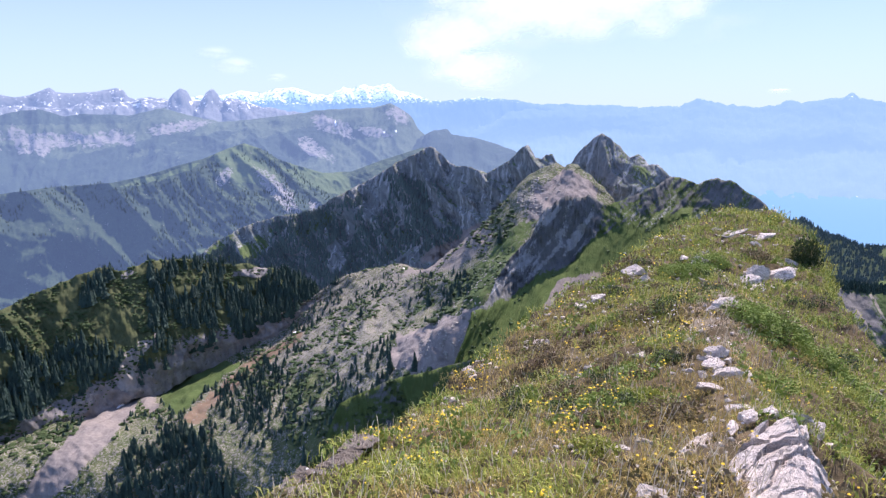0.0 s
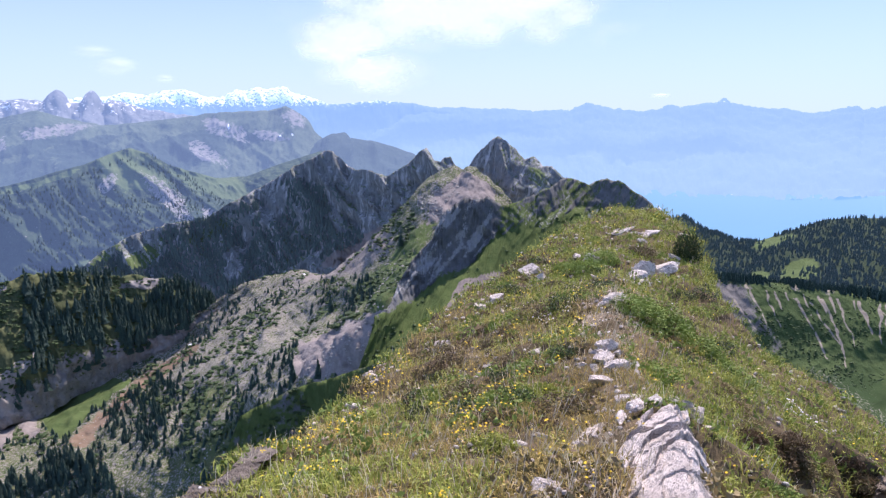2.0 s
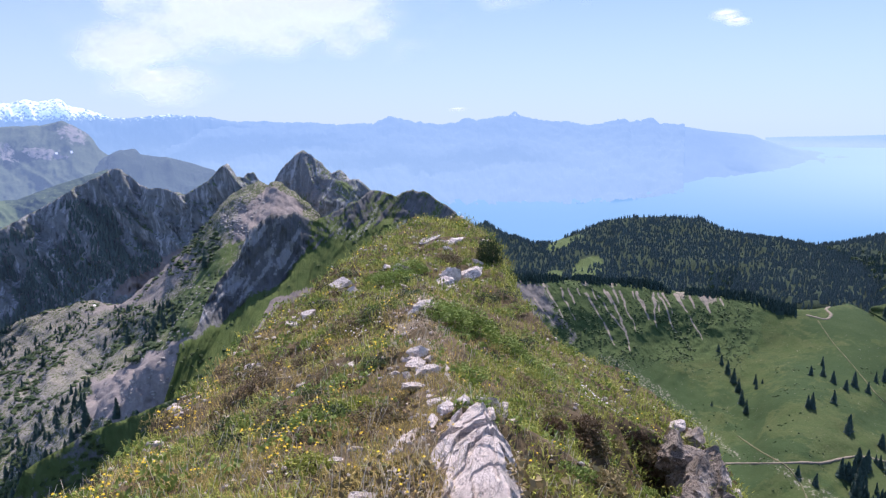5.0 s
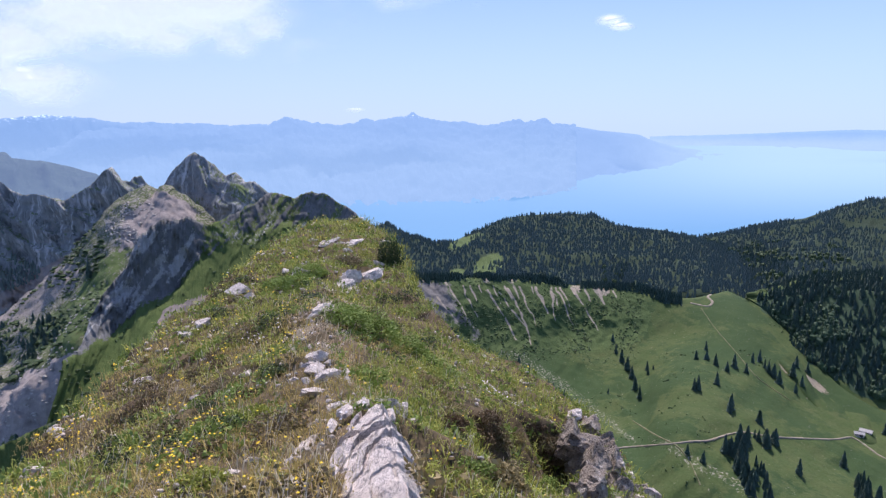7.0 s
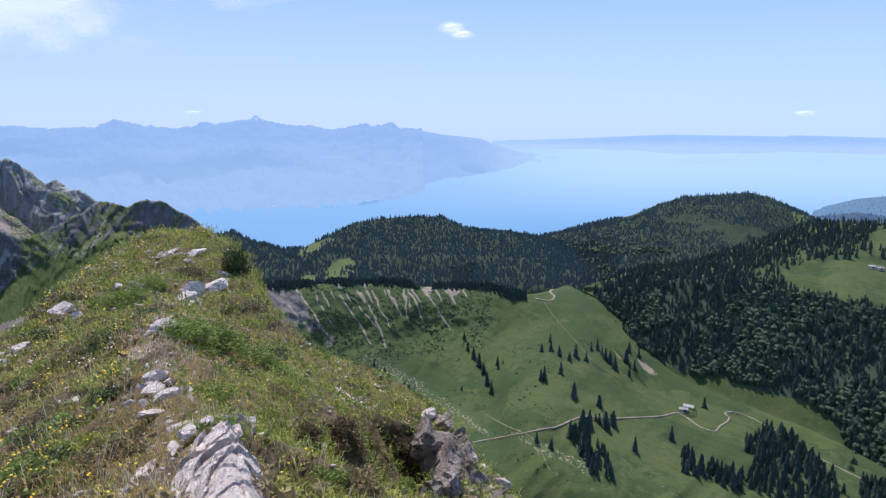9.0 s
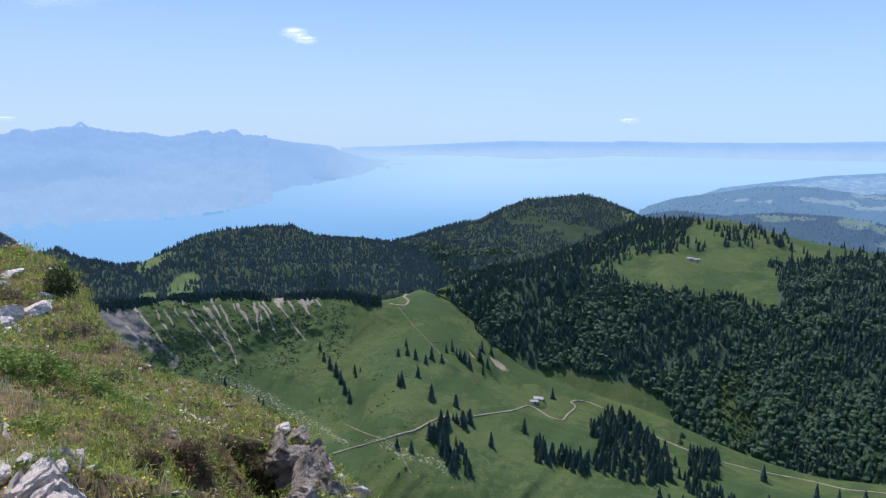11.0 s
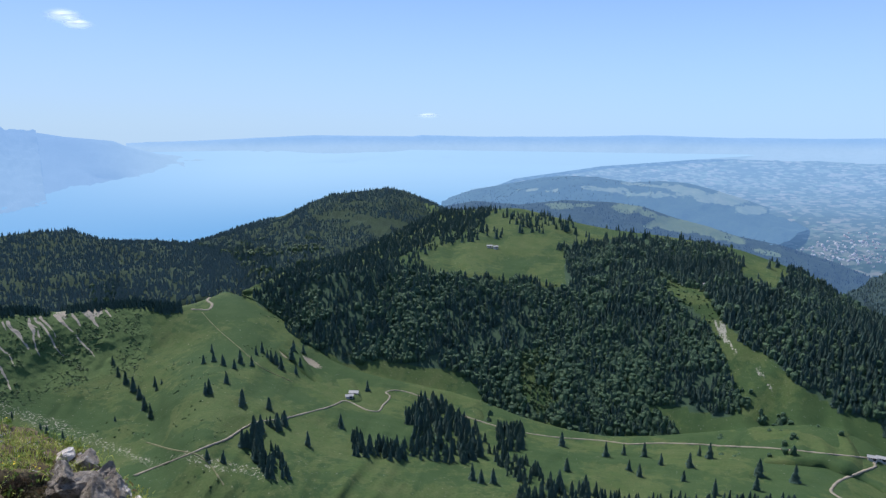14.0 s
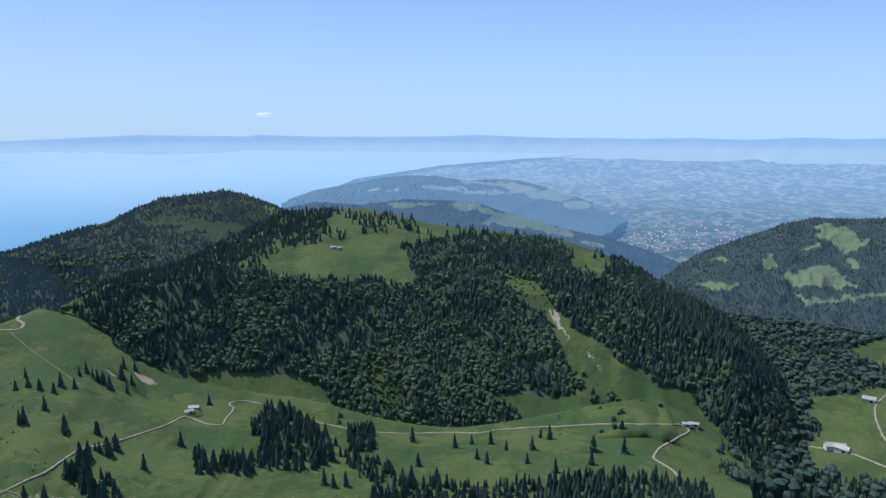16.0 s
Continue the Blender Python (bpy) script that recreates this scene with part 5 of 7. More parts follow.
def finer(g, c0, c1, r0, r1, nc, nr):
    """A closer net over part of a slope."""
    u, v = np.linspace(c0, c1, nc), np.linspace(r0, r1, nr)
    iu, iv = np.minimum(u.astype(int), len(g) - 2), np.minimum(v.astype(int), g.shape[1] - 2)
    fu, fv = (u - iu)[:, None, None], (v - iv)[None, :, None]
    a, b = g[iu][:, iv], g[iu + 1][:, iv]
    c, d = g[iu][:, iv + 1], g[iu + 1][:, iv + 1]
    return a * (1 - fu) * (1 - fv) + b * fu * (1 - fv) + c * (1 - fu) * fv + d * fu * fv


vaz, vel = bearing(G_VA)
row0 = int(np.argmax(vel[60]))
col0, col1 = int(np.searchsorted(vaz[:, row0 + 5], 24.5)), int(np.searchsorted(vaz[:, row0 + 5], 52))
row1 = int(np.argmin(np.abs(vel[(col0 + col1) // 2] + 20.6)))
G_ERO = finer(G_VA, col0, col1, row0, row1, 520, 96)
eaz, eel = bearing(G_ERO)
fu, fv = np.linspace(0, 1, 520)[:, None], np.linspace(0, 1, 96)[None, :]
inner = smooth(1.0, 0.8, fu) * smooth(1.0, 0.5, fv) * smooth(0.0, 0.12, fv)
q_ = np.stack([G_ERO[..., 0] + 0.7 * G_ERO[..., 2], G_ERO[..., 1], 0.25 * G_ERO[..., 2]], -1)
gully = fbm(q_ / 22.0, 4, 36, ridged=True) * 5.0 + fbm(q_ / 6.0, 3, 37) * 1.5
er = np.hypot(G_ERO[..., 0], G_ERO[..., 1])
G_ERO = at(eaz, eel, er + 1.5 * (1 - inner) - inner * (3.0 + 0.55 * gully))
bare = fbm(np.stack([eaz * 1.2 + eel * 0.5, eel * 0.25, 0 * eaz], -1), 4, 6)
top_el = np.interp(eaz, [p[0] for p in VAT], [p[1] for p in VAT])
slope("ground_eroded_slope", G_ERO, M_ERO, {"scree": np.maximum(0.9 * streaks(G_ERO, RUNNELS, 0.075), 0.6 * smooth(0.1, 0.35, bare - 0.5 * (top_el - eel - 0.4)) * smooth(34, 36, eaz)) * smooth(49, 47, eaz), "rock": 0.9 * patch(G_ERO, [(29.5, -14.4, 5.4, 2.1, -25)], soft=0.5, ragged=0.7)}, "eroded slope with pale runnels and scrub", "ground", flat=False)
G_KV = loft([[(a, e, r * KV_NEAR) for a, e, r in rail] for rail in (KVT, KVB)], 160, 120, back=100, skirt=60, relief=8, size=70, seed=35, crest=0.3)
kaz, kel = bearing(G_KV)
slope("ground_lower_valley", G_KV, M_MEADOW, {"lush": 0.2 + 1.3 * fbm(G_KV / 60.0, 3, 40), "scree": 0, "rock": 0, "wood": 1.0 * ~(inside(FLDS, kaz, kel) | inside(FLDS_FAR, kaz, kel))}, "lower valley of woods and mown meadows", "ground")

# the grassy crest underfoot
RIDGE_L = [(-155, -36, 6.5), (-85, -36, 4.2)] + FL + [(23.6, -9.6, 54), (24, -17, 70)]
RIDGE_C = [(-155, -17, 5.5), (20, -82, 0.25)] + FC + [(25, -10.2, 54), (25, -17.5, 70)]
RIDGE_R = [(170, -40, 9), (100, -38, 8.5)] + FR + [(26.8, -11, 54), (26, -18, 70)]


def lower(rail, side, drop):
    """A rail further down the flank: pushed sideways from the crest's line and down."""
    out = []
    for a, e, r in rail:
        p = at(np.array(a), np.array(e), np.array(r))
        p = p + np.array([side * 0.92, -side * 0.39, -drop])
        out.append((float(np.degrees(np.arctan2(p[0], p[1]))), float(np.degrees(np.arctan2(p[2] - EYE, np.hypot(p[0], p[1])))), float(np.hypot(p[0], p[1]))))
    return out


G_RIDGE = loft([lower(RIDGE_L, -10, 75), lower(RIDGE_L, -1.3, 3.4), RIDGE_L, RIDGE_C, RIDGE_R, lower(RIDGE_R, 1.6, 4.2), lower(RIDGE_R, 14, 75)], 470, 300, by_az=False, bend=False)
n0 = fbm(G_RIDGE / 3.0, 5, 41)
lump = fbm(G_RIDGE / 0.8, 4, 43, ridged=True)
raz, rel = bearing(G_RIDGE)
rr = np.hypot(G_RIDGE[..., 0], G_RIDGE[..., 1])
G_RIDGE[..., 2] += 0.22 * n0 + (0.11 + 0.010 * np.clip(rr - 6, 0, 12)) * (lump - 0.2) * smooth(1.5, 4, rr)
hummock = np.abs(fbm(G_RIDGE / 1.7, 3, 44)) ** 0.8
G_RIDGE[..., 2] += (0.34 * hummock - 0.08 + 0.09 * fbm(G_RIDGE / 0.42, 3, 45)) * smooth(2.5, 6, rr) * smooth(62, 50, rr)
# a hollow under the lip of turf by the outcrop, parted by a grassy nose
raz, rel = bearing(G_RIDGE)
rr = np.hypot(G_RIDGE[..., 0], G_RIDGE[..., 1])
lip = -24.9 + 0.5 * n0 + 1.3 * smooth(1.2, 0.2, np.abs(raz - 39.6))
hollow = smooth(35.6, 38.4, raz) * smooth(46.2, 44.8, raz) * smooth(lip, lip - 0.5, rel) * smooth(-29.8, -27.6, rel) * smooth(40, 20, rr)
G_RIDGE[..., 2] -= 1.4 * hollow
slope("ground_ridge", G_RIDGE, M_RIDGE, {"rock": 0}, "grassy mountain crest with flowers and limestone", "ground")

# ---- trees ----
def conifer_shape(tiers, sides, seed, base=0.1, wide=0.19):
    """A fir one metre high: drooping whorls of branches, ragged at the rim."""
    rng = np.random.default_rng(seed)
    v, f = [], []
    for k in range(tiers):
        z0 = base + (1 - base) * k / tiers
        z1 = min(1.0, z0 + (1 - base) / tiers * 1.75)
        rad = wide * (1 - (k / tiers) ** 1.2 * 0.93)
        off = len(v)
        for s in range(sides):
            a = 2 * math.pi * (s + 0.5 * (k % 2)) / sides + rng.normal(0, 0.12)
            rr = rad * rng.uniform(0.62, 1.18)
            v.append((rr * math.cos(a), rr * math.sin(a), z0 - rng.uniform(0.0, 0.5) / tiers))
        v.append((rng.normal(0, 0.006), rng.normal(0, 0.006), z1))
        for s in range(sides):
            f.append((off + s, off + (s + 1) % sides, off + sides))
    return np.array(v), np.array(f)


def ball_shape(seed, detail=2, lump=0.28, flat=0.9):
    """A leafy crown one metre high, lumpy all over."""
    bm = bmesh.new()
    bmesh.ops.create_icosphere(bm, subdivisions=max(1, detail), radius=0.5)
    bm.verts.ensure_lookup_table()
    v = np.array([tuple(x.co) for x in bm.verts])
    f = np.array([[w.index for w in x.verts] for x in bm.faces])
    bm.free()
    n = fbm(v * 3.2 + seed * 7.7, 3, seed)
    v = v * (1 + lump * 1.6 * n)[:, None]
    v[:, 2] = v[:, 2] * flat + 0.5
    return v, f


def let_through(nt, bs, col, share):
    """Leaves let part of the light through to their other side."""
    tl = node(nt, "BsdfTranslucent")
    nt.links.new(col, tl.inputs["Color"])
    mx = node(nt, "MixShader")
    mx.inputs[0].default_value = share
    nt.links.new(bs.outputs[0], mx.inputs[1])
    nt.links.new(tl.outputs[0], mx.inputs[2])
    out = nt.nodes["Material Output"]
    nt.links.new(mx.outputs[0], out.inputs["Surface"])


def leaf_mat(name, a, b, c, island=True):
    m, nt, bs = blank(name, 0.65, 0.32)
    a, b, c = brighter(a), brighter(b), brighter(c)
    geo = node(nt, "NewGeometry")
    col = blend(nt, geo.outputs["Random Per Island"], a, b)
    col = blend(nt, calc(nt, "MULTIPLY", grains(nt, 0.06), 0.6), col, c)
    col = blend(nt, calc(nt, "MULTIPLY", grains(nt, 1.5, detail=4), 0.4), col, tuple(x * 0.4 for x in a))
    nt.links.new(col, bs.inputs["Base Color"])
    bp = node(nt, "Bump", Strength=1.0, Distance=0.6)
    nt.links.new(grains(nt, 1.2, detail=6, rough=0.7), bp.inputs["Height"])
    nt.links.new(bp.outputs[0], bs.inputs["Normal"])
    let_through(nt, bs, col, 0.35)
    return m


# needles tinted bluer than their own green, standing in for air haze
M_FIR = leaf_mat("fir_needles", (0.0499, 0.0938, 0.0795), (0.0823, 0.142, 0.102), (0.0623, 0.116, 0.0922))
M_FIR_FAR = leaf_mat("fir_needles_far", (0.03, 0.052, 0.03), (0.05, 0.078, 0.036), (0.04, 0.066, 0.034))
# far trees glow blue, air haze painted in as emission
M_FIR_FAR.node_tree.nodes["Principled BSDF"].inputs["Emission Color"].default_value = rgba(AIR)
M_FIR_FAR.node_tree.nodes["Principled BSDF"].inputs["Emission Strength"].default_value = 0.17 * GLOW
# hill firs: blue-tinted and faintly glowing in place of air haze
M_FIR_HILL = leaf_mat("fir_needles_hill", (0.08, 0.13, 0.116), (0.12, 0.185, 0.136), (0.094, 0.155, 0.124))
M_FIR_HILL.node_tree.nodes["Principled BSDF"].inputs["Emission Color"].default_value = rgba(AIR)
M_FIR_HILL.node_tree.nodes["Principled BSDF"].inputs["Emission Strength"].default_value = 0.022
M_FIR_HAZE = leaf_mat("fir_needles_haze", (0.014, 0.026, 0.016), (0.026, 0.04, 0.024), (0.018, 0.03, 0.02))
# the same blue glow that paints haze over the far hills
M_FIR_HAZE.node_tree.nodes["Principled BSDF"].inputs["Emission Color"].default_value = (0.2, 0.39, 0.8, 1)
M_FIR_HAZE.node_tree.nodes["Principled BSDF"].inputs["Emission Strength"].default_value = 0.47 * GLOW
M_BROAD = leaf_mat("broad_leaves", (0.066, 0.126, 0.07), (0.118, 0.19, 0.088), (0.07, 0.126, 0.076))
M_SCRUB = leaf_mat("scrub_leaves", (0.07, 0.12, 0.045), (0.11, 0.165, 0.06), (0.075, 0.12, 0.05))
M_BARK, bark_nt, bark_b = blank("bark", 0.9, 0.2)
bark_nt.links.new(blend(bark_nt, grains(bark_nt, 6.0, stretch=(1, 1, 0.15)), (0.06, 0.045, 0.032), (0.14, 0.11, 0.085)), bark_b.inputs["Base Color"])

FIRS_NEAR = [conifer_shape(7, 8, s, wide=0.22) for s in (1, 2, 3)]
FIRS_FAR = [conifer_shape(3, 5, s, wide=0.24) for s in (4, 5, 6)]
FIRS_TINY = [conifer_shape(2, 5, s, wide=0.25) for s in (9, 10, 11)]
FIRS_MID = [conifer_shape(5, 6, s, wide=0.23) for s in (7, 8)]
CROWNS = [ball_shape(s, 1, 0.6, 1.5) for s in (21, 22, 23, 24)]
SHRUBS = [ball_shape(s, 0, 0.5, 0.9) for s in (4, 5, 6, 12)]
rng = np.random.default_rng(77)


def forest(name, label, g, n, keep, shapes, lo, hi, material, seed, gaps=0.0, squash=(0.85, 1.25)):
    """A wood too dense to count: trees of several shapes strewn over a slope, joined."""
    r = np.random.default_rng(seed)
    p = sow(g, n, r, keep)
    if gaps:
        p = p[fbm(p / np.array([60.0, 60.0, 60.0]), 3, seed) > gaps]
    if not len(p):
        return
    k = r.integers(0, len(shapes), len(p))
    vs, fs, off = [], [], 0
    for i, sh in enumerate(shapes):
        q = p[k == i]
        if not len(q):
            continue
        size = r.uniform(lo, hi, len(q)) * (1 + 0.25 * noise3(q / 40.0, seed))
        me = scatter("x", sh, q - np.array([0, 0, 0.6]), size, r.uniform(0, 6.28, len(q)), None, r.uniform(*squash, len(q)))
        nv = len(me.vertices)
        co = np.empty(nv * 3, np.float32)
        me.vertices.foreach_get("co", co)
        fi = np.empty(len(me.loops), np.int32)
        me.loops.foreach_get("vertex_index", fi)
        vs.append(co.reshape(-1, 3))
        fs.append(fi.reshape(-1, 3) + off)
        off += nv
        bpy.data.meshes.remove(me)
    return thing(name, raw_mesh(name, np.concatenate(vs), np.concatenate(fs), material, flat=True), label, "forest", kind="stuff")


def in_a(az, el, p):
    az = az + 0.9 * noise3(p / 32.0, 15)
    el = el + 0.35 * noise3(p / 28.0, 16)
    return (inside(FOR_A, az, el) & ~inside(MEA_A, az, el)) & ~(inside(CLR_A, az, el) & (noise3(p / 20.0, 5) > -0.3))


def in_b(az, el, p):
    az = az + 0.7 * noise3(p / 32.0, 17)
    el = el + 0.3 * noise3(p / 28.0, 18)
    return inside(FOR_B, az, el)


def leafy(p, seed=61):
    return fbm(p / 70.0, 3, seed)


forest("forest_firs", "dense dark spruce forest on the hillside", G_HC, 38000, lambda a, e, p: in_a(a, e, p) & (leafy(p) + 0.05 * (e + 15) + 0.25 * noise3(p / 9.0, 3) > -0.5), FIRS_MID + FIRS_FAR[:2], 7, 13.5, M_FIR, 101)
forest("forest_broadleaf", "rounded beech crowns among the spruces", G_HC, 76000, lambda a, e, p: in_a(a, e, p) & (leafy(p) + 0.05 * (e + 15) + 0.3 * noise3(p / 9.0, 4) <= 0.1), CROWNS, 4.5, 8, M_BROAD, 102, squash=(0.75, 1.05))
forest("forest_firs_slope", "dark spruce forest falling into the lower valley", G_HC, 60000, lambda a, e, p: in_b(a, e, p), FIRS_FAR, 7, 14, M_FIR, 103)
forest("forest_broadleaf_slope", "leafy trees among spruces on the lower slope", G_HC, 30000, lambda a, e, p: in_b(a, e, p) & (leafy(p) <= 0.1), CROWNS, 4.5, 8, M_BROAD, 104, squash=(0.75, 1.05))
forest("forest_alp_firs", "scattered spruces on the sunlit alp", G_HC, 5000, lambda a, e, p: ~in_a(a, e, p) & ~in_b(a, e, p) & ~inside(MEA_A, a, e) & (a < 104) & (e > -11.8) & (fbm(p / 45.0, 3, 8) > 0.05), FIRS_MID, 9, 16, M_FIR, 105)
ALP = [(71.8, -10.82), (76.6, -9.38), (78.1, -6.95), (82.3, -6.81), (84.2, -8.09), (89.5, -8.55), (84.2, -10.22), (83.9, -12.58), (80.3, -12.99), (72.8, -12.25)]
forest("forest_alp_edge", "dark spruce forest at the edge of the alp", G_HC, 30000, lambda a, e, p: (area(p, ALP, ragged=0.5) < 0.5) & ~in_a(a, e, p) & (a > 58.5) & (a < 78.5) & (e > -13.2) & (noise3(p / 18.0, 9) > -0.55), FIRS_MID + FIRS_FAR, 7, 12, M_FIR, 144)
forest("shrubs_clearing", "light green leafy growth in the forest gap", G_HC, 60000, lambda a, e, p: area(p, CLR_A, ragged=0.5) > 0.5, CROWNS, 2.5, 5, M_SCRUB, 145)
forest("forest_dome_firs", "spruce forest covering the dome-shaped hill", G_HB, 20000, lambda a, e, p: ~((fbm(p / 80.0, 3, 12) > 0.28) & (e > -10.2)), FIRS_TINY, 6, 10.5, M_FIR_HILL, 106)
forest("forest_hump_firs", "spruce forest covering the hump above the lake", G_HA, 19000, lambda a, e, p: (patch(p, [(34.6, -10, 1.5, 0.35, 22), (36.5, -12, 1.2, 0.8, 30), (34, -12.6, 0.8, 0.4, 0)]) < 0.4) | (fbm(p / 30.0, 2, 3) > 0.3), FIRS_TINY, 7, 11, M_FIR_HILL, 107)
forest("forest_ridge_edge", "row of dark spruces along the eroded edge", G_VA, 60000, lambda a, e, p: (a > 30) & (a < 52.5) & (e > np.interp(a, [q[0] for q in VAT], [q[1] for q in VAT]) - 0.35) & (noise3(p / 30.0, 2) > -0.3), FIRS_FAR, 6, 11, M_FIR, 108)
forest("forest_saddle", "tall mixed spruces above the saddle", G_HB, 9000, lambda a, e, p: (e < -9.8) & (a < 60) & (fbm(p / 35.0, 3, 51) > -0.1), FIRS_MID, 9, 15, M_FIR, 140)
forest("forest_saddle_leafy", "light green leafy trees above the saddle", G_HB, 9000, lambda a, e, p: (e < -9.2) & (a < 64) & (fbm(p / 30.0, 3, 52) > 0.15), CROWNS, 5, 9, M_SCRUB, 141)
forest("forest_bluff_firs", "dark spruces on the steep bluff", G_BLUFF, 9000, lambda a, e, p: (area(p, *BLUFF_WOODS, ragged=0.6) > 0.5) & (fbm(p / 40.0, 3, 15) > -0.2) | (inside(FOR_D, a, e) & (fbm(p / 25.0, 3, 15) > 0.4)), FIRS_NEAR[1:2] + FIRS_MID * 2, 7, 14, M_FIR, 109)
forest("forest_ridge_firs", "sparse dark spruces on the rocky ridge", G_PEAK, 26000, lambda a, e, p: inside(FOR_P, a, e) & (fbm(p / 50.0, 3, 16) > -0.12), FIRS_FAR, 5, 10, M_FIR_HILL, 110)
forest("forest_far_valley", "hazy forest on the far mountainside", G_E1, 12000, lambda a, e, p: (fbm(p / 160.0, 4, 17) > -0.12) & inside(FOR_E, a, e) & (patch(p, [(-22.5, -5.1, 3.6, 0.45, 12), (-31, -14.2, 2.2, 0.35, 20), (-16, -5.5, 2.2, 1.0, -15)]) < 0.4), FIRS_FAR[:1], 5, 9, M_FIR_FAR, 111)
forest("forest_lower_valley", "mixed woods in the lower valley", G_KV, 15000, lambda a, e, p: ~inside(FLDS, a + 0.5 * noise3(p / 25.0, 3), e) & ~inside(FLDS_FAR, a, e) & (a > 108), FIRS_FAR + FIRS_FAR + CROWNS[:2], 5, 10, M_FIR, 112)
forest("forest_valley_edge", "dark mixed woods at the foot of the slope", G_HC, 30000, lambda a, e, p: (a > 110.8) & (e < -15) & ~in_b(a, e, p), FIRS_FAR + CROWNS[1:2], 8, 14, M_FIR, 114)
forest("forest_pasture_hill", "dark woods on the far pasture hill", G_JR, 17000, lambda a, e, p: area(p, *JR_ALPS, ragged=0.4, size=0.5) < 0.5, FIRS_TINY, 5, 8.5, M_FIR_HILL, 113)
for cname, poly, gg, cnt, seed, lo, hi in (("copse", CLU_A, G_VA, 15000, 121, 10, 17), ("copse", CLU_B, G_VA, 26000, 122, 10, 15), ("copse", CLU_C, G_VA, 18000, 123, 9, 14), ("copse", CLU_D, G_VA, 18000, 124, 9, 14),
                                           ("copse", CLU_E, G_VA, 18000, 125, 9, 15), ("copse", CLU_F, G_VA, 20000, 126, 7, 12), ("copse", CLU_G, G_BOWL, 12000, 127, 8, 14), ("copse", CLU_H, G_BOWL, 5000, 128, 6, 10)):
    forest(cname, "stand of dark spruces in the pasture", gg, cnt, lambda a, e, p: inside(poly, a, e), FIRS_NEAR[:1] + FIRS_MID, lo, hi, M_FIR, seed)
forest("forest_bowl_firs", "small spruces dotted over the stony bowl", G_BOWL, 3400, lambda a, e, p: (fbm(p / 55.0, 3, 19) > -0.03) & (a < 3) & (e < -14) & (e > -27) & (area(p, CHUTE, FAN, PINK, GREEN_LAP, RED_LANE) < 0.5), FIRS_NEAR, 2.5, 6.5, M_FIR, 129, squash=(1.0, 1.6))
forest("shrubs_bowl", "low green shrubs on the stony bowl", G_BOWL, 9000, lambda a, e, p: (fbm(p / 45.0, 3, 20) > 0.02) & (a < 6) & (area(p, CHUTE, FAN, PINK, SADDLE, GREEN_LAP) < 0.5), SHRUBS, 0.8, 2.6, M_SCRUB, 130, squash=(1.2, 2.4))
forest("shrubs_valley", "low green bushes on the pasture slope", G_VA, 9000, lambda a, e, p: ((fbm(p / 40.0, 3, 23) > 0.3) & (a < 62)) | (patch(p, [(40, -17, 6, 1.3, -12), (52, -26.5, 5, 0.9, -22), (61, -14.8, 3, 1.2, -20)]) > 0.5), SHRUBS, 0.7, 1.8, M_SCRUB, 131, squash=(0.9, 1.5))
forest("shrubs_forest_foot", "leafy clumps in the clearing and along the forest foot", G_HC, 16000, lambda a, e, p: ~in_a(a, e, p) & ~in_b(a, e, p) & ~inside(MEA_A, a, e) & (a > 78) & (a < 106) & (e < -12.5) & (fbm(p / 28.0, 3, 48) > 0.2), CROWNS, 2.5, 6.5, M_BROAD, 138)
forest("shrubs_rib", "low green scrub on the steep grass slope", G_RIB, 9000, lambda a, e, p: (e < np.interp(a, [q[0] for q in RIBM], [q[1] for q in RIBM]) - 0.4) & (fbm(p / 8.0, 3, 53) > -0.05) & (area(p, RIB_SCREE) < 0.5), SHRUBS, 0.3, 1.0, M_SCRUB, 142, squash=(1.2, 2.0))
forest("shrubs_spur", "low scrub on the shaded spur", G_SPUR, 4000, lambda a, e, p: fbm(p / 5.0, 3, 54) > 0.0, SHRUBS, 0.2, 0.7, M_SCRUB, 143, squash=(1.2, 2.0))
forest("shrubs_chute", "light green scrub in the gap between the woods", G_HC, 26000, lambda a, e, p: area(p, SCRUB, ragged=0.5) > 0.5, SHRUBS, 1.5, 4.0, M_SCRUB, 139)
forest("shrubs_bluff", "low scrub covering the bluff", G_BLUFF, 12000, lambda a, e, p: (fbm(p / 30.0, 3, 25) > -0.05) & (e > np.interp(a, [q[0] for q in BLB], [q[1] for q in BLB]) + 1.5), SHRUBS, 0.8, 2.4, M_SCRUB, 132, squash=(1.2, 2.0))

forest("shrubs_eroded", "green scrub between the bare runnels", G_ERO, 6000, lambda a, e, p: (streaks(p, RUNNELS, 0.1) < 0.2) & (fbm(p / 25.0, 3, 29) > -0.1) & (a > 33) & (a < 49.5), SHRUBS, 0.8, 2.0, M_SCRUB, 135, squash=(1.0, 1.8))

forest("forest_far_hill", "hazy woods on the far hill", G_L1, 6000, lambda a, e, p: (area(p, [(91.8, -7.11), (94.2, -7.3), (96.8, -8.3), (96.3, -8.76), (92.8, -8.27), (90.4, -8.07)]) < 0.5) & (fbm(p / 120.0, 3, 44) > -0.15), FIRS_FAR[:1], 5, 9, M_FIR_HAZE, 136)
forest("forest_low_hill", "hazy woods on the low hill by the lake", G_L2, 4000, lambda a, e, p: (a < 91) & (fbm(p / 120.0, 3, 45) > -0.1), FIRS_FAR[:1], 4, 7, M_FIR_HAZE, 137)

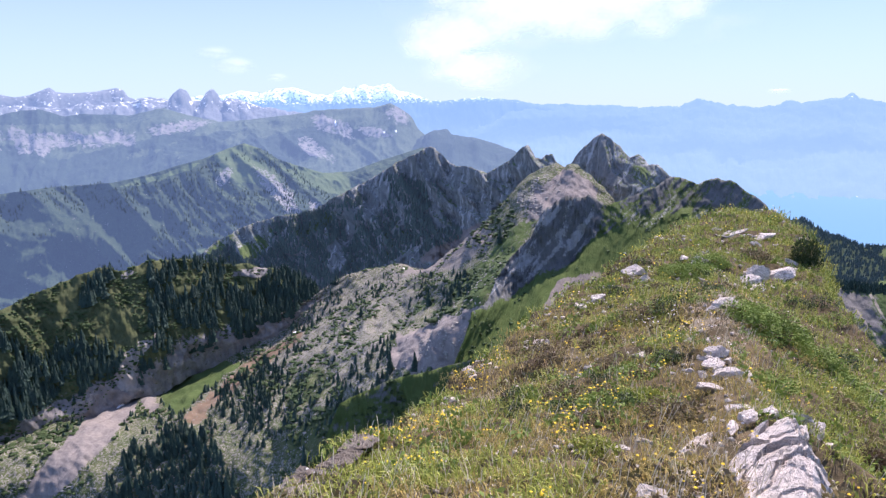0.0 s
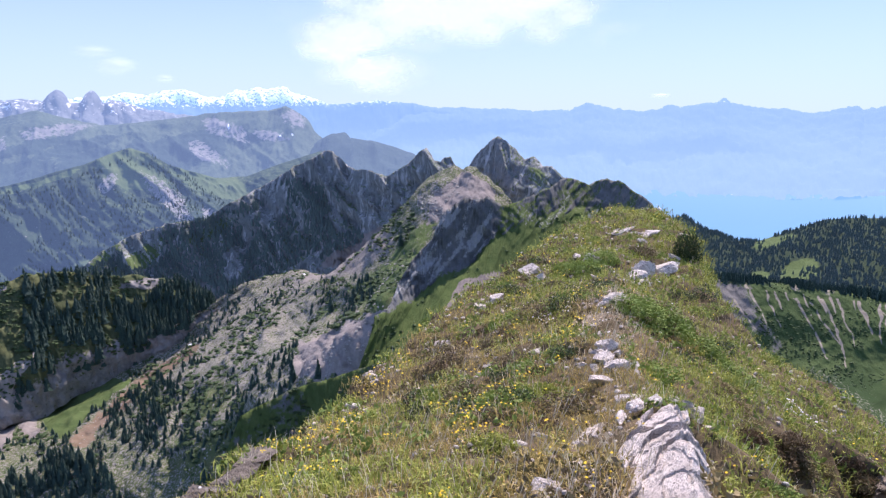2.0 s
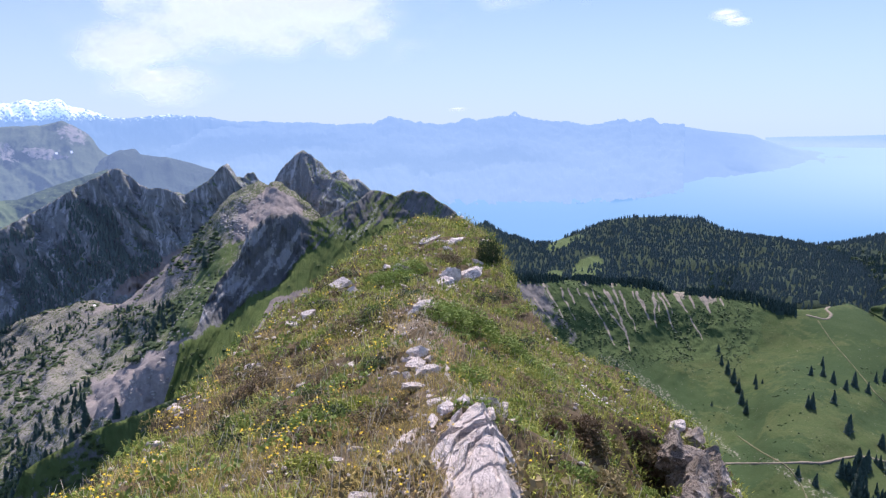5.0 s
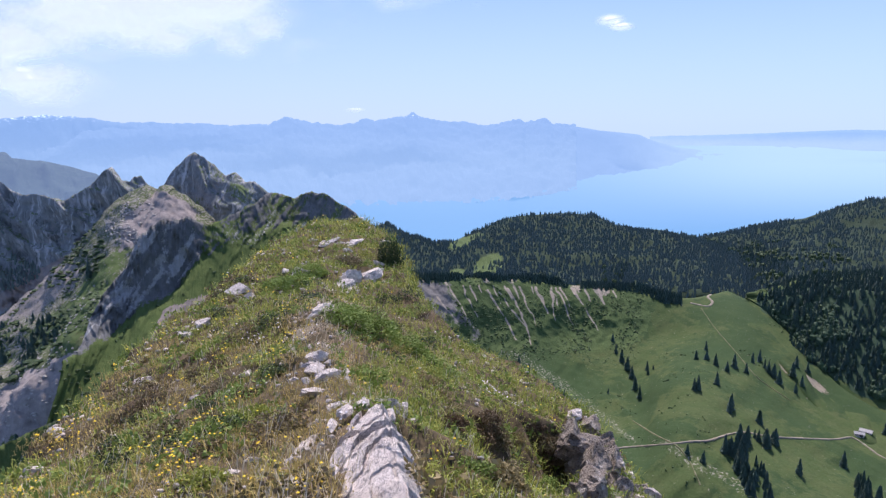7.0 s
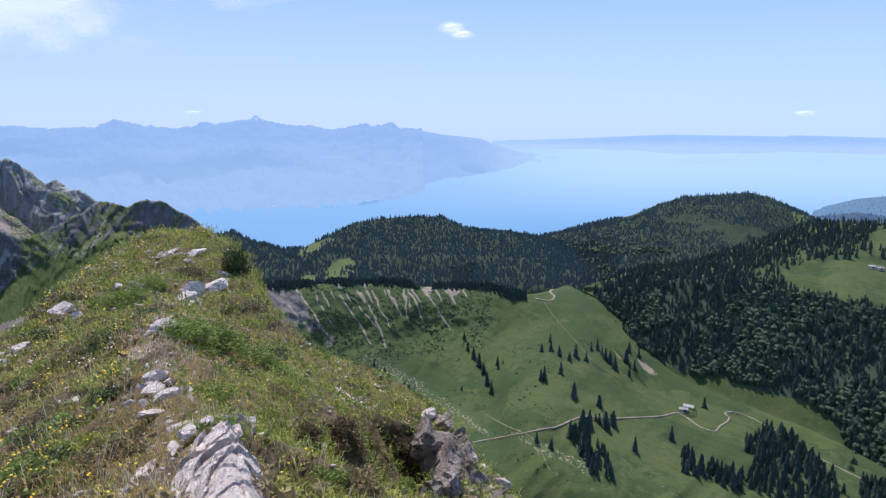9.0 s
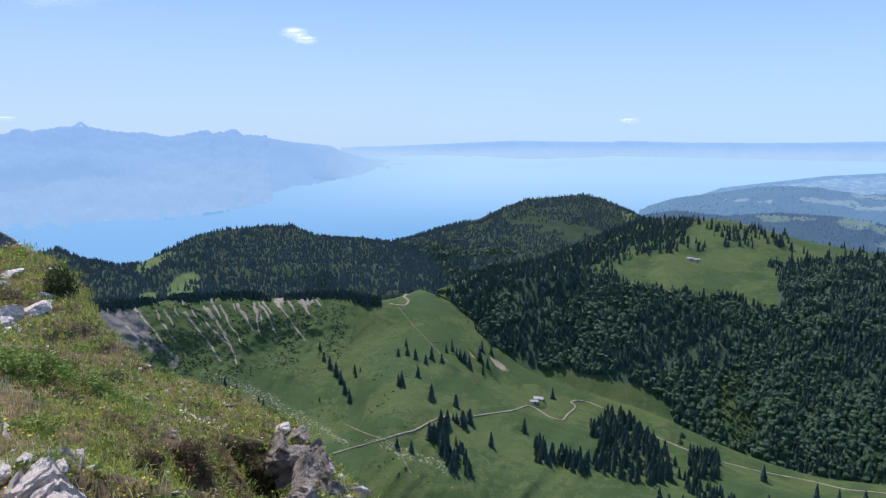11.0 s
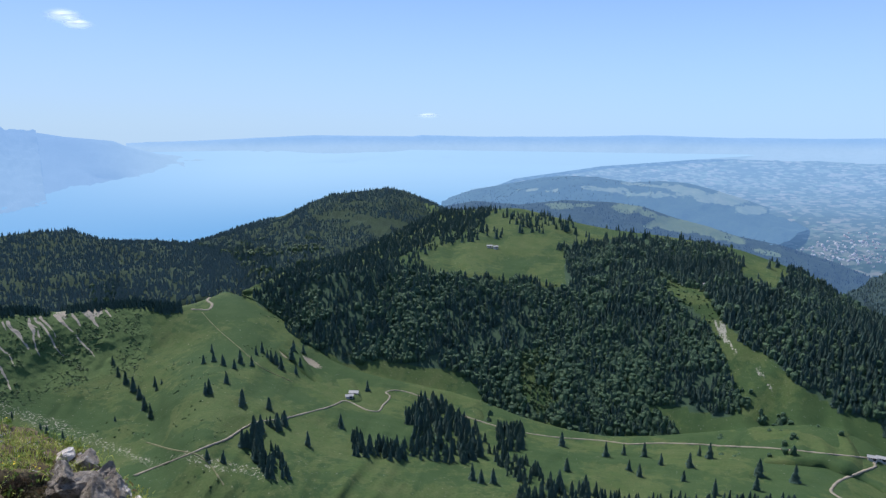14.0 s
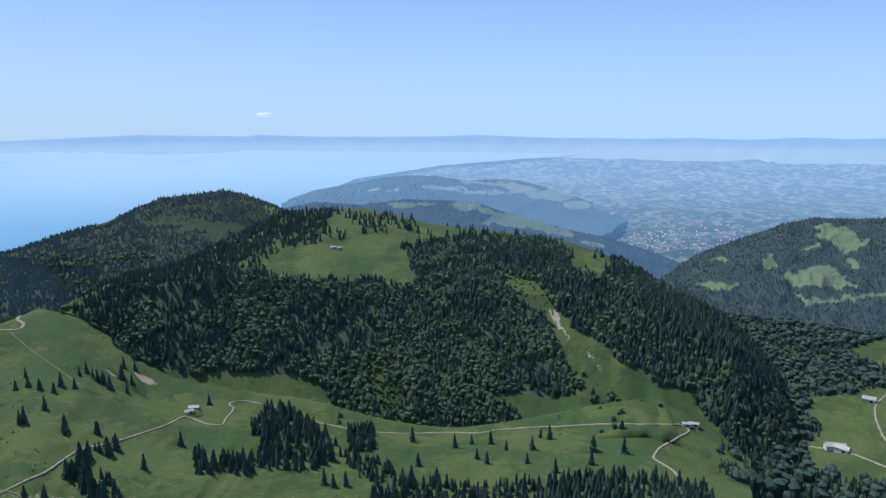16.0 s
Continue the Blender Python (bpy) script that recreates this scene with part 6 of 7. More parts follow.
# boulders over the stony bowl
STONES = [(v * np.array([1, 0.8, 0.75]) - np.array([0, 0, 0.25]), f) for v, f in (ball_shape(s, 0, 0.5) for s in (11, 12, 13, 14))]
M_BOULDER, bo_nt, bo_b = blank("boulder", 0.9, 0.2)
bo_nt.links.new(blend(bo_nt, grains(bo_nt, 0.7, detail=8), (0.22, 0.205, 0.185), (0.40, 0.375, 0.345)), bo_b.inputs["Base Color"])
forest("boulder_field", "pale limestone boulders strewn over the bowl", G_BOWL, 16000, lambda a, e, p: (fbm(p / 40.0, 3, 27) > -0.15) & (e < -11) & (area(p, GREEN_LAP, CHUTE) < 0.5), STONES, 0.4, 1.7, M_BOULDER, 133, squash=(1.0, 1.8))
forest("boulder_field_peak", "boulders below the summit saddle", G_BOWL, 60000, lambda a, e, p: patch(p, [(8.6, -6.6, 1.3, 0.9, 30), (7.4, -8.2, 0.7, 1.2, 40)]) > 0.5, STONES, 0.8, 2.8, M_BOULDER, 134, squash=(1.0, 1.6))

# ---- single trees in the pasture ----
from mathutils.bvhtree import BVHTree


def tree_of(g):
    nu, nv = g.shape[:2]
    return BVHTree.FromPolygons([tuple(x) for x in g.reshape(-1, 3)], [tuple(int(i) for i in q) for q in grid_faces(nu, nv)])


BVH = {k: tree_of(g) for k, g in (("valley", G_VA), ("alp", G_HC), ("bowl", G_BOWL), ("low", G_KV), ("ridge", G_RIDGE))}


def spot(az, el, *lands):
    """Where the line from the first eye along (az, el) first meets one of the lands: place and normal."""
    d = Vector(tuple(at(np.array(az), np.array(el), np.array(1.0)))) - Vector((0, 0, EYE))
    best = None
    for k in lands:
        hit = BVH[k].ray_cast(Vector((0, 0, EYE)), d.normalized())
        if hit[0] is not None and (best is None or hit[3] < best[2]):
            best = (hit[0], hit[1] if hit[1].z > 0 else -hit[1], hit[3])
    return best


def make_fir(seed):
    v, f = conifer_shape(11, 9, seed, base=0.05, wide=0.23)
    root = new("spruce")
    part("crown", raw_mesh("crown", v, f, M_FIR, flat=True), root)
    bm = bmesh.new()
    bmesh.ops.create_cone(bm, cap_ends=True, segments=8, radius1=0.018, radius2=0.004, depth=0.9, matrix=Matrix.Translation((0, 0, 0.43)))
    me = bpy.data.meshes.new("trunk")
    bm.to_mesh(me)
    bm.free()
    me.materials.append(M_BARK)
    part("trunk", me, root)
    return tagged(root, "tall dark spruce standing alone in the pasture", "tree", "spruces in the pasture")


firs = [make_fir(s) for s in (31, 32, 33)]
used = 0
for lst, lands, lo, hi in ((TREES, ("valley", "alp"), 10, 17), (TREES_B, ("valley", "alp"), 10, 17), (TREES_D, ("valley",), 5, 9), (TREES_C, ("bowl",), 7, 13)):
    for az, el in lst:
        s = spot(az, el, *lands)
        if s is None:
            continue
        h = rng.uniform(lo, hi)
        m = pose(*(s[0] - Vector((0, 0, 0.4))), 0, 0, rng.uniform(0, 360)) @ Matrix.Diagonal((h * rng.uniform(0.9, 1.3), h * rng.uniform(0.9, 1.3), h, 1))
        if used < 3:
            firs[used].matrix_basis = m
        else:
            src = firs[used % 3]
            keep = src.scale.copy()
            dup = copy_thing(src, Matrix.Identity(4))
            dup.matrix_basis = m
        used += 1

# ---- tracks ----
M_TRACK, tr_nt, tr_b = blank("gravel_track", 0.95, 0.1)
tr_nt.links.new(blend(tr_nt, grains(tr_nt, 0.4, detail=8), (0.21, 0.18, 0.135), (0.31, 0.27, 0.21)), tr_b.inputs["Base Color"])


M_PATH, pa_nt, pa_b = blank("trodden_earth", 0.95, 0.1)
pa_nt.links.new(blend(pa_nt, grains(pa_nt, 0.15, detail=8), (0.10, 0.12, 0.05), (0.24, 0.21, 0.14)), pa_b.inputs["Base Color"])


def track(name, line, width, label, *lands, cover=M_TRACK):
    q = np.array(line)
    n = np.linspace(0, len(q) - 1, len(q) * 8)
    # rounded bends
    k = np.arange(len(q))
    az, el = np.interp(n, k, q[:, 0]), np.interp(n, k, q[:, 1])
    for _ in range(6):
        az[1:-1], el[1:-1] = (az[:-2] + 2 * az[1:-1] + az[2:]) / 4, (el[:-2] + 2 * el[1:-1] + el[2:]) / 4
    pts = [s[0] for s in (spot(a, e, *lands) for a, e in zip(az, el)) if s]
    if len(pts) < 3:
        return
    p = np.array([tuple(x) for x in pts])
    good = np.concatenate([[True], np.linalg.norm(np.diff(p, axis=0), axis=1) < 60])
    p = p[good]
    d = np.gradient(p[:, :2], axis=0)
    d /= np.linalg.norm(d, axis=1)[:, None] + 1e-9
    side = np.stack([-d[:, 1], d[:, 0], 0 * d[:, 0]], 1)
    w = width * (0.5 + 0.12 * np.sin(np.arange(len(p)) * 1.7))[:, None]
    top = np.array([0, 0, 0.6])
    rows = np.stack([p - side * w * 1.15 - top, p - side * w + top, p + side * w + top, p + side * w * 1.15 - top], 1)
    thing(name, raw_mesh(name, rows.reshape(-1, 3), grid_faces(len(p), 4), cover), label, "track", kind="structure")


track("road_valley", RD_A, 1.7, "pale gravel farm track winding through the valley", "valley", "alp")
track("road_branch", RD_B, 2.0, "gravel track running down from the lower farm", "valley", "alp")
track("road_saddle", RD_C, 3.0, "gravel track bending over the saddle", "valley", "alp")
track("road_lower", RD_D, 2.2, "gravel lane through mown meadow", "low")
track("road_lower_lane", RD_E, 2.0, "gravel lane by the lower farm", "low")
track("path_pasture", RD_F, 0.8, "trodden path in the pasture", "valley", cover=M_PATH)
track("path_slope", RD_G, 0.5, "trodden path across the green slope", "valley", cover=M_PATH)

# ---- farm buildings ----
M_ROOF, ro_nt, ro_b = blank("roof_sheet", 0.5, 0.4)
ro_nt.links.new(blend(ro_nt, grains(ro_nt, 0.8), (0.30, 0.28, 0.26), (0.46, 0.44, 0.42)), ro_b.inputs["Base Color"])
M_WALL, wa_nt, wa_b = blank("barn_wall", 0.9, 0.2)
wa_nt.links.new(blend(wa_nt, grains(wa_nt, 1.2), (0.42, 0.38, 0.34), (0.68, 0.65, 0.6)), wa_b.inputs["Base Color"])
M_DARK, dk_nt, dk_b = blank("dark_opening", 0.6, 0.4)
dk_b.inputs["Base Color"].default_value = (0.02, 0.02, 0.022, 1)


def box_mesh(name, x, y, z, mat_, mx=None):
    bm = bmesh.new()
    bmesh.ops.create_cube(bm, size=1.0, matrix=(mx or Matrix.Identity(4)) @ Matrix.Diagonal((x, y, z, 1)))
    me = bpy.data.meshes.new(name)
    bm.to_mesh(me)
    bm.free()
    me.materials.append(mat_)
    return me


def farmhouse(place, turn, length, width, height, label):
    root = new("farmhouse")
    root.matrix_basis = pose(*place, 0, 0, turn)
    tagged(root, label, "farmhouse", "farm buildings")
    part("wall", box_mesh("wall", length, width, height + 6, M_WALL, pose(0, 0, height / 2 - 3)), root)
    for s in (-1, 1):
        w = width * 0.62
        part("roof", box_mesh("roof", length + 1.6, w, 0.35, M_ROOF, pose(0, s * width * 0.27, height + width * 0.16, -s * 30)), root)
        v = np.array([(0, -width / 2, height), (0, width / 2, height), (0, 0, height + width * 0.29), (0.3, -width / 2, height), (0.3, width / 2, height), (0.3, 0, height + width * 0.29)])
        v[:, 0] = np.where(v[:, 0] > 0, s * (length / 2 - 0.02), s * (length / 2 - 0.3))
        part("gable", raw_mesh("gable", v, [np.array([[0, 1, 2], [3, 5, 4]]), np.array([[0, 3, 4, 1], [1, 4, 5, 2], [2, 5, 3, 0]])], M_WALL, flat=True), root)
    part("door", box_mesh("door", 2.4, 0.12, 2.6, M_DARK, pose(length * 0.2, -width / 2 - 0.04, 1.3)), root)
    for i in range(3):
        place_ = pose(-length * 0.38 + i * length * 0.2, -width / 2 - 0.04, 1.7)
        win = part("window", box_mesh("window", 1.0, 0.1, 1.0, M_ROOF, place_), root)
        part("pane", box_mesh("pane", 0.8, 0.14, 0.8, M_DARK, place_), win)


for (az, el), (turn, ln, wd, hh, lands) in zip(HUTS, ((-60, 8, 6, 2.4, ("valley",)), (-75, 10, 7, 2.8, ("valley",)), (-80, 9, 6, 2.6, ("alp",)), (-60, 8, 6, 2.6, ("alp",)), (-100, 8, 6, 2.5, ("valley", "alp")), (-105, 9, 6, 2.6, ("valley", "alp")),
                                                      (-100, 20, 11, 4, ("low",)), (-140, 14, 10, 4, ("low",)), (-120, 14, 10, 4, ("low",)), (-80, 12, 7, 3, ("alp",)))):
    s = spot(az, el, *lands)
    if s:
        farmhouse(s[0] + Vector((0, 0, 0.9)), turn, ln * 0.9, wd * 0.85, hh * 0.9, "low alpine farmhouse with pale sheet roof by the track")

# far town in the plain
tr = np.random.default_rng(5)
taz, tel = tr.uniform(99, 112, 1500), tr.uniform(-10.4, -7.6, 1500)
ok = inside(TOWN, taz, tel)
taz, tel = taz[ok][:260], tel[ok][:260]
tp = at(taz, tel, ground_r(tel))
hv = np.array([(-.5, -.4, 0), (.5, -.4, 0), (.5, .4, 0), (-.5, .4, 0), (-.5, -.4, .5), (.5, -.4, .5), (.5, .4, .5), (-.5, .4, .5), (-.5, 0, .85), (.5, 0, .85)])
hf = np.array([[0, 1, 5], [0, 5, 4], [2, 3, 7], [2, 7, 6], [4, 5, 9], [4, 9, 8], [6, 7, 8], [6, 8, 9], [0, 4, 8], [3, 0, 8], [7, 3, 8], [1, 2, 9], [1, 9, 5], [2, 6, 9]])
M_TOWN, to_nt, to_b = blank("town_house", 0.8, 0.2)
to_geo = node(to_nt, "NewGeometry")
to_nt.links.new(blend(to_nt, to_geo.outputs["Random Per Island"], (0.2, 0.16, 0.15), (0.42, 0.41, 0.4)), to_b.inputs["Base Color"])
# houses glow faintly blue, haze put in as emission
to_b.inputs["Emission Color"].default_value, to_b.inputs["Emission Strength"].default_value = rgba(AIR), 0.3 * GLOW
M_SHORE, sh_nt, sh_b = blank("shore_house", 0.8, 0.2)
sh_b.inputs["Base Color"].default_value = (0.3, 0.3, 0.3, 1)
# pale blue emission paints haze over the shore houses
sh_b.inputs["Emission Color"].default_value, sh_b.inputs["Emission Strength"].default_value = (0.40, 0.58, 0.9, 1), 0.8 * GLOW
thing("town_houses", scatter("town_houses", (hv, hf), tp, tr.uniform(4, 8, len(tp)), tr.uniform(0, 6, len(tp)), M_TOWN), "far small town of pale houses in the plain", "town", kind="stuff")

# pale houses along the far shore
saz = tr.uniform(24.3, 33.0, 130)
sel_ = np.interp(saz, [p[0] for p in SVB], [p[1] for p in SVB]) - 0.02 - np.abs(tr.normal(0, 0.07, 130))
sp_ = at(saz, sel_, ground_r(sel_)) + np.array([0, 0, 14.5])
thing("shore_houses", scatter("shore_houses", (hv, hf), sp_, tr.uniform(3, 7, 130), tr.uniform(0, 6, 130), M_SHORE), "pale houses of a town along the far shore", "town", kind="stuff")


# ---- clouds ----
def cloud(name, label, az0, el0, az1, el1, blobs, seed, res=160, thin=1.0):
    """A puffy cloud: a swollen body of vapour, thin at its rim. Blobs are (az, el, half width, half height)."""
    na = res
    ne = max(24, int(res * (el1 - el0) / (az1 - az0)))
    A, E = np.meshgrid(np.linspace(az0, az1, na), np.linspace(el0, el1, ne), indexing="ij")
    n = fbm(np.stack([A * 0.42, E * 0.7, 0 * A], -1), 6, seed, gain=0.5)
    d = np.full(A.shape, -1.0)
    for a, e, w, h in blobs:
        d = np.maximum(d, 1 - np.hypot((A - a) / w, (E - e) / h))
    dens = d + 0.42 * n + 0.1
    puff = np.clip(dens + 0.12, 0, 2) * 90
    front = at(A, E, 4600 - puff)
    keepv = dens > -0.12
    f = grid_faces(na, ne)
    f = f[keepv.ravel()[f].all(1)]
    used_ids = np.unique(f)
    remap = np.full(A.size, -1)
    remap[used_ids] = np.arange(len(used_ids))
    me = raw_mesh(name, front.reshape(-1, 3)[used_ids], remap[f], M_CLOUD)
    put_mask(me, "vapour", thin * smooth(-0.12, 0.85, dens.ravel()[used_ids]))
    return thing(name, me, label, "cloud", kind="structure")


M_CLOUD, cl_nt, cl_b = blank("cloud_vapour", 1.0, 0.0)
cl_b.inputs["Base Color"].default_value = (0.85, 0.86, 0.9, 1)
# part of the cloud's sunlit white is painted in as emission
cl_b.inputs["Emission Color"].default_value, cl_b.inputs["Emission Strength"].default_value = (1.0, 0.99, 1.0, 1), 0.36
cl_at = node(cl_nt, "Attribute", attribute_name="vapour")
cl_nt.links.new(calc(cl_nt, "MULTIPLY", calc(cl_nt, "SMOOTH_MIN", calc(cl_nt, "POWER", cl_at.outputs["Fac"], 1.3), 1.0, 0.1), 0.96), cl_b.inputs["Alpha"])
cloud("backdrop_cloud", "large bright white cumulus cloud with soft edges", -6, 0.5, 26, 14, [(9.5, 8.0, 14, 3.6), (0.5, 5.6, 4.5, 2.6), (2.4, 3.0, 5.0, 1.7), (14, 8.6, 9, 2.4), (6, 10.5, 14, 4)], 5, 260)
cloud("backdrop_cloud", "faint wisps of white cloud", -22, 0.8, -10, 6, [(-17.9, 4.0, 1.4, 0.5), (-16.3, 3.0, 1.9, 0.7), (-13.2, 2.2, 1.0, 0.4)], 8, 110, 0.26)
cloud("backdrop_cloud", "small white tuft of cloud in blue sky", 42, 5.8, 50, 9.5, [(45.9, 7.6, 1.15, 0.5), (46.8, 7.1, 1.0, 0.32)], 9, 90, 0.85)
cloud("backdrop_cloud", "bright cloud edge high in the sky", 18, 8.0, 38, 15, [(29, 11.4, 8, 2.6), (24, 12.5, 8, 3.0)], 10, 140)
for caz, cel in ((25.6, 0.9), (72.7, 0.75)):
    cloud("backdrop_cloud", "tiny thin cloud low over the horizon", caz - 2, cel - 0.8, caz + 2, cel + 0.8, [(caz, cel, 0.9, 0.22)], 11, 50, 0.5)

# ---- limestone on the crest ----
def stone_mat():
    m, nt, b = blank("limestone", 0.88, 0.2)
    col = blend(nt, grains(nt, 5.0, detail=9, rough=0.65), (0.60, 0.51, 0.45), (0.85, 0.755, 0.675))
    col = blend(nt, calc(nt, "MULTIPLY", grains(nt, 11.0, detail=8, rough=0.7, lo=0.6, hi=0.68), 0.4), col, (0.13, 0.11, 0.095))
    col = blend(nt, calc(nt, "MULTIPLY", grains(nt, 2.1, detail=6, lo=0.55, hi=0.75), 0.5), col, (0.30, 0.26, 0.22))
    col = blend(nt, calc(nt, "MULTIPLY", grains(nt, 3.0, detail=7, rough=0.65, lo=0.56, hi=0.63, stretch=(4.5, -3.5, 3.0)), 0.65), col, (0.16, 0.145, 0.135))
    nt.links.new(col, b.inputs["Base Color"])
    bp = node(nt, "Bump", Strength=1.0, Distance=0.05)
    nt.links.new(grains(nt, 8.0, detail=10, rough=0.7, lo=0.2, hi=0.8, stretch=(1, 1, 2.5)), bp.inputs["Height"])
    nt.links.new(bp.outputs[0], b.inputs["Normal"])
    return m


M_STONE = stone_mat()


def stone_mesh(seed, size, cuts=18, detail=4, material=None, cleft=0.13):
    """A weathered block: a ball cut by flat planes, then pitted."""
    r = np.random.default_rng(seed)
    bm = bmesh.new()
    bmesh.ops.create_icosphere(bm, subdivisions=detail, radius=1.0)
    v = np.array([tuple(x.co) for x in bm.verts])
    f = np.array([[w.index for w in x.verts] for x in bm.faces])
    bm.free()
    for _ in range(cuts):
        n = r.normal(size=3)
        n /= np.linalg.norm(n)
        d = r.uniform(0.28, 0.7)
        over = np.maximum(v @ n - d, 0)
        v = v - over[:, None] * n * 0.98
    v = v + v * (0.10 * fbm(v * 2.4 + seed, 3, seed, gain=0.55) + 0.06 * fbm(v * 9.0 + seed, 3, seed + 5, ridged=True) + cleft * fbm(v @ np.array([[2, 1, 5.0], [1, 2.5, 3.0], [1, -1, 6.0]]) + seed, 4, seed + 3, ridged=True))[:, None]
    v = v * np.array(size) / 1.25
    return raw_mesh("boulder", v, f, material or M_STONE, flat=True)


def rest_stone(az, el, size, turn, seed, tilt=0.0, sink=0.3, label="", lean=0.0, material=None):
    s = spot(az, el, "ridge")
    if not s:
        return None
    ob = thing("boulder", stone_mesh(seed, size, detail=4 if max(size) > 0.25 else 3, material=material, cleft=0.24 if material else 0.2), label or "weathered pale limestone boulder in the grass", "rock", "stones on the crest")
    ob.matrix_basis = pose(*(s[0] + Vector((0, 0, size[2] * (0.5 - sink)))), tilt, lean, turn)
    return ob


SIZES = ((.66, .16, .26, 40), (.16, .1, .08, 20), (.32, .26, .24, 10), (.4, .26, .22, 30), (.36, .28, .26, -20), (.22, .18, .2, 0), (.42, .3, .16, 10), (.28, .2, .09, 0), (.2, .14, .07, 40), (.75, .5, .4, 0), (.5, .4, .5, 60), (.95, .7, .75, 15),
         (1.1, .7, .85, -10), (.6, .5, .3, 0), (1.1, .6, .5, 10), (1.2, .4, .22, 20), (1.0, .4, .2, 20), (.45, .3, .14, 15), (.35, .25, .12, 0), (.8, .5, .5, 0), (.9, .6, .45, 0), (.3, .22, .12, 0), (.3, .2, .1, 40), (.16, .12, .08, 0),
         (.2, .15, .12, 0), (.2, .13, .1, 30), (.3, .25, .25, 0), (.26, .2, .2, 0), (.45, .35, .3, 0), (.4, .3, .25, 0), (.36, .3, .2, 0), (.18, .14, .1, 0), (.4, .25, .14, 0), (.15, .1, .08, 0), (.36, .24, .2, 20), (.3, .2, .16, 0))
sr = random.Random(17)
for i, ((az, el), (x, y, z, turn)) in enumerate(zip(RKS, SIZES)):
    rest_stone(az, el, (x * 0.9, y * 0.8, z * 0.8), turn, 200 + i, tilt=sr.uniform(-22, 22), lean=0 if i == 0 else sr.uniform(-22, 22), sink=0.42)
    for k in range(3 if x > 0.25 else 1):
        f = sr.uniform(0.22, 0.45)
        wide = math.degrees(x * 0.6 / spot(az, el, "ridge")[2])
        rest_stone(az + sr.uniform(-1.3, 1.3) * wide, el - sr.uniform(-0.2, 0.6) * wide, (x * f, y * f, z * f), sr.uniform(0, 180), 240 + 4 * i + k, tilt=sr.uniform(-25, 25), lean=sr.uniform(-25, 25), sink=0.35, label="small broken limestone piece in the turf")

# the long ridged slab at the walker's feet
def slab():
    a, b = spot(29.6, -30.5, "ridge")[0], spot(27.9, -23.3, "ridge")[0]
    d = Vector((b.x - a.x, b.y - a.y, 0)).normalized()
    side = Vector((d.y, -d.x, 0))
    length = (Vector((b.x, b.y, 0)) - Vector((a.x, a.y, 0))).length
    nu, nv = 230, 130
    u = np.linspace(-1.0, length, nu)[:, None] + np.zeros((1, nv))
    v = np.linspace(-0.46, 0.36, nv)[None, :] + np.zeros((nu, 1))
    q = np.stack([u * 1.2, v * 1.2, 0 * u], -1)
    w = v / (1 - 0.36 * smooth(length * 0.2, length, u))
    crest = 0.10 + 0.08 * fbm(q * 0.9, 3, 301)
    left = np.maximum(0, crest - w) * 0.36 + 0.35 * np.maximum(0, crest - w - 0.34)
    right = np.maximum(0, w - crest) * 1.5
    h = 0.25 - 0.17 * smooth(length * 0.3, length, u) - left - right + 0.03 * fbm(q * 2.2, 4, 302)
    # bedding that runs askew over the block, broken in steps
    bed = (u * 0.7 - v * 1.1 + 0.5 * fbm(q * 1.5, 4, 303)) / 0.34
    h = h + 0.055 * (1 - bed + np.floor(bed)) * (0.4 + smooth(-0.3, 0.3, fbm(q * 2.0, 3, 309))) - 0.02
    crack = np.abs(fbm(q * 1.7 + 3, 4, 305))
    h = h - 0.02 * smooth(0.03, 0.0, crack)
    long_crack = np.abs(v - 0.10 + 0.05 * fbm(q * 1.5, 3, 311))
    h = h - 0.03 * smooth(0.03, 0.0, long_crack)
    h = h + 0.03 * fbm(np.stack([u * 3 + v * 2, v * 9 - u * 3, 0 * u], -1), 5, 304, ridged=True)
    rim = np.maximum(smooth(0.32, 0.42, np.abs(w + 0.04 + 0.07 * fbm(q * 3, 3, 306))), smooth(length - 0.16, length - 0.02, u + 0.22 * fbm(q * 3.5, 3, 307)))
    rim = np.maximum(rim, smooth(-0.75, -0.95, u + 0.1 * fbm(q * 4, 3, 312)))
    h = h - 0.4 * rim
    base = np.interp(u, [-1.0, 0, length], [a.z + (a.z - b.z) / length * 0.4, a.z, b.z])
    o = np.array(a)
    g = np.stack([o[0] + u * d.x + v * side.x, o[1] + u * d.y + v * side.y, base + h], -1)
    thing("rock_slab", raw_mesh("rock_slab", g.reshape(-1, 3), grid_faces(nu, nv), M_STONE, flat=True), "long ridged pale limestone slab breaking through the turf", "rock", "stones on the crest")
    for k, (uu, vv, sx, sy, sz, low) in enumerate(((length * 0.92, 0.16, .26, .12, .12, .03), (length * 1.06, -0.06, .22, .2, .10, .02), (length * 1.0, -0.28, .2, .14, .08, .02), (length * 0.85, -0.36, .2, .1, .06, .02))):
        st = thing("boulder", stone_mesh(330 + k, (sx, sy, sz)), "broken limestone block beside the slab", "rock", "stones on the crest")
        c = Vector(tuple(o)) + d * uu + side * vv
        c.z = float(np.interp(uu, [0, length], [a.z, b.z])) - low
        st.matrix_basis = pose(*c, rng.uniform(-8, 8), 0, math.degrees(math.atan2(d.y, d.x)))


slab()
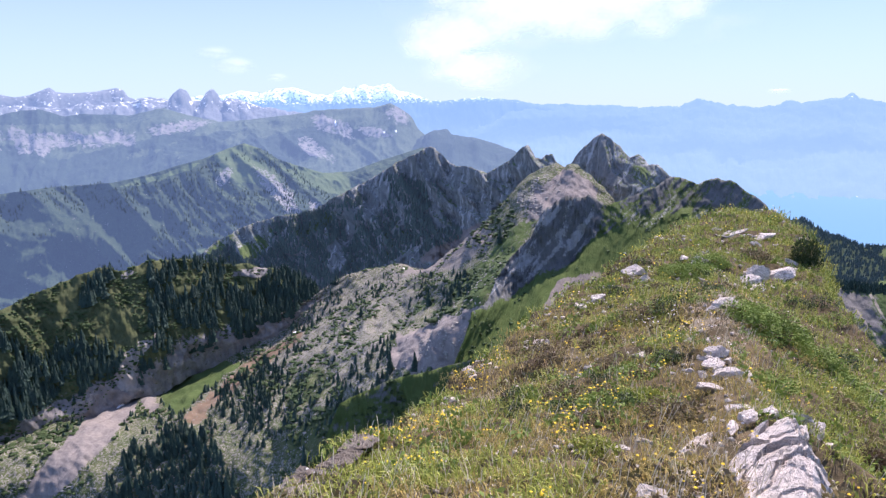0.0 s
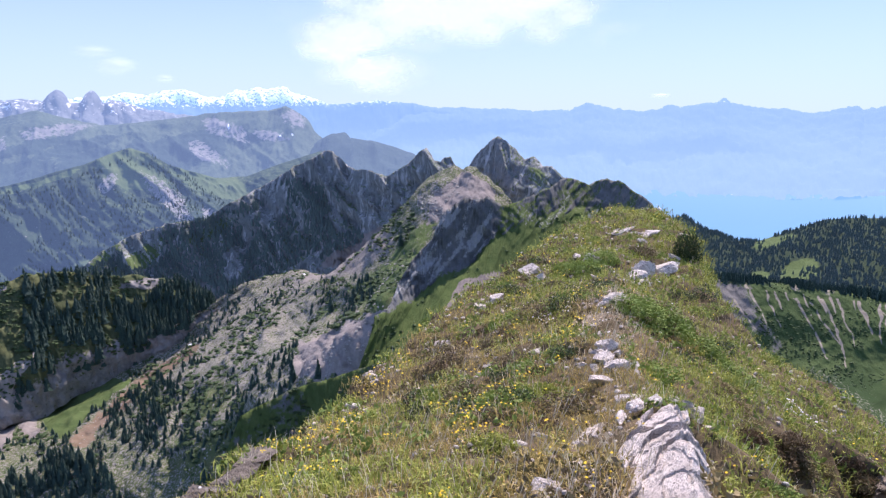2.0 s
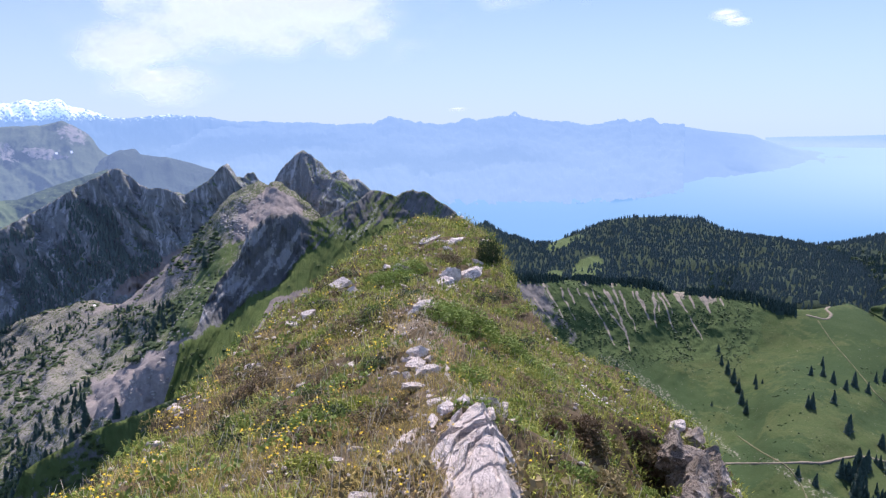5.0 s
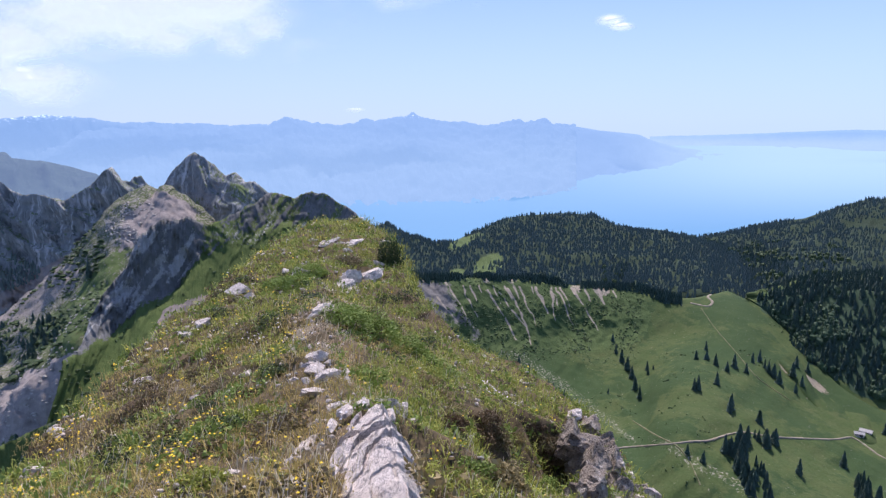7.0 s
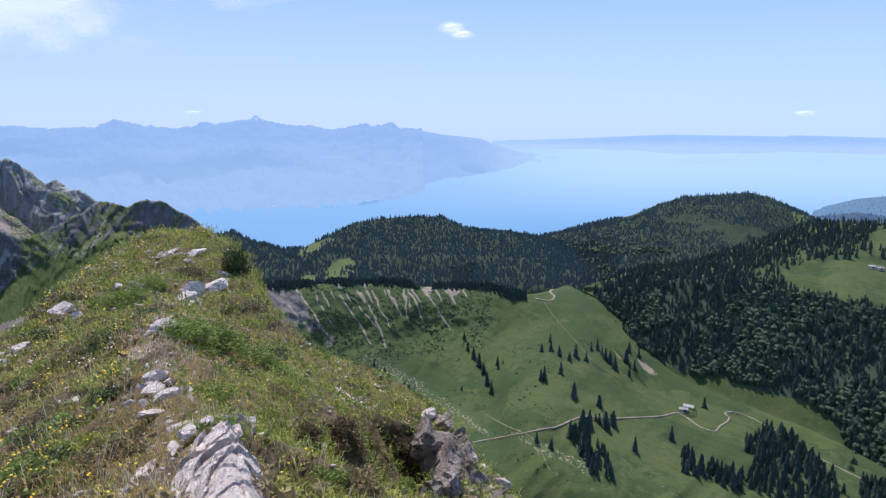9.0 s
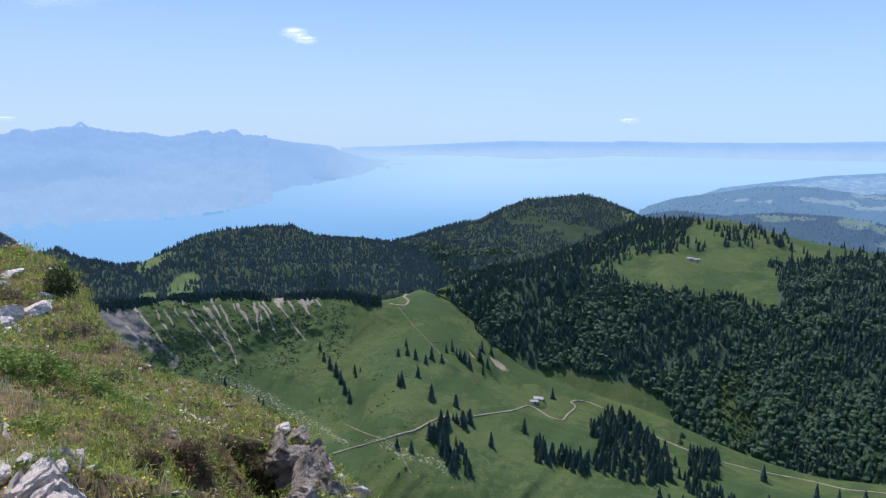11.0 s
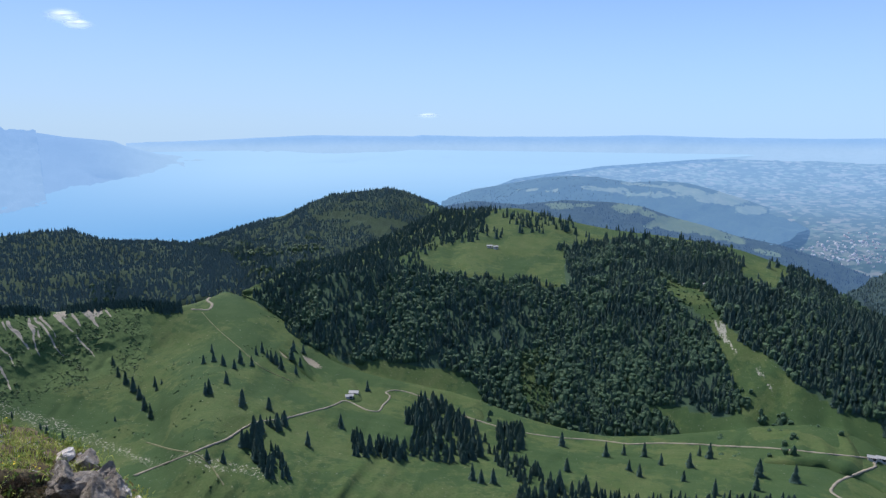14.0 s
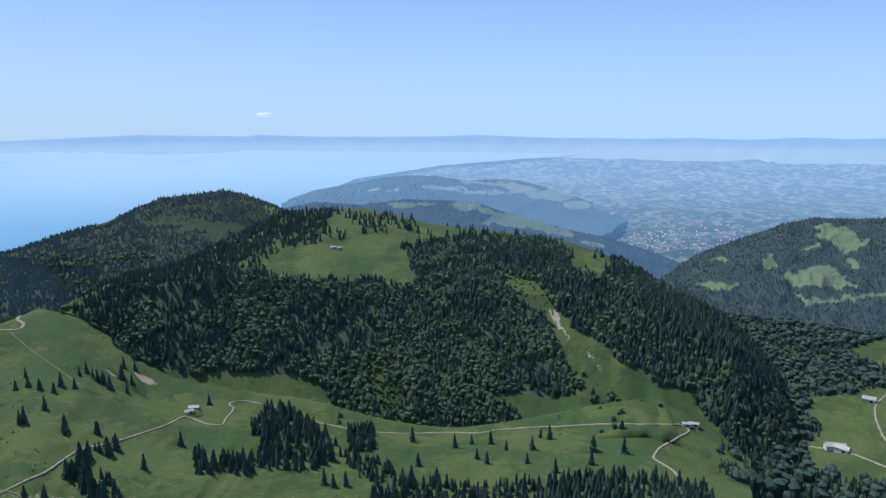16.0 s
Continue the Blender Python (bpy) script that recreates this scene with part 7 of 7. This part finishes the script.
# outcrop on the brink: a crumbling pile
M_CRAG, cg_nt, cg_b = blank("crag", 0.92, 0.15)
cg_col = blend(cg_nt, grains(cg_nt, 3.0, detail=9, rough=0.7), (0.17, 0.135, 0.105), (0.42, 0.36, 0.30))
cg_nt.links.new(blend(cg_nt, grains(cg_nt, 9.0, detail=8, rough=0.7, lo=0.56, hi=0.66), cg_col, (0.06, 0.05, 0.045)), cg_b.inputs["Base Color"])
cg_last = cg_b.inputs["Base Color"].links[0].from_socket
cg_nt.links.new(blend(cg_nt, calc(cg_nt, "MULTIPLY", grains(cg_nt, 2.2, detail=9, rough=0.75, lo=0.55, hi=0.62), 0.8), cg_last, (0.48, 0.43, 0.38)), cg_b.inputs["Base Color"])
cg_bp = node(cg_nt, "Bump", Strength=1.0, Distance=0.12)
cg_nt.links.new(grains(cg_nt, 4.0, detail=10, rough=0.7, lo=0.2, hi=0.8), cg_bp.inputs["Height"])
cg_nt.links.new(cg_bp.outputs[0], cg_b.inputs["Normal"])
cr = random.Random(8)
for i, (az, el, x, y, z, turn) in enumerate(((45.4, -26.4, 1.1, 0.8, 0.8, 20), (46.8, -27.4, 0.9, 0.7, 0.8, 70), (45.9, -24.7, 0.9, 0.6, 0.5, 40), (44.5, -25.4, 0.7, 0.6, 0.6, 0), (48.1, -27.2, 0.8, 0.6, 0.6, 30), (46.9, -29.4, 0.9, 0.7, 0.7, 50), (45.3, -28.2, 0.9, 0.8, 0.8, 80), (47.5, -25.9, 0.6, 0.5, 0.5, 10), (49.3, -29.0, 0.8, 0.6, 0.6, 60), (46.0, -30.2, 0.8, 0.7, 0.6, 30))):
    rest_stone(az, el, (x, y, z), turn, 490 + i, tilt=cr.uniform(-12, 12), lean=cr.uniform(-12, 12), sink=0.42, label="large dark limestone block of the outcrop on the brink", material=M_CRAG)
for i in range(70):
    k = cr.random()
    az = 46.2 + 7.6 * k + cr.uniform(-0.5, 0.7)
    el = -24.4 - 6.6 * k - cr.random() ** 1.6 * 2.6
    sz = cr.uniform(0.1, 0.34)
    rest_stone(az, el, (sz, sz * cr.uniform(0.6, 0.9), sz * cr.uniform(0.5, 1.0)), cr.uniform(0, 180), 500 + i, tilt=cr.uniform(-25, 25), lean=cr.uniform(-25, 25), sink=0.35, label="small broken limestone piece on the crumbling brink", material=M_STONE if i % 4 == 0 else M_CRAG)
for i, (az, el, sz) in enumerate(((44.9, -24.0, .6), (46.0, -24.5, .45))):
    rest_stone(az, el, (sz, sz * 0.6, sz * 0.45), 20, 570 + i, sink=0.35, label="pale limestone block on top of the outcrop")
for i, (az, el, x, z) in enumerate(((-10.6, -29.2, .5, .17), (-12.3, -30.2, .5, .17), (-9.2, -28.2, .42, .17), (-13.5, -31.1, .5, .17))):
    rest_stone(az + 0.6, el, (x, .3, z), 35, 280 + i, sink=0.3, label="grey rock ledge at the edge of the turf", material=M_CRAG)
# rubble
pebble = [(v * np.array([1, 0.8, 0.6]), f) for v, f in (ball_shape(s, 1, 0.6) for s in (41, 42, 43))]


# ---- turf ----
VIS = slice(0, G_RIDGE.shape[0] - 30)
G_TURF = G_RIDGE[VIS]


def sow_turf(n, r, power=1.6, near=2.2):
    """Places on the crest, closer together towards the walker; only on the flanks that lie open."""
    g = G_TURF
    a, b, c = g[:-1, :-1], g[1:, :-1], g[:-1, 1:]
    area = np.linalg.norm(np.cross(b - a, c - a), axis=2)
    dist = np.linalg.norm(a - np.array([0, 0, EYE]), axis=2)
    az, el = bearing(a)
    open_ = (dist < 60) & (dist > near) & (az > -42) & (az < 66)
    nrm = np.cross(b - a, c - a)
    nrm /= np.linalg.norm(nrm, axis=2)[..., None] + 1e-9
    nrm = np.where(nrm[..., 2:] < 0, -nrm, nrm)
    view = ((np.array([0, 0, EYE]) - a) * nrm).sum(2) / dist
    w = (area * open_ * (view > -0.12) / dist ** power).ravel()
    pick = r.choice(len(w), n, p=w / w.sum())
    i, j = np.unravel_index(pick, area.shape)
    u, v = r.random((2, n, 1))
    p = g[i, j] * (1 - u) * (1 - v) + g[i + 1, j] * u * (1 - v) + g[i, j + 1] * (1 - u) * v + g[i + 1, j + 1] * u * v
    return p, np.linalg.norm(p - np.array([0, 0, EYE]), axis=1)


def tuft_shape(seed, blades, spread, tall, wide):
    r = np.random.default_rng(seed)
    v, f = [], []
    for _ in range(blades):
        a = r.uniform(0, 6.28)
        x, y = r.normal(0, spread, 2)
        l = tall * r.uniform(0.5, 1.15)
        lean = r.uniform(0.3, 1.25)
        dx, dy = math.cos(a), math.sin(a)
        sx, sy = -dy * wide / 2, dx * wide / 2
        mx, my, mz = x + dx * l * lean * 0.35, y + dy * l * lean * 0.35, l * 0.55
        tx, ty, tz = x + dx * l * lean, y + dy * l * lean, l * (1 - 0.35 * lean)
        k = len(v)
        v += [(x, y, -0.02), (mx + sx, my + sy, mz), (tx, ty, tz), (mx - sx, my - sy, mz)]
        f.append((k, k + 1, k + 2, k + 3))
    return np.array(v), np.array(f)


def blade_mat(name, a, b, c, rough=0.7):
    m, nt, bs = blank(name, rough, 0.25)
    a, b, c = brighter(a), brighter(b), brighter(c)
    geo = node(nt, "NewGeometry")
    col = blend(nt, geo.outputs["Random Per Island"], a, b)
    col = blend(nt, calc(nt, "MULTIPLY", grains(nt, 1.1, detail=3), 0.7), col, c)
    nt.links.new(col, bs.inputs["Base Color"])
    let_through(nt, bs, col, 0.2)
    return m


M_GREEN = blade_mat("grass_green", (0.225, 0.21, 0.05), (0.60, 0.44, 0.16), (0.37, 0.28, 0.09))
M_LUSH = blade_mat("grass_lush", (0.15, 0.2, 0.033), (0.40, 0.40, 0.08), (0.235, 0.25, 0.052))
M_STRAW = blade_mat("grass_straw", (0.488, 0.376, 0.26), (0.784, 0.657, 0.498), (0.477, 0.376, 0.244))
M_STALK = blade_mat("highlight_stalks", (0.55, 0.46, 0.32), (0.80, 0.72, 0.56), (0.6, 0.5, 0.34))
M_HEATH = blade_mat("heath_leaves", (0.07, 0.075, 0.028), (0.21, 0.135, 0.085), (0.115, 0.1, 0.045))
M_SHRUB = blade_mat("shrub_leaves", (0.122, 0.188, 0.036), (0.215, 0.282, 0.06), (0.157, 0.201, 0.048))
M_YEW = blade_mat("dark_needles", (0.03, 0.05, 0.018), (0.06, 0.085, 0.03), (0.04, 0.06, 0.022))
M_BROWN = blade_mat("withered_leaves", (0.156, 0.116, 0.0578), (0.324, 0.242, 0.126), (0.18, 0.165, 0.063))
M_RUST = blade_mat("rusty_leaves", (0.075, 0.045, 0.028), (0.19, 0.115, 0.07), (0.10, 0.085, 0.04))
M_YELLOW = blade_mat("yellow_petals", (0.72, 0.52, 0.03), (0.80, 0.66, 0.06), (0.74, 0.44, 0.03))
M_WHITE = blade_mat("white_petals", (0.7, 0.68, 0.66), (0.8, 0.78, 0.8), (0.72, 0.6, 0.66))


def strew(name, label, category, places, sizes, shapes, material, seed, squash=None):
    r = np.random.default_rng(seed)
    k = r.integers(0, len(shapes), len(places))
    vs, fs, off = [], [], 0
    for i, (tv, tf) in enumerate(shapes):
        q, sz = places[k == i], sizes[k == i]
        n, m = len(q), len(tv)
        if not n:
            continue
        t = r.uniform(0, 6.28, n)
        c, s = np.cos(t)[:, None], np.sin(t)[:, None]
        x = (tv[None, :, 0] * c - tv[None, :, 1] * s) * sz[:, None]
        y = (tv[None, :, 0] * s + tv[None, :, 1] * c) * sz[:, None]
        v = np.stack([x, y, tv[None, :, 2] * sz[:, None]], -1) + q[:, None, :]
        vs.append(v.reshape(-1, 3))
        fs.append((tf[None] + (np.arange(n) * m)[:, None, None]).reshape(-1, tf.shape[1]) + off)
        off += n * m
    return thing(name, raw_mesh(name, np.concatenate(vs), np.concatenate(fs), material), label, category, kind="stuff")


gr = np.random.default_rng(909)
TUFTS = [tuft_shape(s, 8, 0.075, 0.085, 0.008) for s in (1, 2, 3, 4)]
LUSH = [tuft_shape(s, 6, 0.075, 0.09, 0.010) for s in (8, 9, 10, 11)]
SHORT = [tuft_shape(s, 10, 0.09, 0.055, 0.009) for s in (5, 6, 7)]
gp, gd = sow_turf(44000, gr)
# bare gaps between the tufts, their dark soil also standing in for shade
thick = fbm(gp / 0.55, 3, 73) + 0.5 * fbm(gp / 2.2, 3, 74) + 0.25 * smooth(5, 3, gd)
keep_ = thick > -0.22
gp, gd = gp[keep_], gd[keep_]
gaz, gel = bearing(gp)
# dry along the trodden crest, lush on the far flank and the hump
dry = fbm(gp / 0.7, 4, 71) + 0.4 * smooth(5.0, 0.0, np.abs(gaz - 23.5)) * smooth(26, 12, gd) + 0.08 * smooth(14, -10, gaz) - 0.6 * smooth(26, 33, gaz) - 0.6 * smooth(14, 24, gd)
big = 1 + 0.075 * np.maximum(gd - 8, 0)
sel = dry > 0.54
strew("grass_dry", "dry straw-coloured mountain grass on the crest", "grass", gp[sel], big[sel] * gr.uniform(0.6, 1.2, sel.sum()), SHORT + TUFTS[:1], M_STRAW, 1)
sel = (dry <= 0.54) & (dry > -0.02)
strew("grass_green", "short green mountain grass on the crest", "grass", gp[sel], big[sel] * gr.uniform(0.6, 1.2, sel.sum()), TUFTS + SHORT, M_GREEN, 2)
sel = dry <= -0.02
strew("grass_lush", "lush dark green grass on the flank", "grass", gp[sel], big[sel] * gr.uniform(0.7, 1.4, sel.sum()), LUSH, M_LUSH, 3)

# turf round about and behind the walker
ga = G_RIDGE[:-1, :-1].reshape(-1, 3)
gb = G_RIDGE[1:, 1:].reshape(-1, 3)
around = np.nonzero((np.hypot(ga[:, 0], ga[:, 1]) < 7.5) & (ga[:, 2] > EYE - 6))[0]
pk = gr.choice(around, 5200)
ap = ga[pk] + (gb[pk] - ga[pk]) * gr.random((len(pk), 1))
ad = np.linalg.norm(ap - np.array([0, 0, EYE]), axis=1)
aaz, ael = bearing(ap)
ap = ap[(ad > 1.2) & ((ad < 2.3) | (aaz < -42) | (aaz > 66))]
strew("grass_trodden", "short grass on the trodden crest", "grass", ap, gr.uniform(0.8, 1.5, len(ap)), SHORT + TUFTS[:2], M_GREEN, 12)

# pale stalks added to stand in for crisp highlights on the grass
stalk = []
for k in range(4):
    sr = np.random.default_rng(60 + k)
    lx, ly = sr.normal(0, 0.05, 2)
    tall_ = 0.13 + 0.03 * k
    stalk.append((np.array([(-0.0016, 0, 0), (0.0016, 0, 0), (lx + 0.003, ly, tall_), (lx - 0.003, ly, tall_), (lx * 1.25, ly * 1.25, tall_ * 1.2)]), np.array([[0, 1, 2], [0, 2, 3], [3, 2, 4]])))
kp, kd = sow_turf(13000, gr, 1.8)
strew("grass_stalks", "thin pale stalks added as highlights above the turf", "grass", kp, (0.75 + 0.02 * kd) * gr.uniform(0.6, 1.1, len(kp)), stalk, M_STALK, 11)


def leaf_clump(seed, n, leaf, tall=0.7):
    """A low cushion of small leaves, one metre across."""
    r = np.random.default_rng(seed)
    v, f = [], []
    for _ in range(n):
        d = r.normal(size=3)
        d[2] = abs(d[2]) * tall
        d /= np.linalg.norm(d)
        c = d * 0.5 * r.uniform(0.6, 1.0) * np.array([1, 1, tall * 1.2]) * (1 + 0.3 * math.sin(5 * d[0] + seed) * math.cos(4 * d[1]))
        a = r.normal(size=3)
        a /= np.linalg.norm(a)
        b = np.cross(a, r.normal(size=3))
        b /= np.linalg.norm(b)
        k = len(v)
        v += [c - a * leaf, c + b * leaf * 0.5, c + a * leaf, c - b * leaf * 0.5]
        f.append((k, k + 1, k + 2, k + 3))
    return np.array(v), np.array(f)


CUSHION = [leaf_clump(s, 32, 0.11) for s in (1, 2, 3)]
hp, hd = sow_turf(6200, gr, 1.4)
haz, hel = bearing(hp)
hn = fbm(hp / 0.8, 4, 81)
sel = (hn > 0.2) & (haz < 24)
strew("heath", "dark brownish heath cushions on the flank", "shrub", hp[sel] - np.array([0, 0, 0.03]), (0.2 + 0.011 * hd[sel]) * gr.uniform(0.6, 1.4, sel.sum()), CUSHION, M_HEATH, 4)
sel = (hn < -0.12) | (((haz > 27) | (hd > 18)) & (hn < 0.05))
strew("cushion_plants", "green leafy cushions among the grass", "shrub", hp[sel] - np.array([0, 0, 0.03]), (0.2 + 0.012 * hd[sel]) * gr.uniform(0.6, 1.4, sel.sum()), CUSHION, M_SHRUB, 5)
sel = (haz > 29) & (hn > 0.42)
strew("withered_shrubs", "withered brown shrubs on the flank", "shrub", hp[sel] - np.array([0, 0, 0.03]), (0.25 + 0.012 * hd[sel]) * gr.uniform(0.6, 1.4, sel.sum()), CUSHION, M_BROWN, 6)
# pale stones of the turf, strewn thicker to add highlights too
sp, sd = sow_turf(9000, gr, 1.6)
sel = (fbm(sp / 0.9, 4, 91) > 0.1)
strew("rubble", "small pale stones scattered in the turf", "stones", sp[sel], (0.018 + 0.0035 * sd[sel]) * gr.uniform(0.4, 1.8, sel.sum()), pebble, M_STONE, 7)

# flowers: a domed head of petals
def flower_shape(petals=6, stalk=0.1):
    v, f = [(0, 0, 0.012)], []
    for k in range(petals):
        a = 2 * math.pi * k / petals
        v.append((0.014 * math.cos(a), 0.014 * math.sin(a), 0.0))
    for k in range(petals):
        f.append((0, 1 + k, 1 + (k + 1) % petals))
    return np.array(v) + np.array([0, 0, stalk]), np.array(f)


fp, fd = sow_turf(34000, gr, 1.7)
fn = fbm(fp / 0.55, 4, 95)
faz, fel = bearing(fp)
sel = (fn > 0.3) & (faz < 46) & (gr.random(len(fp)) < 0.7 * smooth(24, 20, faz) + 0.3)
heads = [flower_shape(6, s) for s in (0.06, 0.1, 0.14)]
strew("yellow_flowers", "yellow alpine flowers dotted through the turf", "flowers", fp[sel], (0.42 + 0.055 * fd[sel]) * gr.uniform(0.6, 1.4, sel.sum()), heads, M_YELLOW, 8)
sel = (fbm(fp / 1.4, 4, 97) > 0.46)
strew("white_flowers", "small white flowers in the grass", "flowers", fp[sel], (0.7 + 0.04 * fd[sel]) * gr.uniform(0.6, 1.2, sel.sum()), heads, M_WHITE, 9)


# bushes that stand out singly
def bush(az, el, wide, tall, material, seed, label, leaves=700):
    s = spot(az, el, "ridge")
    if not s:
        return
    root = new("bush")
    root.matrix_basis = pose(*s[0], 0, 0, seed * 37 % 360)
    tagged(root, label, "bush", "bushes on the crest")
    tv, tf = leaf_clump(seed, leaves * 2, 0.024 + 0.008 / wide)
    r = np.random.default_rng(seed)
    tv = tv * np.array([wide, wide * 0.8, tall * 1.5])
    part("foliage", raw_mesh("foliage", tv, tf, material), root)
    for k in range(4):
        bm = bmesh.new()
        a, b = r.uniform(-14, 14, 2)
        bmesh.ops.create_cone(bm, cap_ends=True, segments=6, radius1=0.02 * tall + 0.006, radius2=0.004, depth=tall * 0.5, matrix=pose(r.normal(0, 0.05) * wide, r.normal(0, 0.05) * wide, tall * 0.15, a, b))
        me = bpy.data.meshes.new("stem")
        bm.to_mesh(me)
        bm.free()
        me.materials.append(M_BARK)
        part("stem", me, root)


KINDS = ((1.3, 1.9, M_YEW, "dark green bushy young conifer on the brink"), (1.5, .55, M_SHRUB, ""), (1.2, .5, M_SHRUB, ""), (1.2, .45, M_SHRUB, ""), (.7, .35, M_BROWN, ""), (.6, .3, M_BROWN, ""), (1.0, .4, M_SHRUB, ""), (1.2, .45, M_SHRUB, ""),
         (.42, .2, M_LUSH, ""), (.4, .26, M_LUSH, ""), (1.0, .4, M_HEATH, ""), (1.6, .7, M_SHRUB, ""), (1.4, .6, M_SHRUB, ""), (1.2, .5, M_SHRUB, ""), (1.5, .6, M_HEATH, ""), (.6, .3, M_BROWN, ""))
for i, ((az, el), (w, h, m_, lab)) in enumerate(zip(BUSH, KINDS)):
    bush(az, el, w, h, m_, 400 + i, lab or ("withered brown bush on the grassy flank" if m_ is M_BROWN else "low dark heath bush on the crest" if m_ is M_HEATH else "low leafy green bush on the crest"), 1100 if w > 1 else 500)
# bushes under the lip; dark leaf colours add to the hollow's shade
for i, (az, el, w, h, m_) in enumerate(((36.4, -25.6, 1.0, .5, M_RUST), (42.2, -26.0, 1.0, .5, M_HEATH), (37.6, -26.4, 0.9, .5, M_HEATH), (43.6, -27.2, 0.8, .5, M_RUST), (37.6, -24.6, 0.6, .3, M_RUST), (39.8, -26.2, 0.5, .35, M_BROWN), (34.6, -25.0, 0.5, .3, M_RUST), (41.6, -25.0, 0.5, .25, M_RUST), (36.4, -28.9, 0.6, .3, M_SHRUB), (42.6, -29.4, 0.6, .3, M_SHRUB), (39.6, -29.2, 0.6, .3, M_BROWN))):
    bush(az, el, w, h, m_, 440 + i, "tangled brown and green bush under the lip of turf", 1100)

# darker tangles over the hump and the flank; also stand in for shade
br = random.Random(21)
for i in range(98):
    az, el = (br.uniform(14, 26), br.uniform(-17, -11.5)) if i < 22 else (br.uniform(26, 36), br.uniform(-22, -13.5)) if i < 42 else (br.uniform(6, 20), br.uniform(-26, -17))
    if i >= 80:
        az = br.uniform(2, 22)
        el = float(np.interp(az, [2, 8, 15, 22], [-23, -19, -14.5, -11])) - br.uniform(0.3, 4)
    m_ = br.choice((M_SHRUB, M_YEW, M_HEATH, M_YEW)) if i < 42 else br.choice((M_SHRUB, M_HEATH, M_HEATH, M_YEW, M_RUST))
    w = br.uniform(0.4, 1.2) if i < 42 else br.uniform(0.25, 0.65)
    bush(az, el, w, w * 0.38, m_, 480 + i, "withered brown bush on the grassy flank" if m_ is M_BROWN else "low dark heath bush on the crest" if m_ is M_HEATH else "low leafy green bush on the crest", 320)
